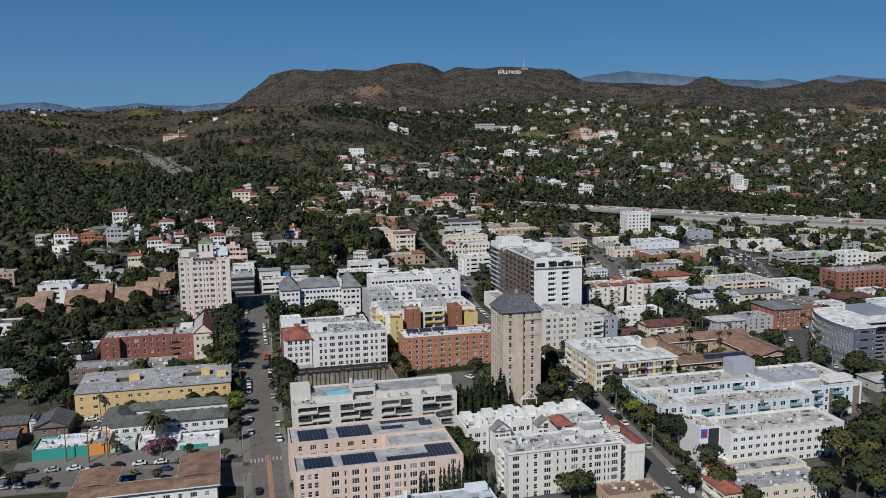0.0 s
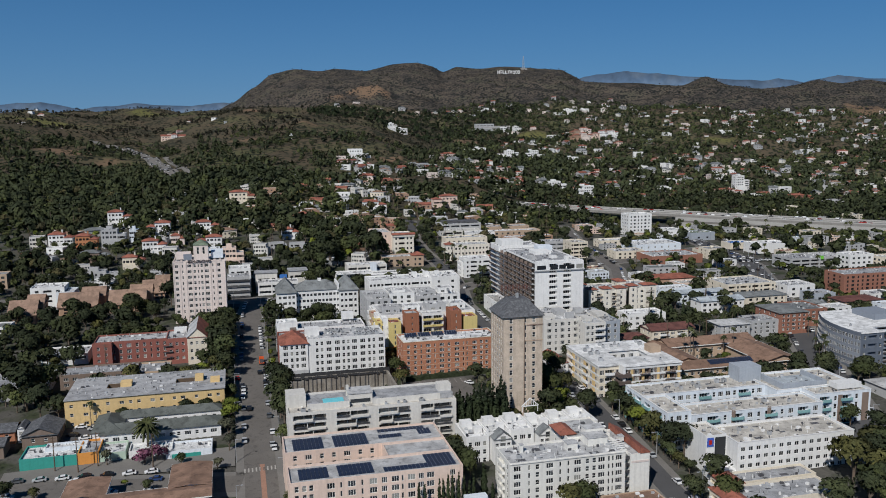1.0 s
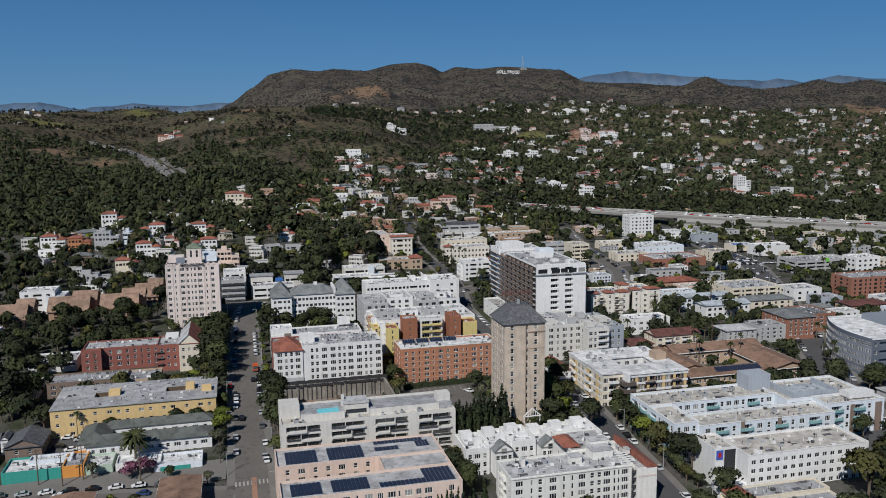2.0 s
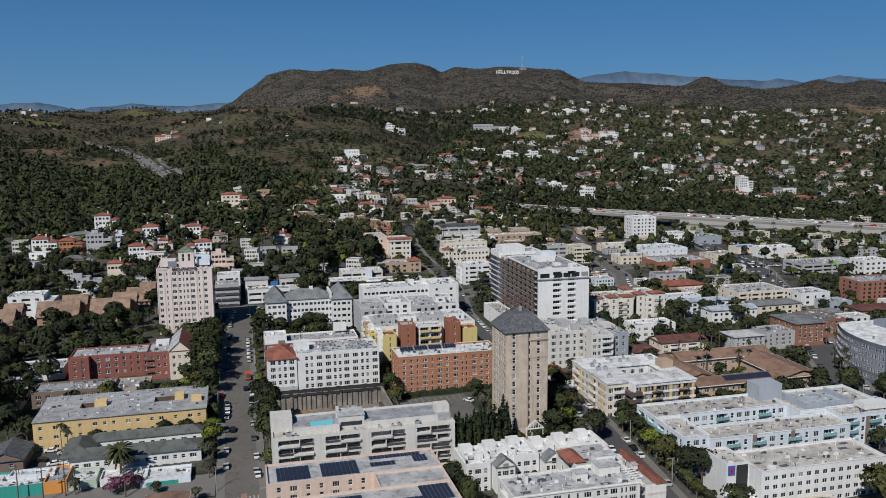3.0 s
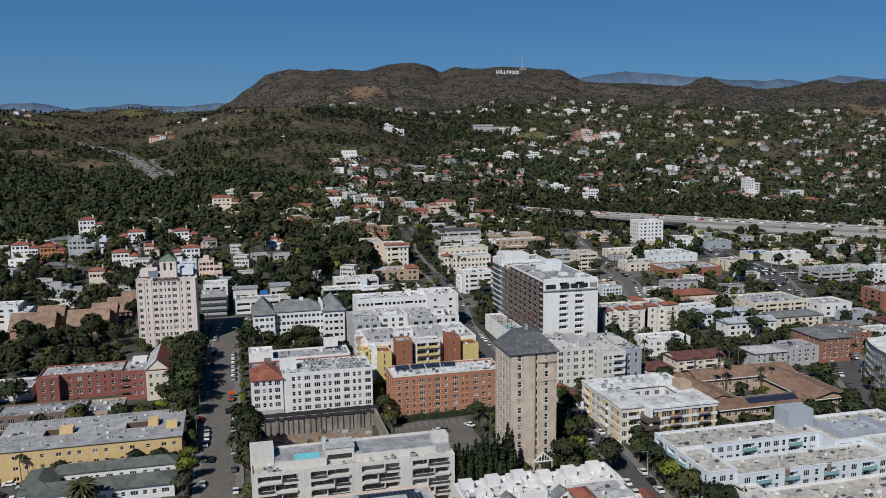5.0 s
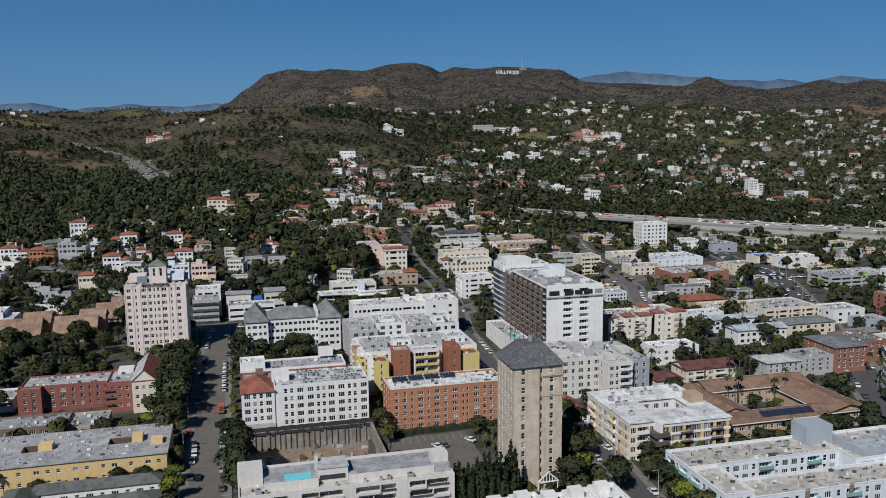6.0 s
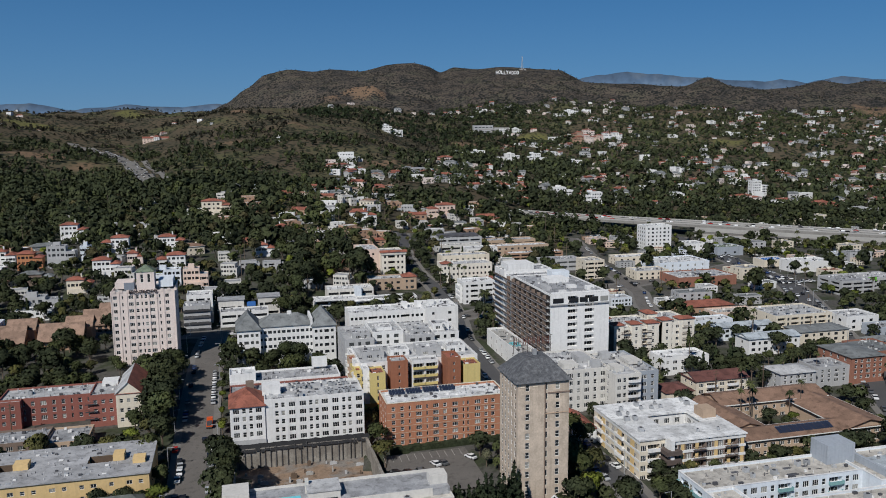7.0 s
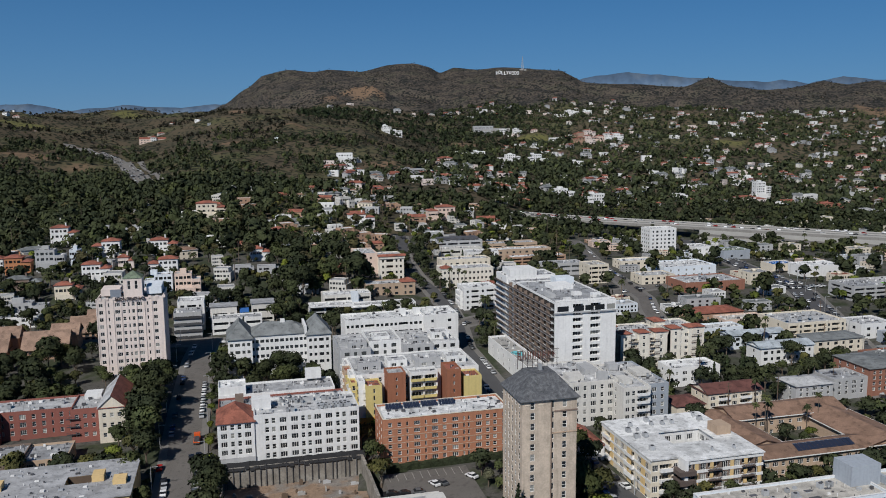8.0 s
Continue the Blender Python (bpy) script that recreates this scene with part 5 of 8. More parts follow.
def mission_block():
    """Cream mission-style block with red tile caps and stacked balconies."""
    for i, (x0, y0, x1, y1, z1) in enumerate(((193, 430, 216, 452, 24.6), (219, 432, 236, 454, 25.0))):
        r = site("apartment_building", "cream mission-style block with red tile caps", x0, y0, x1, y1, group="mission-style blocks")
        wing(r, x0, y0, x1, y1, 8, z1 - 1, "offcream", "r_pale", 5, "nBnnBn" if i == 0 else "nnpB", "nBn", win_h=1.3, balcony="railbrown")
        for x, y, w in ((x0, y0 - 0.6, 5), (x1 - 6, y0 - 0.6, 6), (x0 + 9, y0 - 0.4, 5)):
            wing(r, x, y, x + w, y + 6, 8, z1 + 0.2, "offcream", "r_tile", 5, "n", "n", kind="hip", rise=1.0, eave=0.5)
        wing(r, x0 - 0.4, y1 - 8, x0 + 5, y1, 9, z1 + 0.2, "offcream", "r_tile", 5, "", "n", kind="hip", rise=1.0, eave=0.5)


mission_block()


def simple(name, label, x0, y0, x1, y1, z0, z1, wall, roof, floors, S, W="", E="", kind="flat", rise=2.0, group="", win_h=1.3, glazed=False, balcony="white", eave=0.6):
    r = site(name, label, x0, y0, x1, y1, z0, group=group)
    glazed = glazed or y0 > 412 or x0 > 300
    wing(r, x0, y0, x1, y1, z0, z1, wall, roof, floors, S, W, E, win_h=win_h, kind=kind, rise=rise, glazed=glazed, balcony=balcony, eave=eave)
    return r


simple("apartment_house", "small white two-storey house with flat roof", 204, 404, 227, 416, 8.5, 15.4, "white", "r_white", 2, "nwnnwn", "nn")
simple("apartment_house", "cream two-storey house with maroon hip roof", 203, 375, 227, 387, 7.5, 13.6, "cream", "r_maroon", 2, "wBwBw", "nn", kind="gable_x", rise=2.2)
simple("garage_house", "small house with dark maroon roof", 188, 372, 200, 384, 7, 11, "cream", "r_maroon", 1, "n", kind="hip", rise=2)
simple("apartment_house", "grey clapboard apartment house with pale hip roof", 239, 370, 256, 382, 8, 15.0, "gray", "r_pale", 3, "nnwnn", "nn", kind="hip", rise=1.6)
simple("apartment_house", "grey clapboard apartment house with flat roof", 259, 373, 275, 386, 8, 15.2, "gray", "r_gray", 3, "nnwn", "nn")
simple("motel_wing", "long white two-storey house with pale metal roof", 257, 418, 285, 429, 9.5, 16.4, "white", "r_metal", 2, "wnwnwnwn", "n", kind="gable_x", rise=1.6)
simple("motel_wing", "long white two-storey house with pale metal roof", 258, 443, 288, 452, 10, 16, "cool", "r_metal", 2, "wnwnwn", kind="gable_x", rise=1.4)
simple("apartment_building", "red brick block with dark grey roof", 275, 372, 292, 393, 8.5, 18.6, "dullbrick", "r_shingle", 4, "nnwnn", "nnnn", kind="hip", rise=1.4)
simple("apartment_building", "red brick block with dark grey roof", 295, 382, 312, 402, 9, 17.0, "dullbrick", "r_shingle", 3, "nnwnn", "nnnn")
simple("apartment_building", "long cream three-storey block with balcony rows", 292, 446, 326, 470, 10.3, 19.0, "cream", "r_pale", 3, "BnBnBnBn", "nn", balcony="cream")
simple("apartment_building", "tan low block with grey roof", 290, 424, 318, 437, 10, 16.0, "cream", "r_shingle", 2, "wnwnwn", "nn", kind="hip", rise=1.2)
simple("apartment_building", "red brick block with tan parapet blocks", 366, 434, 412, 452, 10, 23.4, "dullbrick", "r_gray", 5, "nwnnwnnwnnwn", "nwn", balcony="railbrown")
simple("commercial_building", "low white building with parapet", 330, 440, 350, 456, 10, 17.4, "white", "r_pale", 2, "wnw", "ww")
simple("commercial_building", "low grey-blue building with flat roof", 336, 424, 352, 436, 10, 15.0, "slate", "r_gray", 1, "ww", "w")
simple("commercial_building", "low brown-roofed building beside the brick block", 340, 402, 366, 416, 9.5, 14.5, "buff", "r_maroon", 2, "wwww", "ww", kind="hip", rise=1.4)


def curved_block():
    """Blue-grey block whose street front bends along the road, with pale window bays."""
    r = site("apartment_building", "blue-grey block with bending street front and pale bays", 275, 314, 331, 360, 5.5)
    ox, oy, oz = r.location
    ring = []
    for k in range(13):
        t = k / 12
        a, b, c = (1 - t) ** 2, 2 * t * (1 - t), t * t
        ring.append((275.5 * a + 271.5 * b + 287 * c, 315 * a + 338 * b + 358 * c))
    bands = [(-6, 3.6, "darkslate"), (3.6, 13.2, "bluegray"), (13.2, 16.6, "darkslate")]
    shapes = [Shape() for _ in bands]
    for (ax, ay), (bx, by) in zip(ring, ring[1:]):
        d = Vector((bx - ax, by - ay)).normalized()
        for sh, (lo, hi, _) in zip(shapes, bands):
            sh.quad((ax - ox, ay - oy, lo), (bx - ox, by - oy, lo), (bx - ox, by - oy, hi), (ax - ox, ay - oy, hi))
        for i in range(5):
            for q in (0.25, 0.7):
                w = bpy.data.objects.new("window", window_mesh(1.15, 1.75))
                scene.collection.objects.link(w)
                w.parent = r
                w.location = (ax + (bx - ax) * q - ox - d.y * 0.24, ay + (by - ay) * q - oy + d.x * 0.24, 1.3 + i * 3.15)
                w.rotation_euler[2] = math.atan2(d.y, d.x) + math.pi
    for sh, (_, _, m) in zip(shapes, bands):
        sh.done("wall", m, r)
    t = Shape()
    t.v = [(x - ox, y - oy, 16.3) for x, y in ring + [(331, 358), (331, 316), (288, 315)]]
    t.f, t.i = [tuple(range(len(t.v)))], [0]
    t.done("roof", "r_white", r)
    wing(r, 275.6, 315, 288, 316, 2, 22.1, "darkslate", "r_pale", 5, "nBn", "", win_h=1.5, balcony="", cap=0.2)
    wing(r, 288, 318, 300, 322, 2, 22.0, "bluegray", "r_pale", 5, "nBnn", "", win_h=1.5, balcony="railbrown", cap=0.2)
    wing(r, 300, 316, 331, 322, 2, 22.6, "bluegray", "r_pale", 5, "nBnnBnnBn", "", win_h=1.5, balcony="railbrown", cap=0.2)
    block(r, "cornice", 275.3, 314.6, 21.6, 288.2, 315, 22.3, "white")
    block(r, "roof_room", 300, 335, 21.5, 314, 350, 24.6, "bluegray")


curved_block()
simple("apartment_building", "white three-storey corner block beside the street", 285, 268, 310, 290, 2, 13.6, "white", "r_pale", 4, "nwnnwn", "nwn")
simple("apartment_house", "small grey-roofed house among trees", 262, 284, 276, 296, 2, 7.0, "gray", "r_pale", 1, "nwn", "n", kind="hip", rise=1.4)
simple("apartment_house", "small grey-roofed house among trees", 270, 258, 286, 272, 1, 6.4, "gray", "r_shingle", 1, "nwn", "n", kind="hip", rise=1.4)

simple("apartment_house", "small white house with flat roof", 322, 392, 336, 402, 9, 14.4, "white", "r_pale", 2, "nwn", "n")
simple("apartment_house", "small grey house with shingle roof", 318, 408, 332, 416, 9, 13.4, "gray", "r_shingle", 1, "nwn", "n", kind="hip", rise=1.6)
for x, y, w in ((372, 416, 16), (392, 412, 18), (352, 384, 18), (374, 392, 16), (396, 390, 14), (346, 362, 16), (366, 364, 18)):
    simple("apartment_house", "small pale house with flat grey roof", x, y, x + w, y + 11, 9, 14.5 + (x % 3), ("white", "cool", "cream")[x % 3], ("r_pale", "r_white", "r_gray")[y % 3], 2, "nwnn", "nn", group="small pale houses")

# ---- west side ----


def yellow_block():
    """Long yellow block under one pale flat roof cut by two wells."""
    r = site("apartment_building", "yellow stucco three-storey block with pale roof and light wells", -66, 343, -5.5, 373)
    z0, z1 = 1, 12.2
    wing(r, -66, 343.5, -5.6, 355.5, z0, z1, "yellow", "r_pale", 3, "n pn n pnn pn np n pn", "", "sss", win_h=1.15, cap=0.12)
    wing(r, -66, 361.8, -5.6, 372.5, z0, z1, "yellow", "r_pale", 3, "nwnwnwnw", "", "sss", win_h=1.0, cap=0.12)
    for a, b in ((-66, -52.2), (-46.8, -25.3), (-17.6, -5.6)):
        wing(r, a, 355.5, b, 361.8, z0, z1 - 0.01, "yellow", "r_pale", 0, cap=0.12)
    for a, b in ((-52.1, -46.9), (-25.2, -17.7)):
        block(r, "well_screen", a, 361.62, 3, b, 361.78, 12.1, "wood", "brown timber light-well wall")
    for a, b, c, d in ((-66.3, 343.0, -5.2, 355.6), (-66.3, 361.7, -5.2, 372.8), (-66.3, 355.6, -52.1, 361.7), (-46.9, 355.6, -25.2, 361.7), (-17.7, 355.6, -5.2, 361.7)):
        block(r, "roof_slab", a, b, 12.22, c, d, 12.36, "r_mid")
    for a in (-47.0, -17.8):
        block(r, "well_screen", a, 355.6, 3, a + 0.12, 361.6, 12.1, "wood", "brown timber light-well wall")
    for a, b in ((-52.1, -47.0), (-25.2, -17.8)):
        block(r, "well_floor", a, 355.6, 2.8, b, 361.6, 3.0, "r_dark")
    block(r, "bulkhead", -46.7, 355.6, 11, -42.4, 360, 14.2, "yellow")
    block(r, "bulkhead", -17.5, 355.6, 11, -14.1, 360.6, 14.3, "yellow")
    block(r, "bulkhead", -11.2, 352, 11, -7.4, 356.5, 13.8, "yellow")


yellow_block()
r = site("motel_court", "white two-storey court with grey hip roofs", -52, 317, -7, 339)
wing(r, -50, 320.8, -7, 330.5, -1.5, 5.4, "white", "r_moss", 2, "nmnnmnmnnmnnm", "nn", "nn", kind="hip", rise=2.2, win_h=1.3, eave=0.7)
wing(r, -46, 334.5, -7, 341, 0, 6.4, "white", "r_moss", 2, "wnwnwnwnwn", "", "nn", kind="hip", rise=2.0, win_h=1.2)
wing(r, -53, 322, -43, 341, -1, 6.0, "white", "r_moss", 2, "nn", "wnw", kind="hip", rise=2.6)
r = site("workshop_row", "low white workshops with teal and orange street walls", -75, 309, -42, 322)
wing(r, -75, 309, -56, 322, -2, 3.2, "teal", "r_white", 0)
wing(r, -56, 308.6, -49, 322, -2, 3.6, "orange", "r_gray", 0)
wing(r, -49, 309, -40, 320, -2, 2.6, "mint", "r_white", 1, "wn", "")
wing(r, -68, 316, -54, 321, -1, 3.9, "cool", "r_white", 1, "wwwwww", win_h=0.7)
r = site("shop_building", "white low shop with teal front panel", -39, 306, -10, 318)
wing(r, -39, 309, -24, 317, -2, 2.4, "white", "r_white", 1, "n")
wing(r, -26, 305, -10, 315, -2, 2.2, "cool", "r_white", 0)
block(r, "teal_panel", -24, 304.9, -1.5, -14, 305.0, 1.2, "teal", "bright teal painted shop wall")
r = site("apartment_building", "white two-storey block under a wide flat brown roof", -56, 258, -10, 284)
wing(r, -54, 262, -10, 270, -5, 3.6, "white", "r_brown", 2, "wnwnwnwnwn", "", "nn", kind="gable_x", rise=0.8, eave=1.0)
wing(r, -54, 270, -42, 284, -5, 3.6, "white", "r_brown", 2, "", "nn", kind="gable_y", rise=0.8, eave=0.8)
wing(r, -22, 270, -10, 288, -5, 3.8, "white", "r_brown", 2, "", "", "nnn", kind="gable_y", rise=0.8, eave=0.8)
simple("detached_house", "dark grey-brown gabled two-storey house", -78, 327, -66, 342, -0.5, 5.2, "brown", "r_slate", 2, "nn", "", "nn", kind="gable_y", rise=2.8)
simple("detached_house", "orange brick house with pale hip roof", -97, 334, -82, 344, 0, 5.2, "brick", "r_slate", 2, "nnnn", kind="gable_x", rise=1.8)
simple("detached_house", "narrow white house with slate roof", -81, 334, -78.5, 342, 0, 6.0, "white", "r_slate", 2, "n", kind="gable_y", rise=1.0, eave=0.2)
simple("detached_house", "grey-brown house with dark roof", -98, 322, -83, 331, -1, 4.2, "brown", "r_slate", 2, "nwn", kind="gable_x", rise=1.6)
simple("garage_row", "low grey-roofed garage row", -76, 388, -44, 402, 4, 10.0, "brown", "r_gray", 2, "ww ww ww w", "", "nn")
simple("garage_row", "low grey-roofed garage row", -44, 386, -30, 402, 4, 9.4, "buff", "r_gray", 2, "ww w", "", "nn")
simple("garage_row", "wide low building with pale grey roof", -112, 380, -80, 404, 3.5, 8.6, "gray", "r_gray", 1, "wwww", "", "nn")
simple("carport_building", "low white carport with grey deck roof", -91, 424, -70, 439, 6.5, 10.4, "white", "r_gray", 1, "LLL")

s = Shape()
for i in range(5):
    for j in range(6):
        q = []
        for a, b in ((i, j), (i + 1, j), (i + 1, j + 1), (i, j + 1)):
            x, y = -68 + 15 * a / 5, 323 + 19 * b / 6
            q.append((x, y, height(x, y) + 0.4))
        s.quad(*q)
tagged(s.done("parking_lot", "darkasphalt"), "small dark asphalt car park beside the motel", "car park", kind="structure")

s = Shape()
for i in range(16):
    for j in range(4):
        q = []
        for a, b in ((i, j), (i + 1, j), (i + 1, j + 1), (i, j + 1)):
            x, y = -80 + 78 * a / 16, 299.5 - 0.13 * (a * 78 / 16) * 0.6 + (9.5 + 0.078 * (a * 78 / 16)) * b / 4
            q.append((x, y, height(x, y) + 0.43))
        s.quad(*q)
tagged(s.done("forecourt", "pave"), "pale concrete forecourt before the low workshops", "pavement", kind="structure")


def brick_wing():
    r = site("apartment_building", "red brick three-storey block with cream gabled end", -72, 408, -11, 442)
    wing(r, -66.5, 420, -24, 435, 6, 15.8, "redbrick", "r_pale", 3, "nntnwnntnwnn", "", "", win_h=1.6)
    wing(r, -66.7, 416.5, -58, 420, 6, 15.9, "redbrick", "r_pale", 3, "nn", "", "n", win_h=1.35)
    wing(r, -33, 412, -23, 430, 6, 17.4, "redbrick", "r_pale", 3, "nnn", "", "", win_h=1.35)
    wing(r, -23, 409, -14, 436, 6, 18.0, "cream", "r_tile", 3, "nnn", "", "nnnn", kind="gable_y", rise=4.4, eave=0.3, win_h=1.4)
    slope = Shape()
    ox, oy, oz = r.location
    slope.quad((-23.4 - ox, 436.4 - oy, 18.02 - oz), (-23.4 - ox, 408.6 - oy, 18.02 - oz), (-18.55 - ox, 408.6 - oy, 22.44 - oz), (-18.55 - ox, 436.4 - oy, 22.44 - oz))
    slope.quad((-23.4 - ox, 408.6 - oy, 17.7 - oz), (-18.55 - ox, 408.6 - oy, 22.1 - oz), (-18.55 - ox, 408.6 - oy, 22.44 - oz), (-23.4 - ox, 408.6 - oy, 18.02 - oz))
    slope.done("pale_slope", "r_pale", r, "pale grey roofing on the west slope")
    block(r, "flat_cap", -30, 425, 15.6, -24, 431, 18.6, "white")
    s = Shape()
    for k in range(3):
        s.box(-34.5 - r.location.x, 411.2 - r.location.y, 8 + 2.9 * k - r.location.z, -30 - r.location.x, 412 - r.location.y, 8.15 + 2.9 * k - r.location.z)
        s.box(-34.5 - r.location.x, 411.2 - r.location.y, 8.9 + 2.9 * k - r.location.z, -30 - r.location.x, 411.26 - r.location.y, 9.0 + 2.9 * k - r.location.z)
    s.done("fire_escape", "darkmetal", r, "black iron fire escape")


brick_wing()


def rose_tower():
    """Eleven-storey pale art-deco tower with a green-capped turret and roof letters."""
    r = site("apartment_tower", "pale rose art-deco tower with green-capped roof turret", -34.4, 486, -4.8, 509, 4)
    x0, x1, z0, z1 = -33.2, -4.9, 5, 43.0
    wing(r, x0, 486, x1, 509, z0, z1, "rose", "r_gray", 11, "ptwntnwtp", "", "nnnn", base=1.0, cap=1.0, win_h=1.5, spots=[.065, .18, .31, .41, .48, .545, .64, .76, .875])
    for k in (0.0, .125, .245, .365, .59, .71, .82, .99):
        block(r, "pilaster", x0 + k * 28.3 - 0.15, 485.8, z0, x0 + k * 28.3 + 0.25, 486, z1 + 0.4, "rose")
    for k in range(10):
        block(r, "crown_notch", x0 + 1 + k * 3, 485.75, z1 - 0.6, x0 + 2.2 + k * 3, 486, z1 + 0.7, "rose")
    wing(r, -22, 490, -14, 498, 42, 51.2, "rose", "r_green", 1, "nn", "", "n", kind="hip", rise=3.0, eave=0.2, cap=0.2, base=2.5, win_h=3.4, sink=0)
    block(r, "roof_room", -32, 493, 43, -24, 504, 46.0, "rose")
    block(r, "roof_room", -12.5, 493, 43, -6, 507, 46.4, "cool")
    block(r, "pool_screen", -27.5, 489, 43, -23, 490, 46.4, "bluegray")
    wing(r, -13, 481, -8, 486, 4, 14, "rose", "r_gray", 2, "n")
    curve = bpy.data.curves.new("roof_letters", "FONT")
    curve.body = "MONTECITO"
    curve.size, curve.extrude, curve.offset, curve.space_character = 2.0, 0.12, 0.05, 1.1
    text = bpy.data.objects.new("roof_letters", curve)
    me = bpy.data.meshes.new_from_object(text)
    bpy.data.objects.remove(text)
    me.materials.append(M["sign_dark"])
    o = new("roof_sign", me)
    w = max(v.co.x for v in me.vertices)
    o.matrix_world = pose(-20 - w / 2 + 1.0, 485.4, z1 - 1.0, 90)
    tagged(o, "dark roof letters reading MONTECITO on the tower's parapet", "sign")


rose_tower()
for x, y, w in ((-101, 521, 21), (-73, 521, 20), (-57, 551, 13), (-124, 505, 14)):
    simple("apartment_house", "tan stepped apartments under sloping brown shingle roofs", x, y, x + w, y + 18, 9, 13.5, "terra", "r_clay", 2, "wnwn", "", "nn", kind="gable_x", rise=7.2, group="sloping-roof apartments", eave=0.8)
    simple("apartment_house", "tan stepped apartments under sloping brown shingle roofs", x + w * 0.55, y + 11, x + w * 1.15, y + 24, 9, 17.5, "terra", "r_clay", 2, "wn", "", "nn", kind="gable_x", rise=4.6, group="sloping-roof apartments", eave=0.8)
simple("apartment_house", "white angular modern house with terraces", -119, 537, -100, 553, 13, 23.0, "white", "r_white", 3, "wBw", "", "wnw")
simple("apartment_house", "white angular modern house with terraces", -104, 533, -94, 548, 13, 20.5, "cool", "r_pale", 3, "nw", "", "wn")
r = simple("apartment_building", "dark four-storey block with deep shaded balconies", -5, 541, 9, 554, 8, 23.0, "gray", "r_gray", 4, "LL", "nn", "BBn", balcony="")
for k in range(4):
    block(r, "balcony_front", -5.2, 540.2, 9.2 + 3.5 * k, 9.2, 541.0, 10.2 + 3.5 * k, "darkmetal")
simple("apartment_building", "white cubic block behind the dark balconies", -4, 558, 10, 572, 10, 25.5, "white", "r_white", 4, "wBn", "", "nn")
r = site("apartment_building", "white two-storey block over open carports", 14, 546, 47, 574)
wing(r, 14, 546, 40, 557, 9, 17.4, "white", "r_gray", 2, "LLL", "nn", glazed=True, balcony="")
wing(r, 13, 557, 27, 566, 9, 21.6, "ivory", "r_gray", 2, "Lw", "n", glazed=True, balcony="")
wing(r, 35, 562, 47, 573, 10, 21.2, "ivory", "r_gray", 2, "wL", "n", glazed=True, balcony="")
block(r, "roof_overhang", 12.4, 556.4, 21.6, 27.6, 566.6, 22.0, "r_gray")
block(r, "roof_overhang", 34.4, 561.4, 21.2, 47.6, 573.6, 21.6, "r_gray")
tarp = Shape()
tarp.box(28.6, 557.6, 17.5, 33.4, 560.4, 19.6)
tagged(tarp.done("roof_tarp", "bluetarp"), "blue tarpaulin shelter on the carport roof", "tarpaulin")


VILLAS = []


def villa_house(x, y, w, d, h, wall, roof, words, wing_side=1, flat=False):
    """A hillside house of two or three joined volumes, its front on the slope, with a terrace and a chimney."""
    z = height(x, y + d / 2) + (2.5 if y > 1300 else 0.0)
    VILLAS.append((x, y, w))
    r = site("hillside_house", words, x - w / 2, y, x + w / 2, y + d, z, category="house", group="hillside houses")
    kind = "flat" if flat else "hip"
    f = max(2, round(h / 3.4))
    a, b = (x - w / 2, x + w * 0.16) if wing_side > 0 else (x - w * 0.16, x + w / 2)
    wing(r, a, y + d * 0.25, b, y + d, z - 2, z + h, wall, roof, f, "nwnw", "nn", "nn", kind=kind, rise=1.9, glazed=True, cap=0.5, balcony="")
    a, b = (x + w * 0.16, x + w / 2) if wing_side > 0 else (x - w / 2, x - w * 0.16)
    wing(r, a, y + d * 0.1, b, y + d * 0.9, z - 3, z + h * 0.74, wall, roof, max(1, f - 1), "wLw" if flat else "wBw", "n", "n", kind=kind, rise=1.6, glazed=True, cap=0.5, balcony="")
    wing(r, x - w * 0.4, y, x + w * 0.3, y + d * 0.24, z - 3, z + h * 0.34, wall, "r_pale", 1, "wnww", cap=0.9, glazed=True)
    if not flat:
        block(r, "chimney", x + w * 0.02, y + d * 0.6, z + h, x + w * 0.02 + 0.9, y + d * 0.6 + 0.9, z + h + 3.2, wall)
    else:
        block(r, "roof_room", x - w * 0.3, y + d * 0.5, z + h - 0.5, x - w * 0.05, y + d * 0.8, z + h + 2.2, wall)
    return r


RED_WHITE = "white stucco hillside house with red tile roofs"
for x, y, w, d, h, side in ((-95, 757, 19, 13, 14, 1), (-59, 705, 18, 12, 11, -1), (-21, 707, 18, 12, 10, 1), (-58, 650, 17, 11, 10, 1), (-18, 655, 18, 11, 9, -1), (133, 790, 22, 13, 10, 1), (44, 676, 13, 10, 8, 1), (58, 742, 14, 10, 8, -1), (-132, 700, 18, 12, 9, 1)):
    villa_house(x, y, w, d, h, "white", "r_tile", RED_WHITE, side)
villa_house(10, 830, 26, 15, 14, "cream", "r_tile", "large cream hillside house with red tile roof and steps", 1)
villa_house(215, 836, 26, 15, 11, "pink", "r_tile", "large pink hillside house with red tile roofs", -1)
villa_house(-42, 668, 10, 8, 8, "rose", "r_tile", "small rose hillside house with red tile roof", 1)
villa_house(-90, 679, 18, 12, 13, "gray", "r_gray", "grey three-storey hillside house with flat roofs and decks", 1, True)
villa_house(-74, 684, 10, 10, 10, "cool", "r_gray", "pale grey three-storey house with flat roof", 1, True)
villa_house(-110, 681, 16, 11, 10, "rustorange", "r_tile", "orange hillside house with red tile roof", 1)
villa_house(-1, 612, 15, 12, 13, "pink", "r_pale", "pale pink four-storey house with flat roof", 1, True)
villa_house(-99, 644, 20, 11, 7, "brown", "r_shingle", "brown house under a wide grey shingle roof", 1)
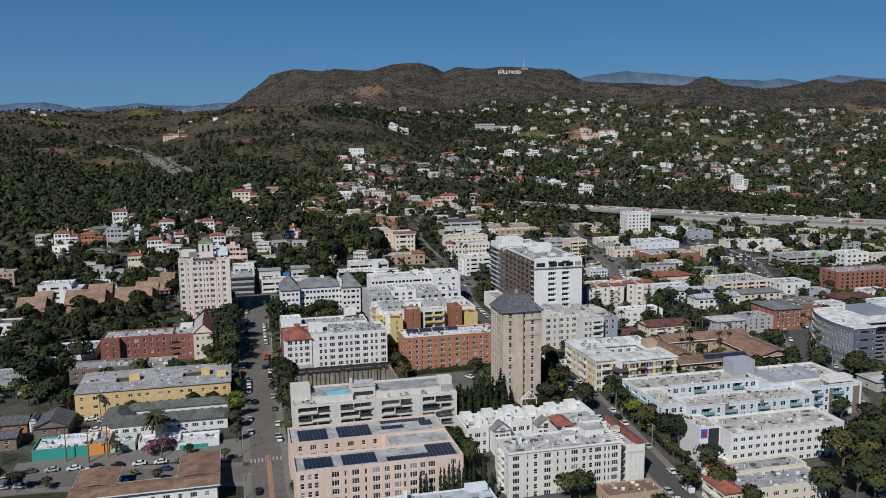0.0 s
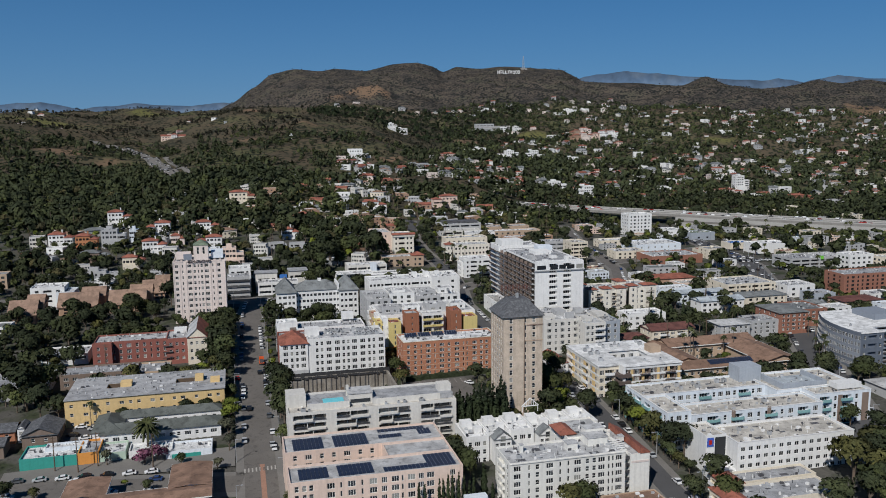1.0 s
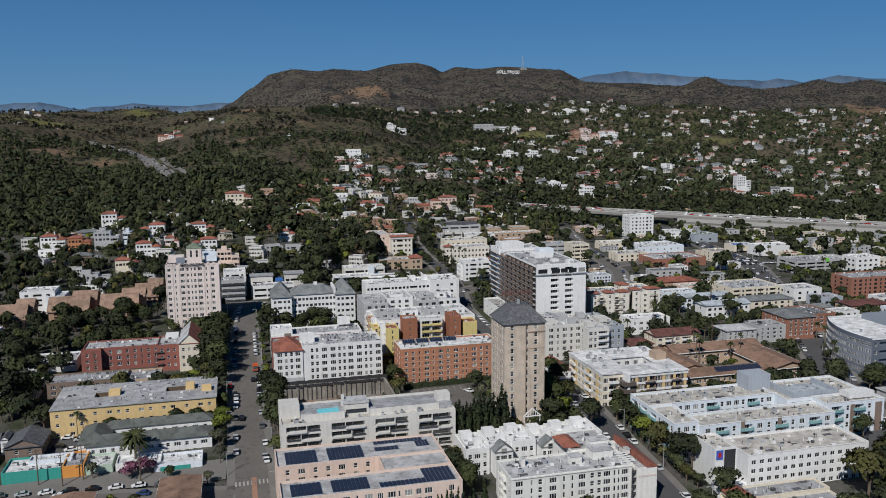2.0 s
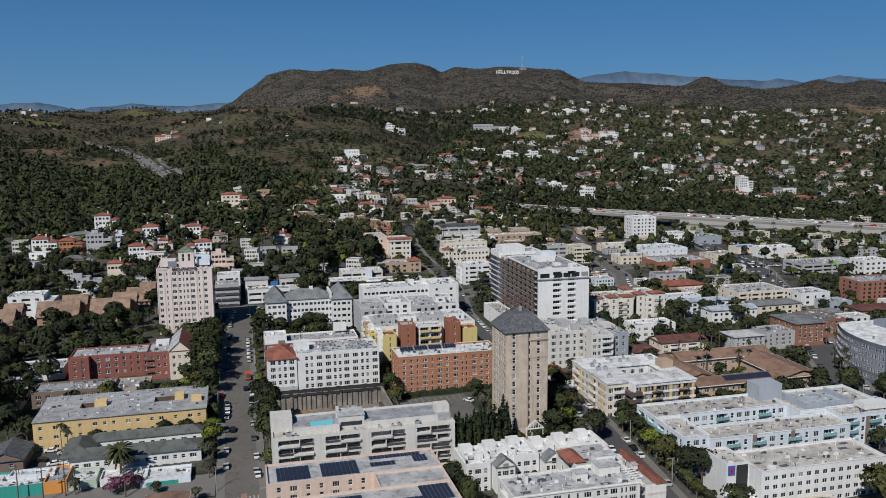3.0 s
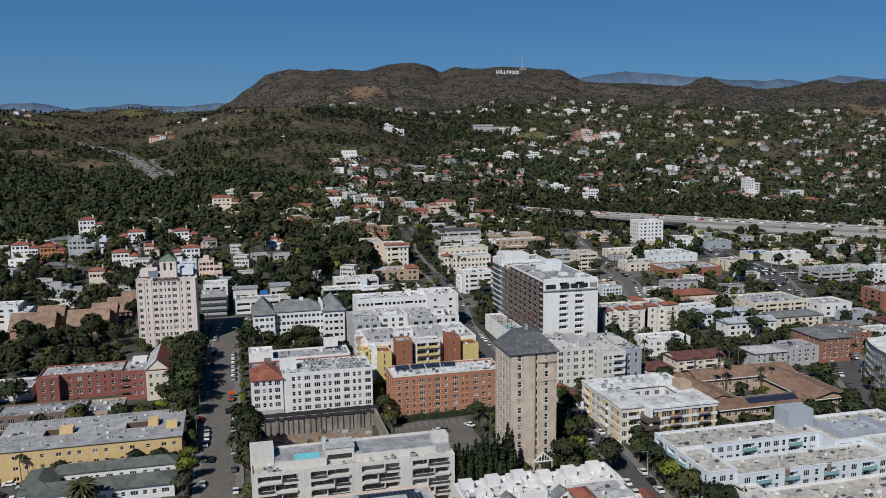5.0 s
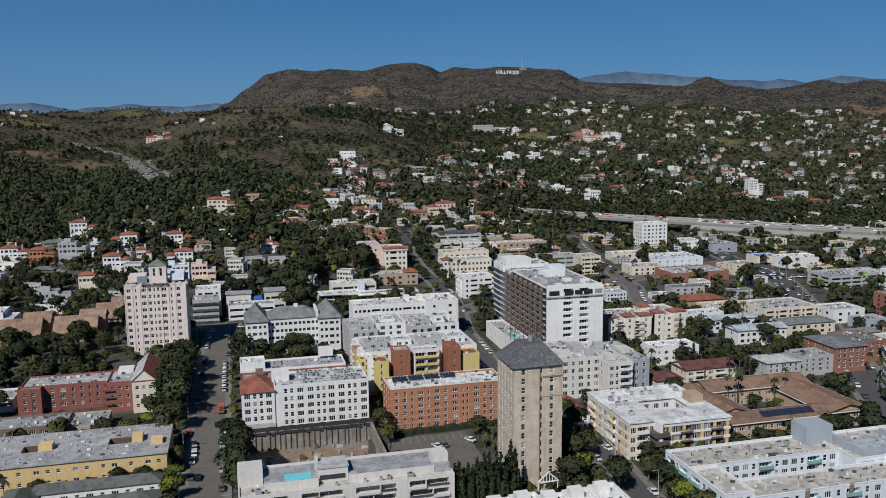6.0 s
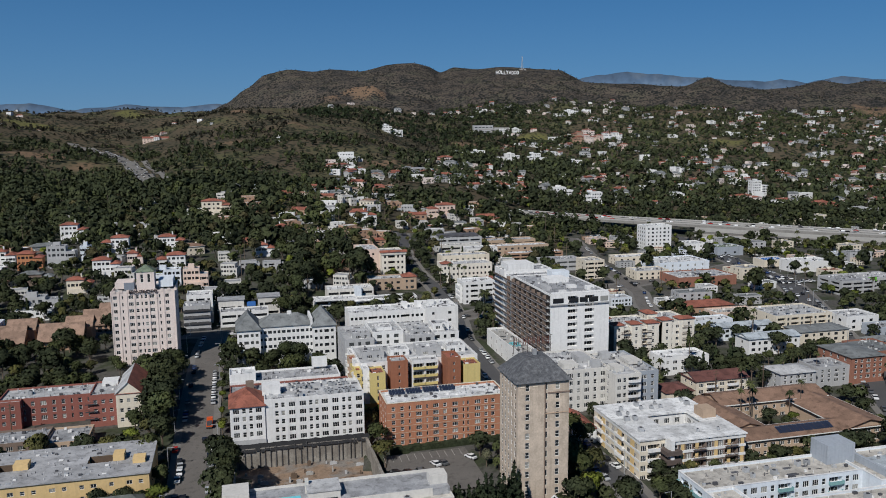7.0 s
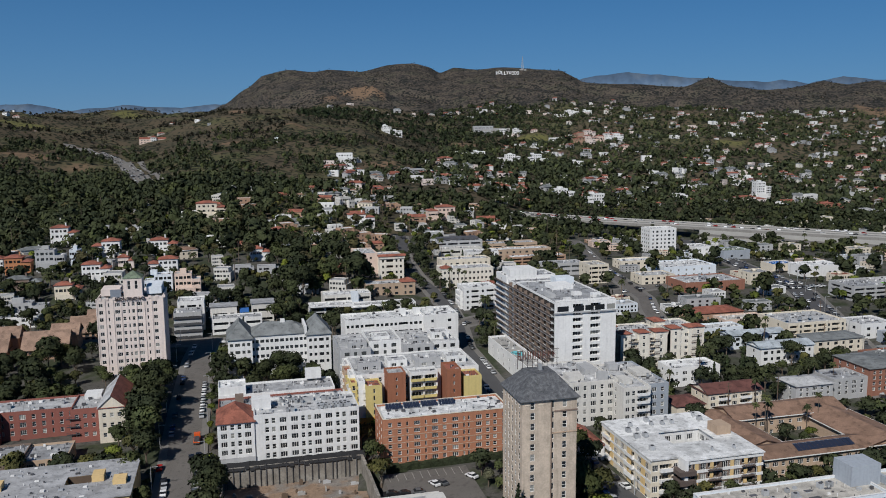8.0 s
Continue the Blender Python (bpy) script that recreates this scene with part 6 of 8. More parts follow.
villa_house(-90, 603, 24, 12, 6, "gray", "r_gray", "low grey house with long flat roof", 1, True)
villa_house(-18, 616, 16, 12, 12, "cool", "r_white", "white block-shaped house with pale blue-grey roof", -1, True)
villa_house(-70, 622, 15, 10, 8, "cream", "r_tile", "cream house with brown-red tile roof", 1)
villa_house(14, 723, 24, 9, 6, "white", "r_green", "long low modern house with green-grey flat roof", 1, True)
villa_house(46, 766, 20, 10, 6, "gray", "r_slate", "long dark modern house with flat roof", 1, True)
villa_house(-60, 792, 40, 10, 6, "gray", "r_slate", "long dark modern house with flat roof", -1, True)
villa_house(428, 1052, 26, 14, 15, "white", "r_white", "white stacked block above the freeway", 1, True)
villa_house(452, 1012, 22, 14, 14, "white", "r_white", "white stacked block above the freeway", -1, True)
villa_house(738, 1090, 22, 14, 24, "white", "r_pale", "tall white stepped house above the freeway", 1, True)
villa_house(700, 1060, 40, 16, 10, "rose", "r_tile", "rose-coloured terraced house with red roof", 1)
villa_house(760, 985, 40, 14, 8, "dullbrick", "r_tile", "long brick-red house behind the freeway", 1)
villa_house(790, 940, 60, 18, 5, "gray", "r_gray", "long low grey parking shelter behind the freeway", 1, True)

# ---- north blocks ----
r = simple("apartment_building", "pale grey stepped block with long balconies", 172, 692, 209, 708, 20, 33.0, "gray", "r_gray", 4, "LLLL", "nn", balcony="gray")
wing(r, 174, 684, 206, 692, 20, 28.5, "ivory", "r_gray", 2, "LLLL", "nn", glazed=True, balcony="")
block(r, "sun_roof", 176, 696, 33.0, 207, 706, 34.6, "r_dark", "dark flat roof canopy")
simple("apartment_building", "white stepped block with flat roofs", 190, 668, 214, 682, 18, 27.5, "white", "r_pale", 3, "nBnnBn", "nn")
r = simple("apartment_building", "pale yellow block behind the cream one", 160, 625, 194, 638, 17, 30.0, "cream", "r_pale", 3, "nnwnnwnn", "nn")
r = simple("apartment_building", "cream block with many small windows and red-capped corner", 155, 603, 189, 619, 15.5, 27.6, "offcream", "r_pale", 3, "nnnnnnnnnnnn", "nnn")
wing(r, 154.6, 602.6, 161, 609, 15.5, 28.2, "offcream", "r_tile", 3, "nn", "nn", kind="hip", rise=1.6, glazed=True)
r = simple("apartment_building", "white cubic modern block with stepped terraces", 155, 553, 175, 568, 11.5, 25.0, "white", "r_white", 4, "nBnB", "nBn")
wing(r, 153.4, 556, 155, 566, 11.5, 22.0, "white", "r_white", 3, "", "BB", glazed=True)
wing(r, 175, 557, 186, 568, 11.5, 22.0, "white", "r_white", 3, "Bn", "", "n", glazed=True)
simple("apartment_building", "tan block under a bright white roof", 214, 676, 258, 690, 17.5, 27.0, "buff", "r_white", 3, "wnwnwnwn", "nn")
simple("apartment_building", "tan block with white deck and balconies", 218, 652, 260, 664, 17, 25.0, "terra", "r_white", 3, "LLLLL", "nn", balcony="terra")
simple("apartment_building", "grey flat-roofed block with long decks", 226, 625, 262, 638, 16, 23.6, "gray", "r_gray", 2, "LLLL", "nn", balcony="gray")
simple("apartment_building", "tan low block with pale roof", 214, 715, 262, 730, 18, 26.0, "buff", "r_pale", 2, "LLLLL", "nn")
r = simple("apartment_building", "pink and white block with red tile edge", 104, 630, 118, 656, 19, 36.0, "pink", "r_pale", 4, "nn", "nnn")
wing(r, 118, 622, 134, 644, 18.5, 34.5, "offcream", "r_pale", 4, "nBnn", "nn", "nnn", glazed=True, balcony="")
wing(r, 117.4, 621.4, 134.6, 624.5, 33, 34.8, "offcream", "r_tile", 0, kind="gable_x", rise=1.2, sink=0)
r = simple("apartment_building", "peach low block with red-capped corner", 104, 592, 134, 606, 14.5, 22.6, "buff", "r_pale", 2, "nwwnwwn", "nn")
wing(r, 126, 591.4, 134.6, 599, 14.5, 23.2, "buff", "r_tile", 2, "nw", "n", "n", kind="hip", rise=2.2, glazed=True)
r = site("motel_wing", "low white motel with stepped decks and shaded fronts", 66, 556, 128, 590)
wing(r, 67, 560, 92, 572, 12, 17.8, "white", "r_white", 2, "LLL", "nn", glazed=True, balcony="")
wing(r, 76, 574, 104, 588, 13, 21.0, "ivory", "r_white", 2, "LLLL", "nn", glazed=True, balcony="")
wing(r, 92, 560, 128, 570, 12.5, 17.0, "white", "r_pale", 1, "wLwLwL", "", glazed=True, balcony="")
block(r, "deck_canopy", 90, 557.5, 16.2, 112, 560, 16.5, "r_white")
block(r, "deck_canopy", 66.4, 557.6, 17.6, 80, 560, 17.9, "r_white")
block(r, "stair_tower", 92, 570, 13, 96, 575, 22.4, "cool")
simple("apartment_building", "cream block with stacked balconies", 252, 594, 266, 610, 14, 27.0, "cream", "r_beige", 4, "nBnB", "nn", balcony="railbrown")

# ---- east flats ----
simple("office_building", "white six-storey block beside the freeway", 361, 714, 385, 730, 12.0, 32.5, "white", "r_white", 6, "nwnnwn", "nnnn", win_h=1.4)
simple("warehouse_building", "long pale-roofed store with red brick base", 300, 555, 342, 580, 13, 19.4, "dullbrick", "r_pale", 1, "wwww", "ww")
simple("warehouse_building", "grey low shop with skylights", 310, 600, 350, 626, 14, 21.5, "cool", "r_white", 2, "nnnnnn", "nn")
simple("shop_building", "white low shop with flat roof", 406, 580, 436, 598, 13, 20.6, "white", "r_white", 1, "ww", "w")
simple("shop_building", "dark grey low shop at the corner", 400, 668, 424, 686, 12, 19.0, "slate", "r_green", 1, "ww", "ww")
simple("shop_building", "white low shop with mural wall", 388, 690, 404, 708, 12, 19.6, "white", "r_pale", 2, "ww", "w")
simple("fuel_station", "fuel station under a blue canopy", 398, 604, 418, 618, 17.2, 18.6, "cream", "bluetarp", 0, "")
simple("parking_structure", "three-deck grey parking structure", 384, 508, 408, 530, 12, 21, "gray", "r_gray", 3, "LLL", "LL", balcony="gray")
simple("parking_structure", "long grey parking deck with a green banner", 404, 520, 440, 540, 12, 19, "gray", "r_pale", 2, "LLLL", "LL", balcony="gray")
simple("office_building", "white three-storey block with band windows", 426, 500, 446, 514, 12, 23, "white", "r_white", 3, "wwww", "www")
simple("office_building", "cream block beside the parking deck", 448, 494, 468, 508, 12, 21, "cream", "r_beige", 3, "wwww", "www")
simple("apartment_house", "low house court with red tile roof", 266, 492, 298, 508, 11, 15.4, "terra", "r_tile", 1, "wnwnw", "nn", kind="hip", rise=2.0)
simple("apartment_house", "peach house with flat roof", 276, 475, 302, 487, 10.6, 15.4, "pink", "r_beige", 2, "nwnwn", "nn")
simple("apartment_house", "pale grey house with flat roof", 253, 458, 275, 468, 10, 16.4, "cool", "r_white", 2, "nwn", "nn")
simple("apartment_house", "cream low block with flat roof", 298, 640, 326, 654, 13.5, 20.0, "cream", "r_white", 2, "wnwnw", "nn")
simple("apartment_house", "cream low block with long roof", 284, 582, 308, 598, 13.5, 20.0, "cream", "r_pale", 2, "wnwnw", "nn")
o = Shape()
o.box(410, 519.6, 17.2, 420, 519.8, 19.8)
tagged(o.done("banner", "green_sign"), "bright green banner on the parking deck", "sign")


# ---- construction pit ----
def building_pit():
    """Excavation with shored concrete walls, soil floor and stacked props."""
    s = Shape()
    s.box(20, 371.2, -4.5, 67, 372.2, 5.6)
    s.box(66.2, 338, -4.5, 67.2, 371.2, 5.4)
    s.box(19, 338, -4.5, 20, 371.2, 5.0)
    walls = tagged(s.done("retaining_wall", "shored"), "shored grey concrete walls of a building pit", "wall", kind="structure")
    rnd = random.Random(8)
    for k in range(21):
        b = Shape()
        x = 21.5 + k * 2.15 + rnd.uniform(-0.5, 0.5)
        b.box(x, 370.8, -4.4, x + 0.22, 371.2, rnd.uniform(4.2, 6.4))
        b.done("soldier_beam", "darkmetal", walls)
    s = Shape()
    n = 16
    for i in range(n):
        for j in range(10):
            pts = []
            for a, b in ((i, j), (i + 1, j), (i + 1, j + 1), (i, j + 1)):
                x, y = 20 + 46 * a / n, 337 + 34.2 * b / 10
                pts.append((x, y, 3.9 + 0.7 * noise.noise(Vector((x / 6, y / 6, 1))) - 5.6))
            s.quad(*pts)
    tagged(s.done("pit_floor", "dirt"), "bare orange-brown soil of the building pit", "soil", kind="structure")
    h = Shape()
    tops = [6.9 + 0.5 * noise.noise(Vector((k * 0.7, 2, 0))) for k in range(31)]
    for k in range(30):
        x, drop = 19 + k * 1.63, 4.6 + 0.7 * noise.noise(Vector((k * 0.9, 7, 0)))
        h.quad((x, 370.6, drop), (x + 1.63, 370.6, drop), (x + 1.63, 372.3, tops[k + 1]), (x, 372.3, tops[k]))
        h.quad((x, 372.42, tops[k]), (x + 1.63, 372.42, tops[k + 1]), (x + 1.63, 372.42, 4.8), (x, 372.42, 4.8))
    tagged(h.done("hoarding", "netting"), "black debris netting along the pit's edge", "fence")
    for k in range(26):
        b = Shape()
        x, y = 23 + rnd.uniform(0, 40), 346 + rnd.uniform(0, 23)
        w, d, t = rnd.uniform(0.4, 2.6), rnd.uniform(0.3, 1.1), rnd.uniform(0.3, 1.3)
        b.box(x, y, -2.6, x + w, y + d, -1.4 + t)
        b.box(x + w * 0.1, y + d * 0.1, -1.4 + t, x + w * 0.7, y + d * 0.8, -1.1 + t)
        tagged(b.done("supply_crate", ("wood", "concrete", "gray")[k % 3]), "weathered supply crate lying on the pit's soil", "crate", "supply crates")


building_pit()
s = Shape()
n = 12
for i in range(n):
    for j in range(4):
        q = []
        for a, b in ((i, j), (i + 1, j), (i + 1, j + 1), (i, j + 1)):
            x, y = 68.5 + 31 * a / n, 326 + 30 * b / 4
            q.append((x, y, height(x, y) + 0.45))
        s.quad(*q)
tagged(s.done("parking_lot", "asphalt"), "grey asphalt car park with painted bays", "car park", kind="structure")
for k in range(11):
    tagged(strip("bay_line", [(70 + k * 2.7, 350.5), (70 + k * 2.7, 355.5)], 0.14, 0.5, "paint"), "white painted parking bay line", "marking", kind="structure")
s = Shape()
for i in range(20):
    x = 73 + i * 2.2
    s.box(x, 358.2, height(x, 359) - 0.5, x + 2.2, 360.4, height(x, 359) + 2.0 + 0.3 * math.sin(i * 2.1))
tagged(s.done("hedge", "leaf_dark"), "clipped dark hedge along the brick block", "hedge")

# ---- rooftop units ----


def unit_proto(k):
    r = thing("air_conditioner", "grey rooftop air conditioner with a round fan", "air conditioner", 0, 0, -60, "rooftop units")
    s = Shape()
    w = (0.45, 0.62, 0.85)[k]
    s.box(-w, -w * 0.8, 0.15, w, w * 0.8, 1.1 + 0.2 * k)
    s.box(-w * 0.9, -w * 0.7, 0, w * 0.9, w * 0.7, 0.15, 0)
    s.done("cabinet", "metal", r)
    f = Shape()
    f.tube(0, 0, 1.1 + 0.2 * k, 1.25 + 0.2 * k, w * 0.62, w * 0.6, 10)
    f.done("fan_guard", "darkmetal", r)
    return r


UNITS = [unit_proto(k) for k in range(3)]


def units(x0, y0, x1, y1, z, nx, ny, seed=0, gaps=0.72):
    """A field of rooftop units with small gaps and missing ones."""
    rnd = random.Random(seed)
    for i in range(nx):
        for j in range(ny):
            if rnd.random() < gaps:
                continue
            x = x0 + (i + 0.5) * (x1 - x0) / nx + rnd.uniform(-0.3, 0.3)
            y = y0 + (j + 0.5) * (y1 - y0) / ny + rnd.uniform(-0.3, 0.3)
            copy_thing(UNITS[rnd.randrange(3)], pose(x, y, z, 0, 0, rnd.choice((0, 90))))


units(40, 384, 50, 389.5, 21.5, 6, 3, 1, 0.3)
units(52, 376, 64, 379, 21.5, 9, 2, 2, 0.3)
units(53, 385, 64, 389.5, 21.5, 7, 2, 3, 0.3)
units(39, 375.5, 50, 378, 21.5, 8, 1, 4, 0.3)
units(19, 295.2, 76, 297, 15.4, 26, 1, 5)
units(160, 286, 196, 294, 13.5, 10, 2, 6)
units(164, 266, 210, 272, 11.9, 10, 2, 7)
units(212, 283, 236, 295, 13.3, 5, 3, 8)
units(150, 322, 156, 348, 16.18, 2, 5, 9, 0.4)
units(160, 317, 182, 325, 16.18, 6, 2, 10)
units(160, 342, 182, 350, 16.18, 6, 2, 11, 0.4)
units(147, 378, 163, 402, 21.9, 3, 4, 12)
units(165, 370, 182, 396, 21.2, 3, 4, 13)
units(72, 408, 118, 430, 22.9, 6, 2, 14)
units(70, 440, 119, 460, 25.9, 6, 2, 15)
units(-62, 366, -8, 374, 11.6, 9, 1, 16)
units(-64, 422, -26, 433, 15.1, 8, 1, 17)
units(78, 283, 126, 288, 8.4, 9, 1, 18)
units(166, 242, 206, 254, 10.1, 5, 2, 19)
units(20, 398, 62, 404, 17.9, 6, 1, 20)
units(158, 420, 182, 464, 43.1, 4, 5, 21)
units(84, 243, 103, 252, 11.7, 4, 2, 22)
units(276, 322, 328, 368, 21.8, 6, 4, 23)
units(278, 447, 326, 463, 19.5, 7, 2, 24)
units(302, 558, 340, 577, 19.9, 5, 3, 25)
units(312, 603, 348, 623, 20.8, 5, 3, 26)

rnd = random.Random(9)
clutter = Shape()
for x0, y0, x1, y1, z in FLATS:
    if 13 < x0 < 47 and 243 < y0 < 269:
        continue
    for _ in range(int(min(75, (x1 - x0) * (y1 - y0) / 8))):
        x, y = rnd.uniform(x0 + 1, x1 - 1), rnd.uniform(y0 + 1, y1 - 1)
        kind = rnd.random()
        if kind < 0.45:
            clutter.tube(x, y, z, z + rnd.uniform(0.5, 1.3), 0.12, 0.1, 5, rnd.randrange(3))
        elif kind < 0.75:
            w = rnd.uniform(0.25, 0.7)
            clutter.box(x - w, y - w * 0.7, z, x + w, y + w * 0.7, z + rnd.uniform(0.3, 0.9), rnd.randrange(3), False)
        elif kind < 0.9:
            w = rnd.uniform(0.8, 2.2)
            clutter.box(x, y, z + 0.02, min(x + w, x1 - 0.4), y + 0.12, z + 0.16, rnd.randrange(3), False)
        else:
            w = rnd.uniform(0.6, 1.6)
            clutter.box(x - w, y - w * 0.5, z, x + w, y + w * 0.5, z + 0.06, 3, False)
o = clutter.done("roof_clutter", ["metal", "white", "darkmetal", "r_dark"])
tagged(o, "small vents, pipes and hatches on the flat roofs", "roof vents", kind="stuff")

# ---- vehicles ----


def car_proto(paint, van=False, wheels=True):
    r = thing("parked_car", {"c_white": "white", "c_silver": "silver", "c_black": "black", "c_gray": "dark grey", "c_red": "red", "c_blue": "dark blue"}[paint] + (" van" if van else " car") + " standing on the asphalt", "car", 0, 0, -60, "cars on the streets")
    w = 0.92
    if van:
        prof = [(-2.5, 0.35), (2.4, 0.35), (2.55, 0.9), (1.9, 1.15), (1.3, 2.0), (-2.4, 2.05), (-2.5, 1.8)]
        glass = [(1.92, 1.16), (1.36, 1.95), (0.6, 1.93), (0.6, 1.15)]
    else:
        prof = [(-2.25, 0.32), (2.2, 0.32), (2.3, 0.7), (1.2, 0.95), (0.55, 1.42), (-1.0, 1.45), (-1.75, 1.05), (-2.25, 0.95)]
        glass = [(1.21, 0.97), (0.565, 1.437), (-1.01, 1.465), (-1.77, 1.065)]
    s = Shape()
    n = len(prof)
    s.v = [(w, p[0], p[1]) for p in prof] + [(-w, p[0], p[1]) for p in prof]
    s.f = [tuple(range(n)), tuple(range(2 * n - 1, n - 1, -1))] + [(k, k + n, (k + 1) % n + n, (k + 1) % n) for k in range(n)]
    s.i = [0] * len(s.f)
    s.done("body", paint, r)
    g = Shape()
    e = w + 0.012
    m = len(glass)
    g.v = [(e, p[0], p[1]) for p in glass] + [(-e, p[0], p[1]) for p in glass]
    g.f = [tuple(range(m)), tuple(range(2 * m - 1, m - 1, -1)), (0, 1, m + 1, m)] + ([] if van else [(2, 3, m + 3, m + 2)])
    g.i = [0] * len(g.f)
    g.done("windows", "carglass", r)
    for x in (-w, w) if wheels else ():
        for y in (-1.4, 1.4):
            t = Shape()
            k = 10
            for q in range(k):
                a = 2 * math.pi * q / k
                t.v += [(x - 0.1, y + 0.33 * math.cos(a), 0.33 + 0.33 * math.sin(a)), (x + 0.1, y + 0.33 * math.cos(a), 0.33 + 0.33 * math.sin(a))]
            t.f = [(2 * q, 2 * ((q + 1) % k), 2 * ((q + 1) % k) + 1, 2 * q + 1) for q in range(k)] + [tuple(range(0, 2 * k, 2)), tuple(range(1, 2 * k, 2))]
            t.i = [0] * len(t.f)
            t.done("wheel", "rubber", r)
    return r


CAR = {c: car_proto(c) for c in ("c_white", "c_silver", "c_black", "c_gray", "c_red", "c_blue")}
VAN = car_proto("c_white", True)
DISTANT = {c: car_proto(c, False, False) for c in CAR}
DISTANT["van"] = car_proto("c_white", True, False)


FAR_CARS = []


def park(x, y, turn, paint=None, z=None, rnd=random):
    c = paint or rnd.choice(("c_white", "c_white", "c_silver", "c_black", "c_black", "c_gray", "c_gray", "c_silver", "c_silver", "c_white", "c_blue", "c_gray"))
    m = pose(x, y, (height(x, y) + 0.5) if z is None else z, 0, 0, turn)
    if y > 430 or x > 285 or x < -80:
        FAR_CARS.append((DISTANT[c], m))
    else:
        copy_thing(VAN if c == "van" else CAR[c], m)


def along(points, offset, start, step, count, chance, seed, z=None, flip=False):
    """Cars in a row beside a road's middle line."""
    rnd = random.Random(seed)
    far = start
    legs = []
    for a, b in zip(points, points[1:]):
        legs.append((Vector(a[:2]), Vector(b[:2])))
    for k in range(count):
        far = start + k * step + rnd.uniform(-0.6, 0.6)
        left = far
        for a, b in legs:
            d = (b - a).length
            if left <= d:
                u = (b - a) / d
                p = a + u * left + Vector((u.y, -u.x)) * offset
                if rnd.random() < chance:
                    park(p.x, p.y, math.degrees(math.atan2(u.y, u.x)) - 90 + (180 if flip else 0), None, None if z is None else z, rnd)
                break
            left -= d


along(WEST_STREET, -5.0, 185, 6.4, 36, 0.45, 1, flip=True)
along(WEST_STREET, 5.0, 180, 6.6, 12, 0.5, 2)
for k in range(7):
    park(11.9 + k * 0.05, 424 + k * 6.3, 0, "c_white" if k % 3 else "c_silver")
park(12, 317, 0, "c_white"), park(12, 303, 0, "c_white"), park(9.6, 386, 2, "c_black"), park(12, 387, 0, "c_black"), park(12, 379, 0, "c_white"), park(4, 342, 180, "c_black")
park(2, 361, 180, "c_white"), park(2, 366, 180, "c_silver"), park(-0.5, 380, 180, "c_red"), park(3, 265, 180, "c_black")
along(EAST_STREET, -4.0, 90, 6.5, 52, 0.5, 3, flip=True)
along(EAST_STREET, 4.0, 90, 6.5, 60, 0.5, 4)
along(AVENUE, -6.2, 110, 6.6, 80, 0.65, 5, flip=True)
along(AVENUE, 6.2, 110, 6.6, 80, 0.6, 6)
along(AVENUE, 2.0, 300, 17, 22, 0.6, 7)
along(AVENUE, -2.0, 300, 19, 22, 0.6, 8, flip=True)
along(SOUTH_STREET, 4.0, 120, 6.6, 16, 0.6, 9)
along(SOUTH_STREET, -4.0, 110, 6.8, 16, 0.5, 10, flip=True)
along(LANE, 3.0, 6, 6.8, 40, 0.5, 11)
along(NORTH_STREET, 2.5, 150, 15, 34, 0.6, 12)
for k in range(9):
    park(-74 + k * 7.3, 300.2 - k * 0.75, 96, None, None, rnd=random.Random(k))
park(140, 229, 0, "van"), park(133.5, 414, 0, "van")
for x, y, t, c in ((71, 342, 80, "c_black"), (75, 341, 85, "c_black"), (79.5, 341, 90, "c_gray"), (86, 345, 20, "c_white"), (88.6, 345, 20, "c_gray"), (99, 347, 30, "c_white"),
                   (-60, 341, 90, "c_white"), (-55, 338, 90, "c_silver"), (-54, 341.5, 90, "c_gray"), (-57, 330, 100, "c_white"), (-62, 334, 80, "c_black"), (184, 312, 90, "c_white"), (190, 313, 90, "c_gray")):
    park(x, y, t, c)
rnd = random.Random(77)
for k in range(15):
    park(376 + (k % 9) * 3.1 - 6, 548 + (k // 9) * 11 + rnd.uniform(-1, 1), rnd.choice((20, 200)), None, None, rnd)


def work_truck():
    r = thing("work_truck", "orange flatbed work truck standing at the kerb", "truck", 11, 400, height(11, 400) + 0.5)
    for name, b, m in (("cab", (-1.1, 1.6, 0.6, 1.1, 3.6, 2.5), "truck"), ("bed", (-1.15, -3.4, 0.9, 1.15, 1.4, 1.15), "truck"), ("load", (-0.9, -3.0, 1.16, 0.9, 0.8, 1.9), "darkmetal"), ("chassis", (-0.8, -3.3, 0.45, 0.8, 3.4, 0.88), "darkmetal")):
        s = Shape()
        s.box(b[0], b[1], b[2], b[3], b[4], b[5])
        s.done(name, m, r)
    for x in (-1, 1):
        for y in (-2.2, 2.4):
            t = Shape()
            t.box(x - 0.15, y - 0.45, 0, x + 0.15, y + 0.45, 0.9)
            t.done("wheel", "rubber", r)


work_truck()

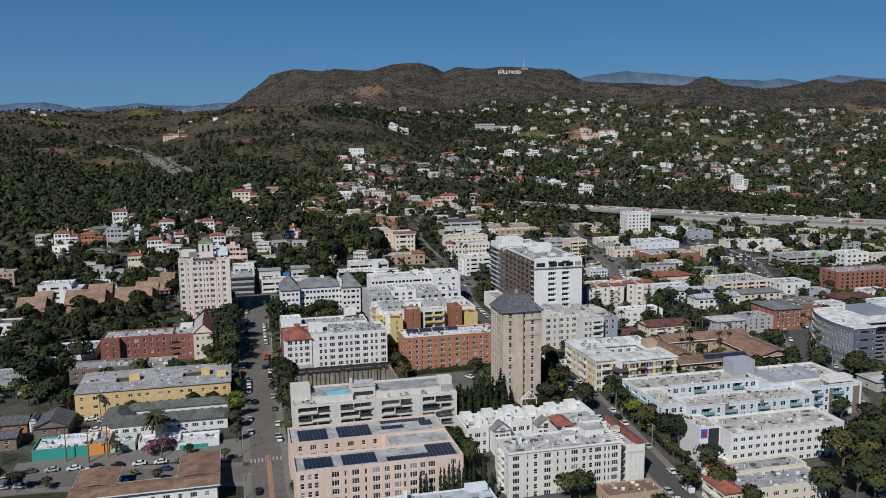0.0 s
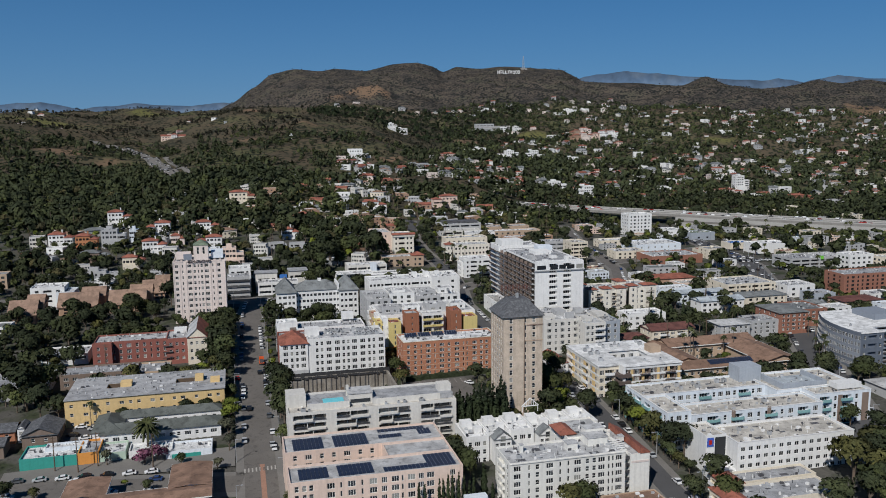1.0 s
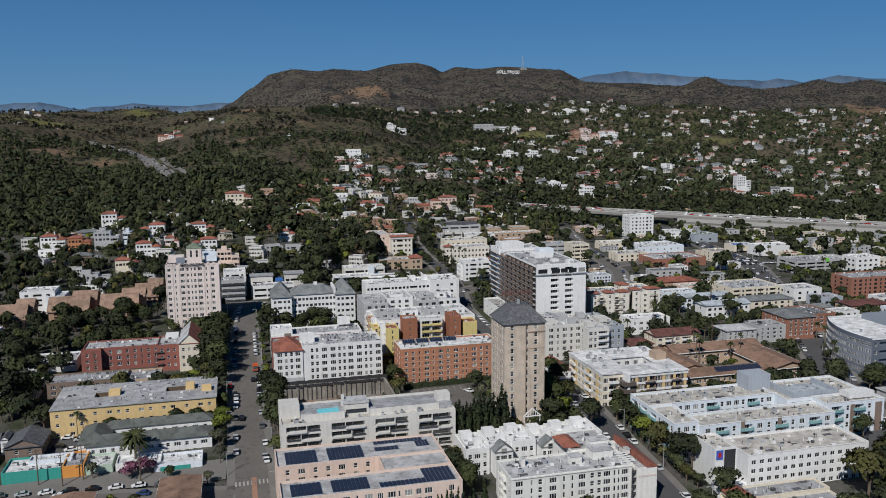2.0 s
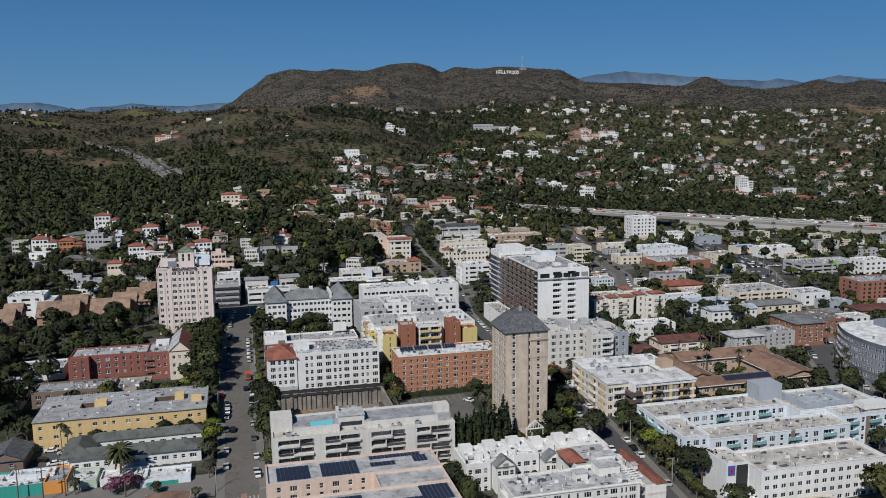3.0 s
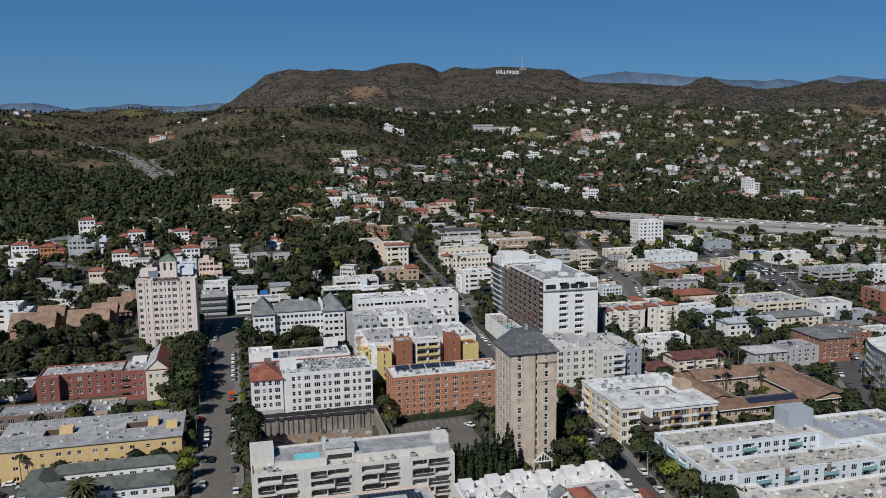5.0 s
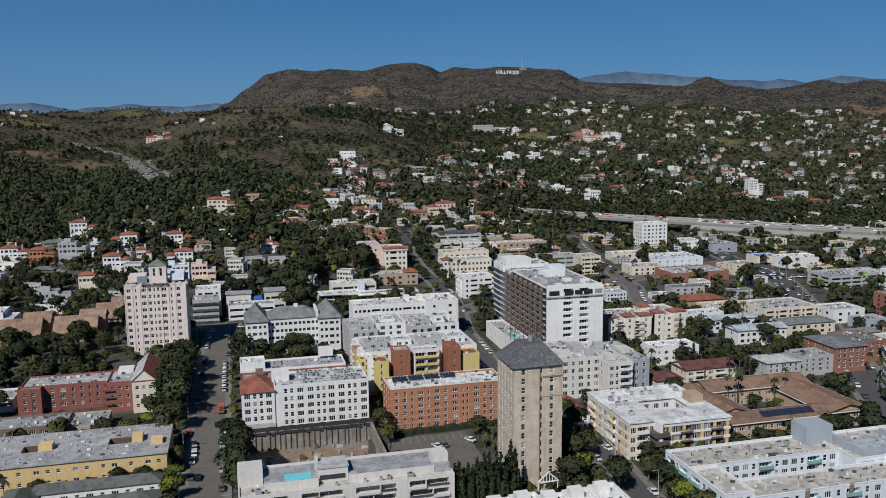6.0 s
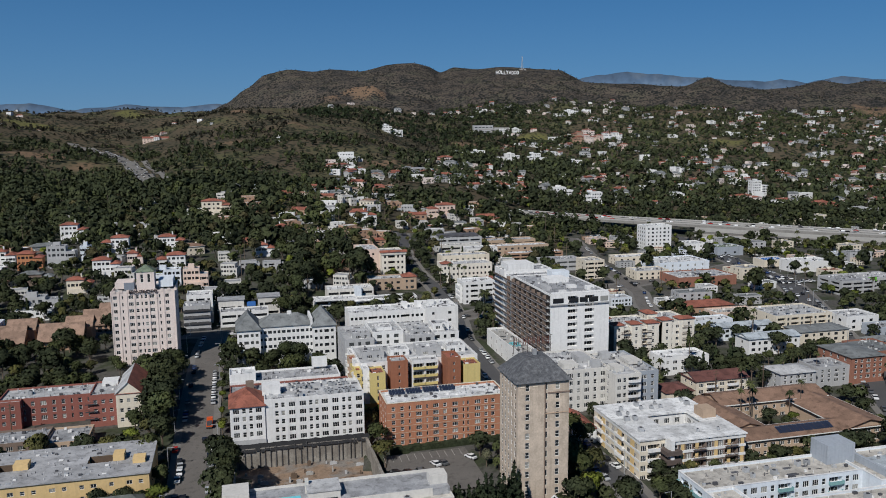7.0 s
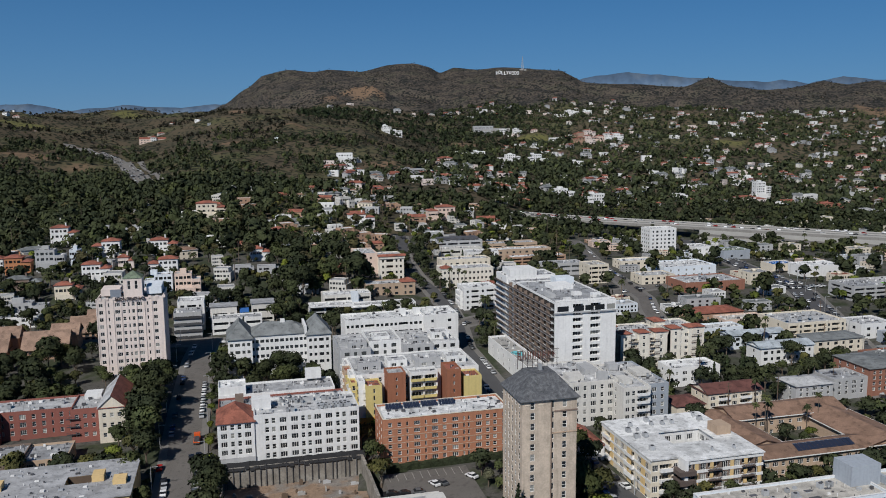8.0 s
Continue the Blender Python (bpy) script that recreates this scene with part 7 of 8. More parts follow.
# ---- freeway ----
DECK = [(60, 1190, 34), (200, 1075, 27), (300, 975, 24), (372, 905, 21.5), (472, 814, 20), (550, 730, 19.5), (614, 672, 19), (760, 545, 18), (900, 420, 17)]
strip("freeway_deck", DECK, 32, 0, "deck", 2.6, "pale concrete elevated freeway deck with traffic")
for off in (-15.7, 15.7, 0.0):
    pts = []
    for i, p in enumerate(DECK):
        q, o = DECK[min(i + 1, len(DECK) - 1)], DECK[max(i - 1, 0)]
        d = Vector((q[0] - o[0], q[1] - o[1])).normalized()
        pts.append((p[0] + d.y * off, p[1] - d.x * off, p[2]))
    strip("freeway_barrier", pts, 0.5, 1.1, "concrete", 1.1, "low pale concrete freeway barrier")
    if off > 0:
        strip("freeway_wall", [(p[0] + 0.3, p[1] - 0.3, p[2]) for p in pts[4:7]], 0.8, -2.5, "concrete", 9, "tall concrete retaining wall under the freeway")
        strip("freeway_ramp", [(p[0] - 8, p[1] - 11, p[2] - 5) for p in pts[4:]], 7, 0, "pave", 1.2, "pale concrete off-ramp below the freeway")
for k in range(26):
    t = Shape()
    i = min(7, k // 3)
    a, b = DECK[i], DECK[i + 1]
    f = (k % 3) / 3
    x, y, z = [a[j] * (1 - f) + b[j] * f for j in range(3)]
    for o in (-10, 10):
        t.tube(x + o * 0.7, y + o * 0.7, height(x, y) - 2, z - 2.6, 0.9, 0.9, 8)
    tagged(t.done("freeway_column", "concrete"), "round concrete columns carrying the freeway", "column", "freeway columns")
for off, flip, seed in ((-13, False, 1), (-10, False, 2), (-7, False, 3), (-4, False, 4), (4, True, 5), (7, True, 6), (10, True, 7), (13, True, 8)):
    rnd = random.Random(seed + 40)
    for k in range(34):
        far = rnd.uniform(0, 1)
        i = min(6, 1 + int(far * 6))
        f = far * 6 % 1
        a, b = Vector(DECK[i]), Vector(DECK[min(i + 1, 7)])
        p = a.lerp(b, f)
        u = (b - a).normalized()
        c = rnd.choice(("c_white", "c_silver", "c_black", "c_gray", "van", "c_red"))
        if rnd.random() < 0.55:
            FAR_CARS.append((DISTANT[c], pose(p.x + u.y * off, p.y - u.x * off, p.z + 0.02, 0, 0, math.degrees(math.atan2(u.y, u.x)) - 90 + (180 if flip else 0))))
PASS = [(30, 1105), (-59, 1100), (-100, 1290), (-130, 1445), (-178, 1570), (-213, 1657), (-255, 1730)]
strip("freeway_pass", PASS, 20, 1.6, "pave", 3.0, "pale freeway winding up the pass")
strip("freeway_pass_ramp", [(x + 24, y - 14) for x, y in PASS[1:4]], 7, 1.6, "pave", 3.0, "pale slip road beside the freeway")
rnd = random.Random(5)
for k in range(170):
    i = rnd.randrange(1, 5)
    f = rnd.random()
    a, b = Vector(PASS[i]), Vector(PASS[i + 1])
    p, u = a.lerp(b, f), (b - a).normalized()
    off = rnd.choice((-9, -6, -3, 3, 6, 9))
    x, y = p.x + u.y * off, p.y - u.x * off
    FAR_CARS.append((DISTANT[rnd.choice(("c_white", "c_silver", "c_black", "c_gray"))], pose(x, y, height(x, y) + 1.9, 0, 0, math.degrees(math.atan2(u.y, u.x)) - 90)))

joined("traffic", "distant cars on the freeway and far streets", "cars", FAR_CARS)

# ---- poles and lamps ----


def lamp_proto():
    r = thing("street_lamp", "slim grey street lamp with a curved arm", "street lamp", 0, 0, -60, "street lamps")
    s = Shape()
    s.tube(0, 0, 0, 8.6, 0.14, 0.09, 6)
    s.done("pole", "metal", r)
    s = Shape()
    s.box(-0.05, 0, 8.4, 0.05, 1.8, 8.5)
    s.box(-0.16, 1.5, 8.35, 0.16, 2.2, 8.5)
    s.done("lamp_arm", "metal", r)
    return r


def pole_proto():
    r = thing("utility_pole", "brown wooden utility pole with crossarms", "utility pole", 0, 0, -60, "utility poles")
    s = Shape()
    s.tube(0, 0, 0, 13, 0.22, 0.14, 6)
    s.done("pole", "wood", r)
    s = Shape()
    for z in (11.2, 12.3):
        s.box(-1.3, -0.08, z, 1.3, 0.08, z + 0.16)
    s.done("crossarm", "wood", r)
    return r


LAMP, POLE = lamp_proto(), pole_proto()
for k in range(9):
    copy_thing(LAMP, pose(-1.6, 262 + k * 34, height(-1.6, 262 + k * 34) + 0.4, 0, 0, -90))
    copy_thing(LAMP, pose(14.4, 278 + k * 34, height(14.4, 278 + k * 34) + 0.4, 0, 0, 90))
for k in range(6):
    copy_thing(LAMP, pose(144.5 - (k > 3) * 6, 232 + k * 30, height(148, 232 + k * 30) + 0.4, 0, 0, 90))
for k in range(16):
    x, y = 236 + k * 11.5, 262 + k * 23
    copy_thing(LAMP, pose(x, y, height(x, y) + 0.4, 0, 0, -120))
for x, y in ((-63, 306), (-55, 303), (-49, 306), (-90, 305), (-30, 300), (-118, 420), (-60, 410), (210, 372), (232, 372), (300, 430), (330, 470), (290, 560)):
    copy_thing(POLE, pose(x, y, height(x, y), 0, 0, 10))

# ---- plants ----


def cloud(n, lobes, leaf, seed, shell=0.62, stray=0.55):
    """Many small leaf clumps on the shells of a few lobes: an uneven crown with gaps."""
    g = np.random.RandomState(seed)
    c = np.array([l[:3] for l in lobes])
    r = np.array([l[3:6] for l in lobes])
    weight = r.prod(1) ** 0.66
    pick = g.choice(len(lobes), n, p=weight / weight.sum())
    d = g.normal(size=(n, 3))
    d /= np.linalg.norm(d, axis=1)[:, None]
    d[:, 2] = np.where(d[:, 2] < -0.45, -d[:, 2], d[:, 2])
    p = c[pick] + d * r[pick] * (shell + (1.05 - shell) * g.rand(n, 1))
    nrm = d + g.normal(size=(n, 3)) * stray
    nrm /= np.linalg.norm(nrm, axis=1)[:, None]
    a = np.cross(nrm, g.normal(size=(n, 3)))
    a /= np.linalg.norm(a, axis=1)[:, None]
    b = np.cross(nrm, a)
    s = leaf * (0.55 + 0.9 * g.rand(n, 1))
    v = np.stack([p - a * s - b * s * 0.7, p + a * s - b * s * 0.5, p + a * s * 0.8 + b * s * 0.7, p - a * s * 0.7 + b * s * 0.8], 1)
    middle = (c * weight[:, None]).sum(0) / weight.sum()
    out = p - middle
    out /= np.linalg.norm(out, axis=1)[:, None] + 1e-6
    soft = d * 0.75 + out * 0.55 + nrm * 0.35
    soft /= np.linalg.norm(soft, axis=1)[:, None]
    return v.reshape(-1, 3), np.repeat(soft, 4, 0)


def quads(name, v, mat, parent=None, soft=None):
    """Loose leaf quads as one mesh, shaded by the crown's rounded form where it is given."""
    n = len(v) // 4
    me = bpy.data.meshes.new(name)
    me.vertices.add(len(v))
    me.vertices.foreach_set("co", v.astype(np.float32).ravel())
    me.loops.add(4 * n)
    me.loops.foreach_set("vertex_index", np.arange(4 * n, dtype=np.int32))
    me.polygons.add(n)
    me.polygons.foreach_set("loop_start", np.arange(0, 4 * n, 4, dtype=np.int32))
    me.update(calc_edges=True)
    if soft is not None:
        me.normals_split_custom_set_from_vertices(soft.astype(np.float32))
    me.materials.append(M[mat])
    o = new(name, me)
    o.parent = parent
    return o


def broad_proto(seed, mat, high, wide, n=800, label="dense dark green broadleaf tree", leaf=0.8):
    rnd = random.Random(seed)
    r = thing("tree", label, "tree", 0, 0, -80, "broadleaf trees")
    s = Shape()
    fork = high * 0.38
    s.tube(0, 0, -1.5, fork, 0.34, 0.22, 7 if n > 300 else 4)
    lobes = []
    for k in range(7):
        a, q = rnd.uniform(0, 6.28), rnd.uniform(0.15, 0.62) * wide
        x, y, z = q * math.cos(a), q * math.sin(a), high * rnd.uniform(0.5, 0.82)
        if n > 300 or k < 3:
            s.tube(x * 0.1, y * 0.1, fork * 0.85, z, 0.16, 0.05, 5 if n > 300 else 3, lean=(x * 0.9, y * 0.9))
        e = wide * rnd.uniform(0.38, 0.6)
        lobes.append((x, y, z, e, e, e * rnd.uniform(0.6, 0.85)))
    lobes.append((0, 0, high * 0.78, wide * 0.55, wide * 0.55, high * 0.2))
    s.done("trunk", "bark", r)
    v, soft = cloud(n, lobes, (0.062 * wide + 0.15) * leaf, seed, 0.6 if n > 400 else 0.74, 0.45 if n > 400 else 0.32)
    quads("crown", v, mat, r, soft)
    return r


def cypress_proto(seed, high, wide, mat="leaf_cypress"):
    r = thing("cypress", "narrow dark green cypress tree", "tree", 0, 0, -80, "cypress trees")
    s = Shape()
    s.tube(0, 0, -1, high * 0.3, 0.2, 0.14, 6)
    s.done("trunk", "bark", r)
    g = np.random.RandomState(seed)
    lobes = []
    for t in np.linspace(0, 1, 26):
        e = wide * (0.62 + min(t * 2.2, 0.38)) * (1.02 - t) ** 0.55 * (0.93 + 0.14 * g.rand())
        lobes.append((0.07 * g.randn(), 0.07 * g.randn(), high * (0.05 + 0.93 * t), e, e, high * 0.055))
    v, soft = cloud(430, lobes, 0.34, seed, 0.8, 0.3)
    quads("crown", v, mat, r, soft)
    return r


def palm_proto(seed, high, spread, fronds, label, droop=1.0):
    """A palm: slim stem and a head of arched fronds."""
    rnd = random.Random(seed)
    r = thing("palm_tree", label, "palm", 0, 0, -80, "palms")
    s = Shape()
    s.tube(0, 0, -1, high, 0.34 if high < 12 else 0.26, 0.24 if high < 12 else 0.17, 7, lean=(rnd.uniform(-0.5, 0.5), rnd.uniform(-0.5, 0.5)))
    s.done("trunk", "bark", r)
    v = []
    for k in range(fronds):
        a = 2 * math.pi * k / fronds + rnd.uniform(-0.2, 0.2)
        up = rnd.uniform(-0.5, 1.1)
        d = Vector((math.cos(a), math.sin(a), 0))
        side = Vector((-d.y, d.x, 0))
        prev = None
        for j in range(4):
            t = j / 3
            c = d * spread * t * math.cos(up * 0.7) + Vector((0, 0, high + spread * (math.sin(up) * t - droop * 0.75 * t * t)))
            w = spread * ((0.17 if spread < 4 else 0.085) * math.sin(math.pi * (0.15 + 0.8 * t)) + 0.02)
            now = (c + side * w - Vector((0, 0, w * 0.45)), c + Vector((0, 0, 0)), c - side * w - Vector((0, 0, w * 0.45)))
            if prev:
                v += [prev[0], prev[1], now[1], now[0], prev[1], prev[2], now[2], now[1]]
            prev = now
    quads("crown", np.array([tuple(p) for p in v]), "leaf_palm", r)
    skirt = Shape()
    skirt.tube(0, 0, high - (2.0 if high > 12 else 0.9), high - 0.1, 0.35, 0.75, 8)
    skirt.done("dead_frond_skirt", "leaf_dry", r)
    return r


BROAD = [broad_proto(1, "leaf_dark", 11, 5.2), broad_proto(2, "leaf_mid", 9, 4.4), broad_proto(3, "leaf_olive", 8, 4.0, label="olive-green broadleaf tree with rounded crown"), broad_proto(4, "leaf_dark", 14, 6.0, 1150),
         broad_proto(5, "leaf_mid", 12, 5.6, 1050), broad_proto(6, "leaf_bright", 7, 3.4, 700, label="bright green young broadleaf tree"), broad_proto(7, "leaf_gray", 9, 4.2, 640, label="sparse grey-green tree with thin crown")]
LIGHT = [broad_proto(31, "leaf_dark", 11, 5.2, 72, leaf=2.8), broad_proto(32, "leaf_mid", 9, 4.4, 66, leaf=2.8), broad_proto(33, "leaf_olive", 8, 4.0, 66, leaf=2.8), broad_proto(34, "leaf_dark", 14, 6.0, 84, leaf=2.8),
         broad_proto(35, "leaf_mid", 12, 5.6, 76, leaf=2.8), broad_proto(36, "leaf_dark", 9, 4.6, 68, leaf=2.8), broad_proto(37, "leaf_bright", 7, 3.4, 60, leaf=2.8)]
MIDDLE = [broad_proto(41, "leaf_dark", 11, 5.2, 300, leaf=1.35), broad_proto(42, "leaf_mid", 9, 4.4, 270, leaf=1.35), broad_proto(43, "leaf_dark", 14, 6.0, 330, leaf=1.35), broad_proto(44, "leaf_olive", 8, 4.0, 250, leaf=1.35), broad_proto(45, "leaf_dark", 9, 4.6, 270, leaf=1.35)]
LIGHT_DRY = broad_proto(38, "leaf_dry", 15, 6.0, 120, leaf=2.4)
PINK = broad_proto(9, "leaf_pink", 7, 4.2, 520, "pink flowering trumpet tree beside the shops")
CYP = [cypress_proto(11, 10, 1.0), cypress_proto(12, 13, 1.15)]
PALM = [palm_proto(21, 16, 2.6, 26, "tall slim fan palm", 0.9), palm_proto(22, 21, 2.7, 26, "very tall slim fan palm", 0.9)]
DATE = palm_proto(23, 9, 4.6, 84, "stout date palm with a wide feathery crown", 0.75)


def plant(proto, x, y, size=1.0, sink=0.0, turn=None, rnd=random):
    copy_thing(proto, pose(x, y, height(x, y) - sink, 0, 0, rnd.uniform(0, 360) if turn is None else turn) @ Matrix.Diagonal((size, size, size * rnd.uniform(0.9, 1.12), 1)))


# trees that stand out
rt = random.Random(3)
for x, y, k, s in ((-7, 398, 4, 1.1), (-6, 410, 0, 1.15), (-8, 420, 3, 1.0), (-6, 432, 3, 0.95), (-9, 445, 0, 1.1), (-14, 452, 1, 1.2), (-4, 456, 4, 1.0), (-5, 385, 0, 0.95), (-8, 372, 1, 0.9), (-3, 352, 1, 0.7), (-3, 340, 5, 0.9), (-3, 328, 5, 1.0), (-4, 317, 6, 0.8),
                   (-4, 306, 6, 0.6), (16, 352, 0, 1.05), (16.5, 342, 3, 0.85), (16, 331, 0, 1.0), (17, 322, 1, 1.0), (16, 308, 1, 0.7), (15.8, 376, 5, 0.7), (15.8, 392, 5, 0.6)):
    plant(BROAD[k], x, y, s * 1.3, rnd=rt)
for x, y, k, s in ((-85, 366, 0, 1.6), (-78, 372, 4, 1.2), (-88, 380, 1, 1.0), (-45, 384, 2, 1.0), (120, 327, 3, 0.9), (124, 318, 4, 1.0), (128, 330, 0, 1.0), (132, 322, 2, 1.0), (118, 300, 0, 0.95), (112, 298, 1, 0.9),
                   (126, 306, 5, 1.2), (133, 296, 3, 0.8), (137, 340, 0, 0.8), (138, 352, 1, 0.9), (70, 352, 2, 0.9), (69, 362, 1, 0.9), (68, 382, 2, 0.9), (44, 462, 4, 0.95), (50, 461, 0, 0.95), (38, 462, 1, 0.8)):
    plant(BROAD[k], x, y, s * 1.25, rnd=rt)
for x, y, k, s in ((147.5, 270, 2, 1.2), (147, 282, 5, 1.3), (148, 292, 0, 0.9), (150, 261, 0, 0.95), (153, 258, 3, 0.8), (146, 301, 1, 0.8), (152, 306, 6, 0.6), (212, 236, 2, 1.5), (218, 230, 4, 1.2), (208, 228, 0, 1.1), (222, 226, 2, 1.3),
                   (194, 208, 1, 1.0), (200, 212, 0, 1.0), (152, 236, 0, 0.9), (148, 224, 1, 1.0), (139, 228, 0, 0.8), (100, 233, 2, 1.0), (104, 234, 1, 0.9), (107, 237, 0, 0.5), (100, 272, 1, 0.5), (75, 262, 4, 0.8), (72, 272, 0, 0.8), (74, 280, 2, 0.9)):
    plant(BROAD[k], x, y, s * 1.25, rnd=rt)
for k in range(12):
    plant(BROAD[rt.choice((0, 0, 1, 3, 4, 2, 5))], -5.5 + rt.uniform(-4.5, 1.0), 394 + k * 6.6 + rt.uniform(-2, 2), rt.uniform(0.8, 1.15), rnd=rt)
for k in range(7):
    plant(BROAD[rt.choice((2, 6, 5, 1))], -3.4 + rt.uniform(-0.6, 0.4), 322 + k * 9 + rt.uniform(-2, 2), rt.uniform(0.35, 0.55), rnd=rt)
for k in range(10):
    plant(BROAD[rt.choice((2, 6, 0, 2))], -44 + k * 3.9 + rt.uniform(-1, 1), 341.2, rt.uniform(0.5, 0.8), rnd=rt)
for k in range(11):
    plant(BROAD[rt.choice((0, 1, 3, 4))], -58 + k * 5 + rt.uniform(-2, 2), 455 + rt.uniform(-6, 26), rt.uniform(0.55, 0.8), rnd=rt)
for k in range(9):
    plant(BROAD[rt.choice((0, 1, 5, 2))], 15.4 + rt.uniform(-0.4, 0.6), 398 + k * 13 + rt.uniform(-3, 3), rt.uniform(0.45, 0.7), rnd=rt)
for k in range(10):
    plant(BROAD[rt.choice((0, 1, 4, 2))], 147.6 + rt.uniform(-0.5, 0.6), 246 + k * 5.4, rt.uniform(0.45, 0.85), rnd=rt)
for x, y, k, s in ((-75, 287, 0, 0.6), (-66, 286, 2, 0.5), (-82, 290, 3, 0.5), (-38, 288, 5, 0.35), (-30, 282, 0, 0.4), (-16, 290, 2, 0.4), (-8, 292, 6, 0.5), (-90, 300, 1, 0.5), (-46, 306, 6, 0.6), (-98, 312, 0, 0.7)):
    plant(BROAD[k], x, y, s * 1.2, rnd=rt)
for x, y in ((-33, 303), (-29, 305)):
    plant(PINK, x, y, 0.95, rnd=rt)
plant(DATE, -33, 314, 1.15, rnd=rt), plant(DATE, 98.5, 304, 0.8, rnd=rt), plant(DATE, 29, 462, 0.75, rnd=rt), plant(DATE, 47, 466, 0.7, rnd=rt), plant(DATE, -12, 418, 0.9, rnd=rt), plant(DATE, 15, 258, 0.6, rnd=rt)
for x, y in ((-56.3, 341.5), (207, 345), (211, 349), (226, 347), (233, 350), (205, 348), (216, 402), (252, 380), (258, 384), (264, 380), (246, 378), (250, 384), (240, 442), (268, 432), (270, 434), (196, 392), (222, 372), (288, 366), (150, 590), (156, 588), (162, 589), (166, 590), (104, 532), (98, 533), (108, 532), (92, 531)):
    plant(PALM[rt.randrange(2)], x, y, rt.uniform(0.6, 0.85), rnd=rt)
for k in range(54):
    plant(CYP[k % 2], 80.0 + (k % 18) * 1.12 + rt.uniform(-0.3, 0.3), 292.5 + (k // 18) * 4 + k % 3 * 0.8, rt.uniform(1.05, 1.35), rnd=rt)
for x in (52.7, 54.6, 59.2, 60.4, 62, 63.4, 65.4, 67.1, 68.8, 70.2):
    copy_thing(CYP[1], pose(x, 241.4, -5, 0, 0, x * 40) @ Matrix.Diagonal((0.72, 0.72, rt.uniform(1.0, 1.25), 1)))
for x, y in ((224, 404), (229, 402), (235, 400), (240, 404), (30, 540), (52, 548), (76, 240), (75, 246), (231, 428), (-18, 600), (-92, 588), (30, 600), (-4, 625)):
    plant(CYP[rt.randrange(2)], x, y, rt.uniform(0.8, 1.3), rnd=rt)
for k in range(12):
    x, y = 255 + k * 2.6 + rt.uniform(-1, 1), 296 + k * 4.6
    plant(PALM[k % 2] if k % 3 else BROAD[rt.choice((0, 1, 4))], x - 7, y, rt.uniform(0.5, 0.75), rnd=rt)
for x, y, k, s in ((196, 312, 0, 0.7), (204, 313, 2, 0.6), (213, 312, 1, 0.7), (222, 314, 4, 0.6), (232, 314, 0, 0.7), (241, 312, 3, 0.7), (212, 340, 0, 0.6), (218, 338, 1, 0.5), (224, 342, 5, 0.6), (254, 340, 0, 0.7), (252, 330, 1, 0.6),
                   (236, 377, 0, 0.6), (246, 380, 4, 0.6), (262, 390, 0, 0.7), (268, 398, 3, 0.6), (258, 404, 1, 0.6), (280, 404, 0, 0.7), (290, 410, 4, 0.6), (190, 362, 0, 0.7), (196, 366, 1, 0.6), (243, 408, 0, 0.6), (233, 392, 3, 0.6)):
    plant(BROAD[k], x, y, s * 1.25, rnd=rt)

for x, y, k, s in ((197, 226, 2, 1.7), (204, 221, 2, 1.5), (178, 210, 0, 1.1), (196, 214, 1, 1.3), (190, 211, 0, 1.0), (213, 232, 4, 1.1), (219, 240, 0, 0.9), (228, 250, 3, 0.8), (226, 262, 1, 0.9), (236, 246, 0, 1.0), (246, 300, 0, 1.0), (252, 308, 3, 0.9), (262, 300, 4, 0.9), (270, 306, 0, 0.9), (244, 288, 1, 0.8), (266, 280, 0, 0.9)):
    plant(BROAD[k], x, y, s * 1.15, rnd=rt)

grove = []


def in_grove(protos, x, y, size):
    """A tree of the joined groves."""
    k = size * rt.uniform(0.9, 1.1)
    grove.append((rt.choice(protos), pose(x, y, height(x, y) - 0.3, 0, 0, rt.uniform(0, 360)) @ Matrix.Diagonal((k, k, k, 1))))


for x, y, w in VILLAS:
    if y < 900:
        for q in (-0.55, -0.2, 0.3, 0.6):
            if rt.random() < 0.8:
                in_grove(MIDDLE if rt.random() < 0.8 else CYP, x + q * w + rt.uniform(-1.5, 1.5), y - rt.uniform(2.5, 6), rt.uniform(0.4, 0.75))
for x, y, k, s in ((97, 613, 3, 1.1), (104, 618, 0, 1.0), (110, 614, 4, 0.9), (139, 612, 1, 0.8), (138, 640, 0, 0.9), (139, 655, 3, 0.8), (106, 588, 0, 0.6), (116, 587, 1, 0.6), (62, 556, 0, 0.9), (56, 552, 3, 0.9), (48, 556, 4, 0.9), (66, 592, 3, 1.2), (72, 598, 0, 1.2), (60, 586, 4, 1.1), (100, 552, 1, 0.7), (112, 550, 0, 0.8), (120, 550, 0, 0.8), (84, 553, 2, 0.6), (178, 545, 0, 0.6), (184, 548, 1, 0.6)):
    plant(BROAD[k], x, y, s * 1.15, rnd=rt)

# ---- landmarks on the hills ----


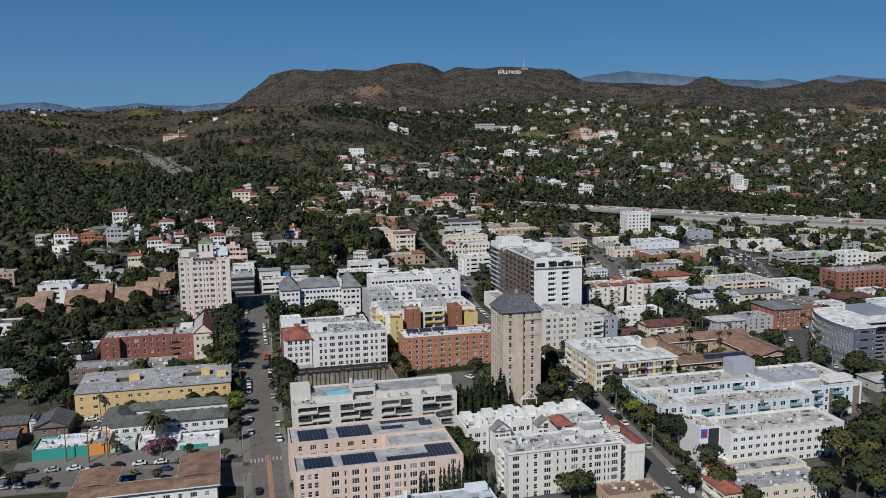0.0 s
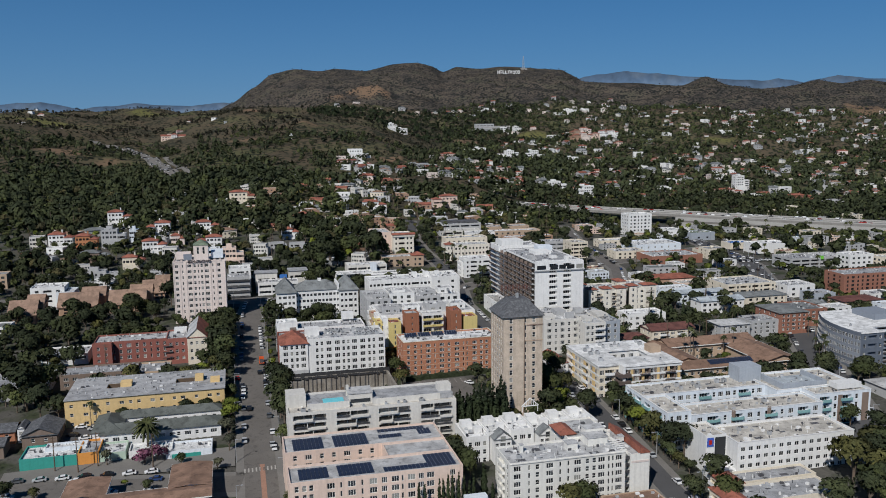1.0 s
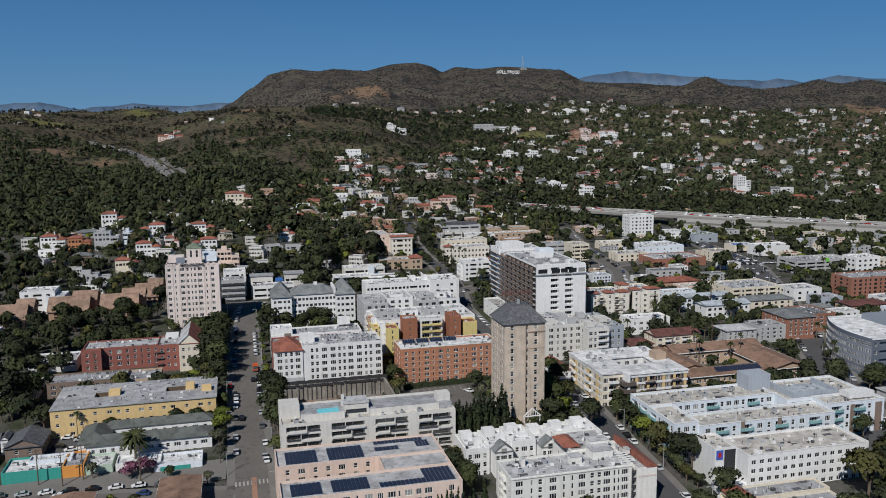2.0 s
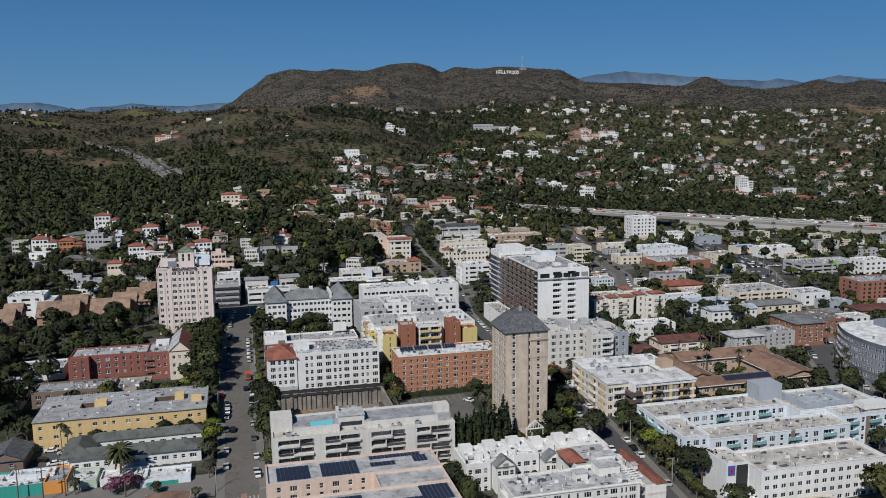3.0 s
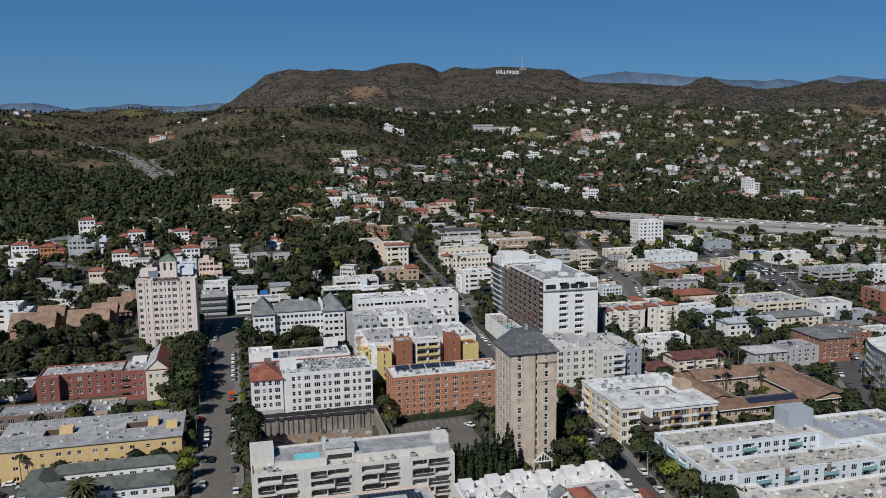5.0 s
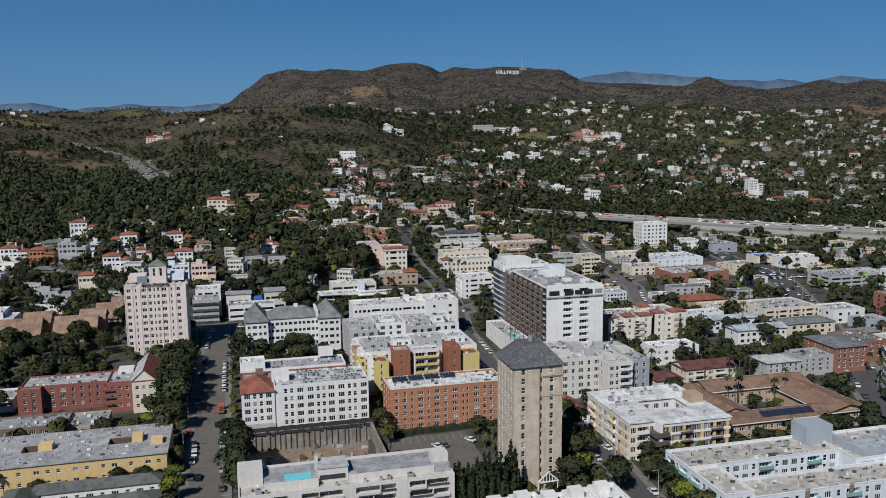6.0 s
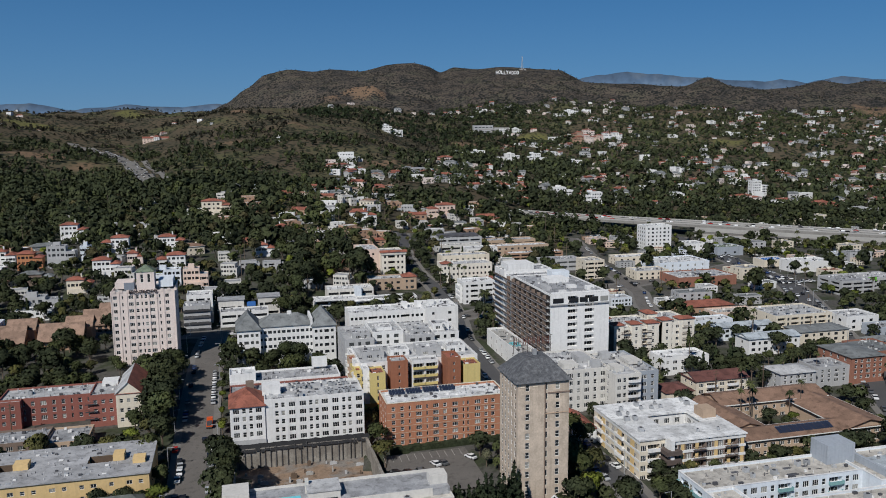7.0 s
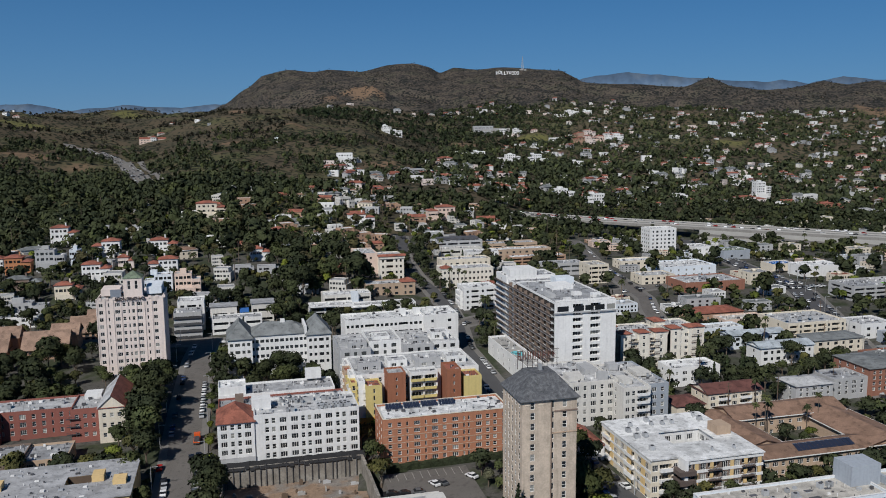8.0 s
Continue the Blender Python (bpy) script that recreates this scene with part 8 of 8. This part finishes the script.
def hill_letters():
    """Nine tall white sheet-metal letters on the slope below the ridge."""
    root = thing("hillside_sign", "tall white letters reading HOLLYWOOD on the ridge slope", "sign", 1204, 3561, height(1204, 3561))
    for k, c in enumerate("HOLLYWOOD"):
        x, y = 1152 + k * 12.4, 3554 + k * 1.4
        curve = bpy.data.curves.new("letter", "FONT")
        curve.body, curve.size, curve.extrude, curve.offset = c, 20.5, 0.4, 0.35
        text = bpy.data.objects.new("letter", curve)
        me = bpy.data.meshes.new_from_object(text)
        bpy.data.objects.remove(text)
        me.materials.append(M["letter"])
        o = new("letter", me)
        o.parent = root
        w = max(v.co.x for v in me.vertices)
        o.matrix_basis = Matrix.Translation(Vector((x, y, height(x, y) + 3.5 + 1.2 * ((k * 5) % 3 - 1))) - root.location) @ pose(0, 0, 0, 90, 0, -8) @ Matrix.Diagonal((min(1.0, 10.6 / w), 1, 1, 1))
    for k in range(18):
        s = Shape()
        x, y = 1154 + k * 6.2, 3556 + k * 0.7
        s.box(x - 1204 - 0.2, y - 3561 + 1.5, -8 + height(x, y) - root.location.z, x - 1204 + 0.2, y - 3561 + 1.9, 12 + height(x, y) - root.location.z)
        s.done("prop", "metal", root)


hill_letters()


def radio_mast():
    x, y = 1314, 3668
    r = thing("radio_mast", "slim steel lattice radio mast on the ridge", "mast", x, y, height(x, y) - 3)
    for i in (-1, 1):
        for j in (-1, 1):
            s = Shape()
            s.tube(i * 5, j * 5, 0, 62, 0.7, 0.35, 5, lean=(-i * 4.2, -j * 4.2))
            s.done("leg", "metal", r)
    for k in range(9):
        t = (k + 0.5) / 9
        e = 5 - 4.2 * t
        s = Shape()
        for i in (-1, 1):
            s.box(-e, i * e - 0.2, 62 * t, e, i * e + 0.2, 62 * t + 0.5)
            s.box(i * e - 0.2, -e, 62 * t, i * e + 0.2, e, 62 * t + 0.5)
        s.done("brace", "metal", r)
    s = Shape()
    s.box(-14, -8, 0, 16, 2, 7)
    s.done("equipment_hut", "concrete", r)


radio_mast()
z = height(101, 1456)
s = Shape()
s.box(100.2, 1455.6, z - 1, 101.8, 1456.4, z + 12)
s.box(97, 1455.7, z + 7.5, 105, 1456.3, z + 9.2)
tagged(s.done("hilltop_cross", "letter"), "plain white cross standing on the hill", "cross")


def villa():
    """Large white stepped house on the hill crest."""
    z = height(190, 1290)
    r = site("hill_villa", "large white stepped villa on the hill crest", 172, 1283, 208, 1305, z)
    wing(r, 176, 1290, 198, 1304, z - 2, z + 13, "white", "r_white", 3, "nwnwn", "nn", glazed=True)
    wing(r, 174, 1282, 206, 1291, z - 6, z + 6, "white", "r_pale", 2, "wnwnwnw", "nn", glazed=True)
    wing(r, 198, 1286, 210, 1298, z - 4, z + 3, "white", "r_white", 1, "ww", "", glazed=True)
    z = height(178, 1200)
    r = site("hill_villa", "long white terraced villa below the crest", 168, 1196, 204, 1212, z)
    wing(r, 168, 1196, 204, 1206, z - 3, z + 5, "white", "r_white", 2, "wwnwwnww", "nn", glazed=True)
    wing(r, 174, 1204, 190, 1214, z - 2, z + 9, "white", "r_white", 2, "wnw", "nn", glazed=True)


villa()
z = height(-110, 1714)
r = site("hill_hotel", "long low hotel with red tile roof on the hill", -132, 1708, -86, 1722, z)
wing(r, -132, 1708, -86, 1722, z - 3, z + 5.5, "pink", "r_tile", 2, "wwwwwwww", "nn", glazed=True, kind="gable_x", rise=3)
wing(r, -112, 1704, -102, 1724, z - 3, z + 8.5, "white", "r_tile", 3, "ww", "n", glazed=True, kind="hip", rise=3)
for i, (x, y, w, h) in enumerate(((628, 2050, 40, 11), (650, 2062, 46, 14), (676, 2075, 40, 12), (640, 2085, 50, 17), (690, 2092, 40, 15), (612, 2070, 24, 10))):
    z = height(x, y)
    r = site("terrace_house", "grey stacked modern terrace house on the slope", x - w / 2, y - 6, x + w / 2, y + 7, z, group="terrace houses")
    wing(r, x - w / 2, y - 6, x + w / 2, y + 7, z - 4, z + h, ("gray", "concrete", "white")[i % 3], "r_gray", 3, "LLLLL", "nn", glazed=True, balcony="")
for x, y, w in ((1000 - 40, 2330, 60), (760, 1890, 40), (820, 1905, 50), (720, 2150, 44)):
    z = height(x, y)
    r = site("modern_villa", "long white modern villa with flat roof on the hill", x - w / 2, y - 7, x + w / 2, y + 7, z, group="modern villas")
    wing(r, x - w / 2, y - 7, x + w / 2, y + 7, z - 4, z + 7, "white", "r_white", 2, "LLLL", "nn", glazed=True, balcony="")
ORANGE_ROW = "terracotta and rose hillside houses stacked along a street"
for k, (x, y, w, h) in enumerate(((772, 1790, 24, 12), (800, 1800, 22, 15), (828, 1812, 26, 12), (856, 1822, 20, 14), (790, 1836, 24, 12), (822, 1848, 26, 11), (850, 1730, 20, 12), (884, 1830, 24, 13))):
    villa_house(x, y, w, 14, h, ("terra", "rose", "pink", "white")[k % 4], "r_tile", ORANGE_ROW, 1 if k % 2 else -1)
for x, y, w, h in ((513, 1490, 26, 13), (530, 1424, 22, 18), (560, 1470, 24, 10), (721, 2052, 22, 14), (991, 2344, 40, 11), (1030, 2330, 30, 9), (470, 1560, 26, 9), (430, 1540, 30, 8), (349, 1826, 20, 12), (372, 1834, 24, 10), (1216, 1880, 44, 10), (640, 1500, 24, 9)):
    villa_house(x, y, w, 14, h, "white", "r_white", "white modern hillside house with flat roofs", 1 if x % 2 else -1, True)

# ---- scattered infill: houses and trees where plots are free ----
def legs_of(*roads):
    return [(Vector(a[:2]), Vector(b[:2]), w) for pts, w in roads for a, b in zip(pts, pts[1:])]


ROADS = legs_of((WEST_STREET, 9.5), (EAST_STREET, 8), (AVENUE, 11), (SOUTH_STREET, 8.5), (NORTH_STREET, 8.5), (CROSS, 8), (LANE, 7), (DECK, 27), (PASS, 16))
CELL = {}


def claim(x0, y0, x1, y1):
    for i in range(int(x0 // 12), int(x1 // 12) + 1):
        for j in range(int(y0 // 12), int(y1 // 12) + 1):
            CELL.setdefault((i, j), []).append((x0, y0, x1, y1))


for b in PLANNED:
    claim(*b)
claim(19, 342, 67, 373), claim(68, 325, 100, 357), claim(144, 417, 156, 476)


def clear(x, y, rad):
    for i in range(int((x - rad) // 12), int((x + rad) // 12) + 1):
        for j in range(int((y - rad) // 12), int((y + rad) // 12) + 1):
            for a, b, c, d in CELL.get((i, j), ()):
                if a - rad < x < c + rad and b - rad < y < d + rad:
                    return False
    p = Vector((x, y))
    for a, b, w in ROADS:
        ab = b - a
        t = max(0.0, min(1.0, (p - a).dot(ab) / ab.length_squared))
        if (p - a - ab * t).length < w + rad:
            return False
    return True


def house_proto(seed, near):
    """A hillside house: one or two volumes, pitched or flat roof, chimney."""
    rnd = random.Random(seed)
    wall = rnd.choice(("white", "white", "ivory", "cream", "ivory", "cream", "gray", "terra", "rose", "gray"))
    roof = rnd.choice(("r_tile", "r_tile", "r_pale", "r_white", "r_gray", "r_gray", "r_brown", "r_shingle", "r_shingle"))
    words = {"white": "white", "ivory": "off-white", "cool": "pale grey", "cream": "cream", "rose": "pale rose", "gray": "grey", "terra": "terracotta", "pink": "pink"}[wall]
    top = {"r_tile": "red tile", "r_pale": "pale flat", "r_white": "white flat", "r_gray": "grey flat", "r_brown": "brown shingle", "r_shingle": "grey shingle"}[roof]
    r = thing("hillside_house", f"{words} hillside house with {top} roof among trees", "house", 0, 0, -120, "hillside houses")
    kind = "flat" if roof in ("r_pale", "r_white", "r_gray") else rnd.choice(("hip", "hip", "gable_x"))
    w, d, f = rnd.uniform(10, 19), rnd.uniform(8, 12), rnd.choice((2, 2, 3) if near else (1, 2, 2))
    r.location.z = 0
    pat = rnd.choice(("wnw", "nwnwn", "wBw", "nnwnn", "pnpn") if near else ("ww", "wn", "B", "wnw"))
    wing(r, -w / 2, -d / 2, w / 2, d / 2, -2, 3.0 * f + 0.4, wall, roof, f, pat, "nn" if near else "", "", kind=kind, rise=2.1, glazed=True, cap=0.5)
    if rnd.random() < 0.7:
        a = rnd.choice((-1, 1)) * w * 0.42
        wing(r, a - 3.4, -d / 2 - 3.5, a + 3.4, d / 2 - 1, -2, 3.0 * (f - 1) + 0.6 + rnd.choice((0, 1.2)), wall, roof, max(1, f - 1), "wn", "n" if near else "", "", kind=kind, rise=1.5, glazed=True, cap=0.5)
    if kind != "flat":
        block(r, "chimney", w * 0.2, 0.5, 3.0 * f, w * 0.2 + 0.9, 1.4, 3.0 * f + 3, wall)
    r.location.z = -150
    return r


NEAR_HOUSE = [house_proto(100 + k, True) for k in range(8)]
FAR_HOUSE = [house_proto(200 + k, False) for k in range(16)]


def scatter(protos, n, side, ahead, rad, seed, size=(0.85, 1.2), accept=None, sink=0.3, turn=(-30, 30), keep=0, stuff=None):
    rnd = random.Random(seed)
    spots = []
    made = 0
    for _ in range(n * 6):
        a = rnd.uniform(*ahead)
        s = rnd.uniform(*side) * (a if abs(side[0]) < 2 and abs(side[1]) < 2 else 1)
        x, y = place_of(s, a)
        if accept and not accept(x, y, s, a, rnd):
            continue
        if not clear(x, y, rad):
            continue
        k = rnd.uniform(*size)
        spots.append((a, rnd.choice(protos), pose(x, y, height(x, y) - sink, 0, 0, rnd.uniform(*turn)) @ Matrix.Diagonal((k, k, k, 1))))
        claim(x - rad * 0.8, y - rad * 0.8, x + rad * 0.8, y + rad * 0.8)
        made += 1
        if made >= n:
            break
    spots.sort(key=lambda q: q[0])
    keep = len(spots) if not stuff else keep
    for _, proto, m in spots[:keep]:
        copy_thing(proto, m)
    if spots[keep:]:
        joined(*stuff, [(proto, m) for _, proto, m in spots[keep:]])


# low blocks on the flats
LOW = []
for k in range(10):
    rnd = random.Random(300 + k)
    wall = ("white", "cream", "gray", "white", "buff", "cool", "pink", "white", "terra", "cream")[k]
    roof = ("r_pale", "r_gray", "r_shingle", "r_mid", "r_gray", "r_pale", "r_gray", "r_shingle", "r_beige", "r_tile")[k]
    r = thing("low_block", f"low {dict(white='white', cream='cream', gray='grey', buff='tan', cool='pale grey', pink='pink', terra='terracotta')[wall]} flat-roofed block on the flats", "building", 0, 0, 0, "low blocks")
    w, d, f = rnd.uniform(16, 28), rnd.uniform(11, 17), rnd.choice((1, 2, 2, 3))
    wing(r, -w / 2, -d / 2, w / 2, d / 2, 0, 3.1 * f + 0.9, wall, roof, f, rnd.choice(("wnwnw", "nwnnwn", "BnBn", "wwww")), "nn", "nn", glazed=True, balcony="")
    block(r, "bulkhead", -2, -1, 3.1 * f + 0.2, 1.5, 2, 3.1 * f + 2.4, wall)
    r.location.z = -200
    LOW.append(r)
scatter(LOW, 125, (100, 470), (470, 1010), 6.5, 31, (0.42, 0.82), lambda x, y, s, a, r: s > 0.13 * a, turn=(-6, 6), keep=20, stuff=("low_blocks", "distant low flat-roofed blocks on the flats", "buildings"))
scatter(LOW, 8, (-330, -150), (430, 560), 11, 32, (0.8, 1.0), None, turn=(-6, 6))
scatter(LOW, 14, (300, 620), (180, 420), 11, 33, (0.8, 1.1), None, turn=(-6, 6))
FAR = ("far_houses", "distant pale hillside houses among trees", "houses")


def settled(x, y, s, a, r):
    """Streets of houses follow the slopes in loose bands, thinning out towards the wild hills."""
    if max(patch(x, y)) > 0.2:
        return False
    u = s / a
    if u < 0.06 and a > 1350 and not (u > -0.12 and 2500 < a < 2720):
        return False
    if u < 0.16 and 1900 < a < 2500 and noise.noise(Vector((x / 150, y / 150, 3))) < 0.1:
        return False
    band = noise.noise(Vector((x / 150, y / 150, 5))) + 0.5 * noise.noise(Vector((x / 45, y / 45, 2)))
    return band > -0.18 - 0.25 * r.random()


scatter(NEAR_HOUSE, 150, (-0.5, 0.1), (560, 1000), 6.0, 34, (0.6, 0.95), lambda x, y, s, a, r: s / a > -0.24 or a < 690 or r.random() < 0.12, keep=20, stuff=FAR)
scatter(FAR_HOUSE, 60, (-0.13, 0.1), (1000, 1400), 7, 35, (0.6, 1.1), settled, sink=-1.5, keep=0, stuff=FAR)
scatter(FAR_HOUSE, 640, (0.0, 0.62), (1110, 2800), 6.5, 36, (0.5, 1.2), settled, sink=-0.9, keep=0, stuff=FAR)
scatter(FAR_HOUSE, 14, (-0.13, 0.06), (2500, 2720), 8, 38, (0.8, 1.3), None, keep=0, stuff=FAR)
scatter(FAR_HOUSE, 14, (-0.56, -0.2), (1700, 2500), 9, 37, (0.45, 0.8), lambda x, y, s, a, r: noise.noise(Vector((x / 200, y / 200, 2))) > 0.05, keep=0, stuff=FAR)

# city and near-hill trees: the nearest one by one, the rest joined
MASS = ("tree_mass", "dense mixed trees between the houses", "trees")
for k in range(26):
    y = 572 + k * 7
    for x in (141.5 - (y > 640) * 1.0, 152.0 + (y > 690) * 6):
        if clear(x, y, 0.1) or rt.random() < 0.6:
            in_grove(MIDDLE if rt.random() < 0.75 else PALM[:1], x, y, rt.uniform(0.55, 0.9))
claim(1130, 3500, 1285, 3575), claim(-40, 444, -2, 500), claim(78, 288, 101, 312)
scatter(BROAD, 46, (-0.45, -0.02), (360, 570), 2.6, 41, (0.75, 1.2), turn=(0, 360))
scatter(BROAD, 7, (-0.45, -0.02), (215, 320), 2.6, 47, (0.4, 0.6), turn=(0, 360))
scatter(MIDDLE, 330, (-0.62, -0.02), (385, 600), 1.9, 45, (0.6, 1.15), turn=(0, 360), keep=0, stuff=MASS)
scatter(BROAD, 40, (0.02, 0.62), (200, 560), 2.2, 42, (0.55, 1.0), turn=(0, 360))
scatter(MIDDLE, 350, (0.02, 0.62), (300, 570), 1.5, 46, (0.45, 0.95), turn=(0, 360), keep=0, stuff=MASS)
scatter(LIGHT + LIGHT + PALM[:1], 900, (0.02, 0.56), (480, 1080), 1.6, 43, (0.5, 1.05), turn=(0, 360), keep=0, stuff=MASS)
for k in range(34):
    x, y = rt.uniform(52, 104), rt.uniform(596, 690)
    if clear(x, y, 2.2):
        in_grove(MIDDLE[:3], x, y, rt.uniform(1.25, 1.8))
        claim(x - 2, y - 2, x + 2, y + 2)
joined("tree_mass", "tall dark groves and garden trees around the hillside houses", "trees", grove)
scatter(LIGHT + LIGHT + LIGHT + [LIGHT_DRY, LIGHT_DRY] + PALM + CYP + [DATE], 1050, (-0.62, 0.13), (545, 900), 1.9, 44, (0.45, 1.05), turn=(0, 360), keep=0, stuff=MASS)


scatter(MIDDLE, 30, (-0.62, -0.26), (290, 390), 2.2, 48, (0.7, 1.2), turn=(0, 360), keep=0, stuff=MASS)
# trees before the freeway
row = []
rnd = random.Random(61)
for k in range(64):
    i = 3 + k % 4
    a, b = Vector(DECK[i][:2]), Vector(DECK[i + 1][:2])
    p, u = a.lerp(b, rnd.random()), (b - a).normalized()
    off = 26 + 26 * rnd.random()
    x, y = p.x + u.y * off, p.y - u.x * off
    q = rnd.uniform(0.5, 1.05)
    row.append((rnd.choice(LIGHT + PALM[:1]), pose(x, y, height(x, y) - 0.3, 0, 0, rnd.uniform(0, 360)) @ Matrix.Diagonal((q, q, q, 1))))
joined("tree_mass", "mixed trees and palms below the freeway wall", "trees", row)


# far woods: one sheet of crowns for each stretch of hillside
def woods(name, label, n, side, ahead, mat, seed, size, accept=None, leafs=14, leaf=1.4):
    rnd = random.Random(seed)
    base = [cloud(leafs, [(0, 0, 4.2, 3.0, 3.0, 3.0), (1.2, 0.5, 3.0, 2.4, 2.4, 2.0), (-1.4, -0.4, 3.2, 2.2, 2.2, 2.2)], leaf, seed * 7 + k, 0.8, 0.3) for k in range(5)]
    turns = []
    out = []
    tries = 0
    while len(out) < n and tries < n * 8:
        tries += 1
        a = rnd.uniform(*ahead)
        s = rnd.uniform(*side) * a
        x, y = place_of(s, a)
        if accept and not accept(x, y, s, a, rnd):
            continue
        if a > 1050 and max(patch(x, y)) > 0.25 and rnd.random() < 0.93:
            continue
        if not clear(x, y, 1.2):
            continue
        k, t = rnd.uniform(*size), rnd.uniform(0, 6.28)
        c, q = math.cos(t), math.sin(t)
        b, e = rnd.choice(base)
        turns.append(np.stack([e[:, 0] * c - e[:, 1] * q, e[:, 0] * q + e[:, 1] * c, e[:, 2]], 1))
        out.append(np.stack([(b[:, 0] * c - b[:, 1] * q) * k + x, (b[:, 0] * q + b[:, 1] * c) * k + y, b[:, 2] * k * rnd.uniform(0.8, 1.3) + height(x, y) - 0.5], 1))
    o = quads(name, np.concatenate(out), mat, None, np.concatenate(turns))
    tagged(o, label, "trees", kind="stuff")


def wooded(x, y, s, a, r):
    u = s / a
    if u < 0.1 and 1850 < a < 2650 and u > -0.16:
        return True
    if u < 0.02 and 1150 < a < 1500:
        return noise.noise(Vector((x / 110, y / 110, 8))) > 0.0 or r.random() < 0.15
    if u < 0.02 and a > 1450:
        return noise.noise(Vector((x / 170, y / 170, 8))) > 0.0
    return noise.noise(Vector((x / 90, y / 90, 8))) > -0.35


woods("woods", "dense dark green trees on the hillside", 2300, (-0.6, 0.15), (900, 1500), "leaf_dark", 51, (0.7, 1.8), wooded, 18, 1.12)
woods("woods", "mid-green trees between the hillside houses", 1000, (-0.6, 0.15), (860, 1600), "leaf_mid", 52, (0.6, 1.4), wooded, 24, 1.0)
woods("woods", "dense dark green trees between hillside houses", 6600, (0.0, 0.65), (1090, 2800), "leaf_dark", 53, (0.7, 1.8), None, 14, 1.4)
woods("woods", "olive-green trees between hillside houses", 2800, (0.0, 0.65), (1090, 2800), "leaf_mid", 54, (0.7, 1.6), wooded, 12, 1.3)
woods("woods", "tall dark trees filling the far valley", 1300, (-0.16, 0.1), (1850, 2650), "leaf_cypress", 61, (0.9, 1.9), wooded, 12, 1.3)
woods("woods", "scattered dark trees on brown hills", 2600, (-0.6, 0.1), (1500, 2700), "leaf_brush", 55, (0.4, 1.3), wooded, 12)
woods("woods", "large rounded oaks filling the canyon mouth", 700, (-0.6, -0.17), (690, 1080), "leaf_dark", 58, (1.0, 2.3), None, 80, 0.72)
woods("woods", "large olive-green oaks in the canyon mouth", 260, (-0.6, -0.1), (690, 1080), "leaf_mid", 59, (0.8, 1.9), None, 70, 0.72)
woods("woods", "dark green trees behind the freeway", 700, (0.05, 0.62), (900, 1140), "leaf_dark", 60, (0.9, 1.9), None, 32, 0.95)
woods("chaparral", "dark chaparral bushes on the high ridges", 6000, (-0.3, 0.65), (2500, 4150), "leaf_brush", 56, (0.4, 1.1), lambda x, y, s, a, r: noise.noise(Vector((x / 120, y / 120, 4))) > -0.2, 6)
woods("chaparral", "dark round bushes on the brown hills", 5000, (-0.6, 0.3), (1150, 2900), "leaf_brush", 57, (0.35, 0.95), None, 7)

# ---- distant ridges ----


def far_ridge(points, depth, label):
    """A faint mountain chain on the horizon, haze put into its blue colour, with its flanks sloping toward the valley.
    """
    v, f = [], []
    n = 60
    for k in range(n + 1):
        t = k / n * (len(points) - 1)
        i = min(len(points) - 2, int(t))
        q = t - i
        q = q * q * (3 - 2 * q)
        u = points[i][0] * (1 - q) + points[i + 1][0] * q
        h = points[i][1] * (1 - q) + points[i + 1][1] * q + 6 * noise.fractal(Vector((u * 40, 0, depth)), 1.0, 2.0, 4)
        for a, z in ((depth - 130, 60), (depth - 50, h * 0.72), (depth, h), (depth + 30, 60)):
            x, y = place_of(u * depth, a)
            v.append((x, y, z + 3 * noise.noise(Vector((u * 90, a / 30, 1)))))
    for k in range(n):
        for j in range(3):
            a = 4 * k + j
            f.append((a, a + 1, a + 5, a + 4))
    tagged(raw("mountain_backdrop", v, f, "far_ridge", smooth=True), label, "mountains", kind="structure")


far_ridge([(-0.6, 232), (-0.48, 262), (-0.43, 222), (-0.37, 248), (-0.3, 232), (-0.26, 252), (-0.2, 200)], 4560, "mountains beyond the valley, coloured blue for haze")
far_ridge([(0.13, 300), (0.17, 372), (0.22, 396), (0.27, 376), (0.33, 352), (0.38, 340), (0.4, 352), (0.43, 330), (0.47, 366), (0.5, 352), (0.6, 330)], 4560, "mountains behind the ridge, coloured blue for haze")
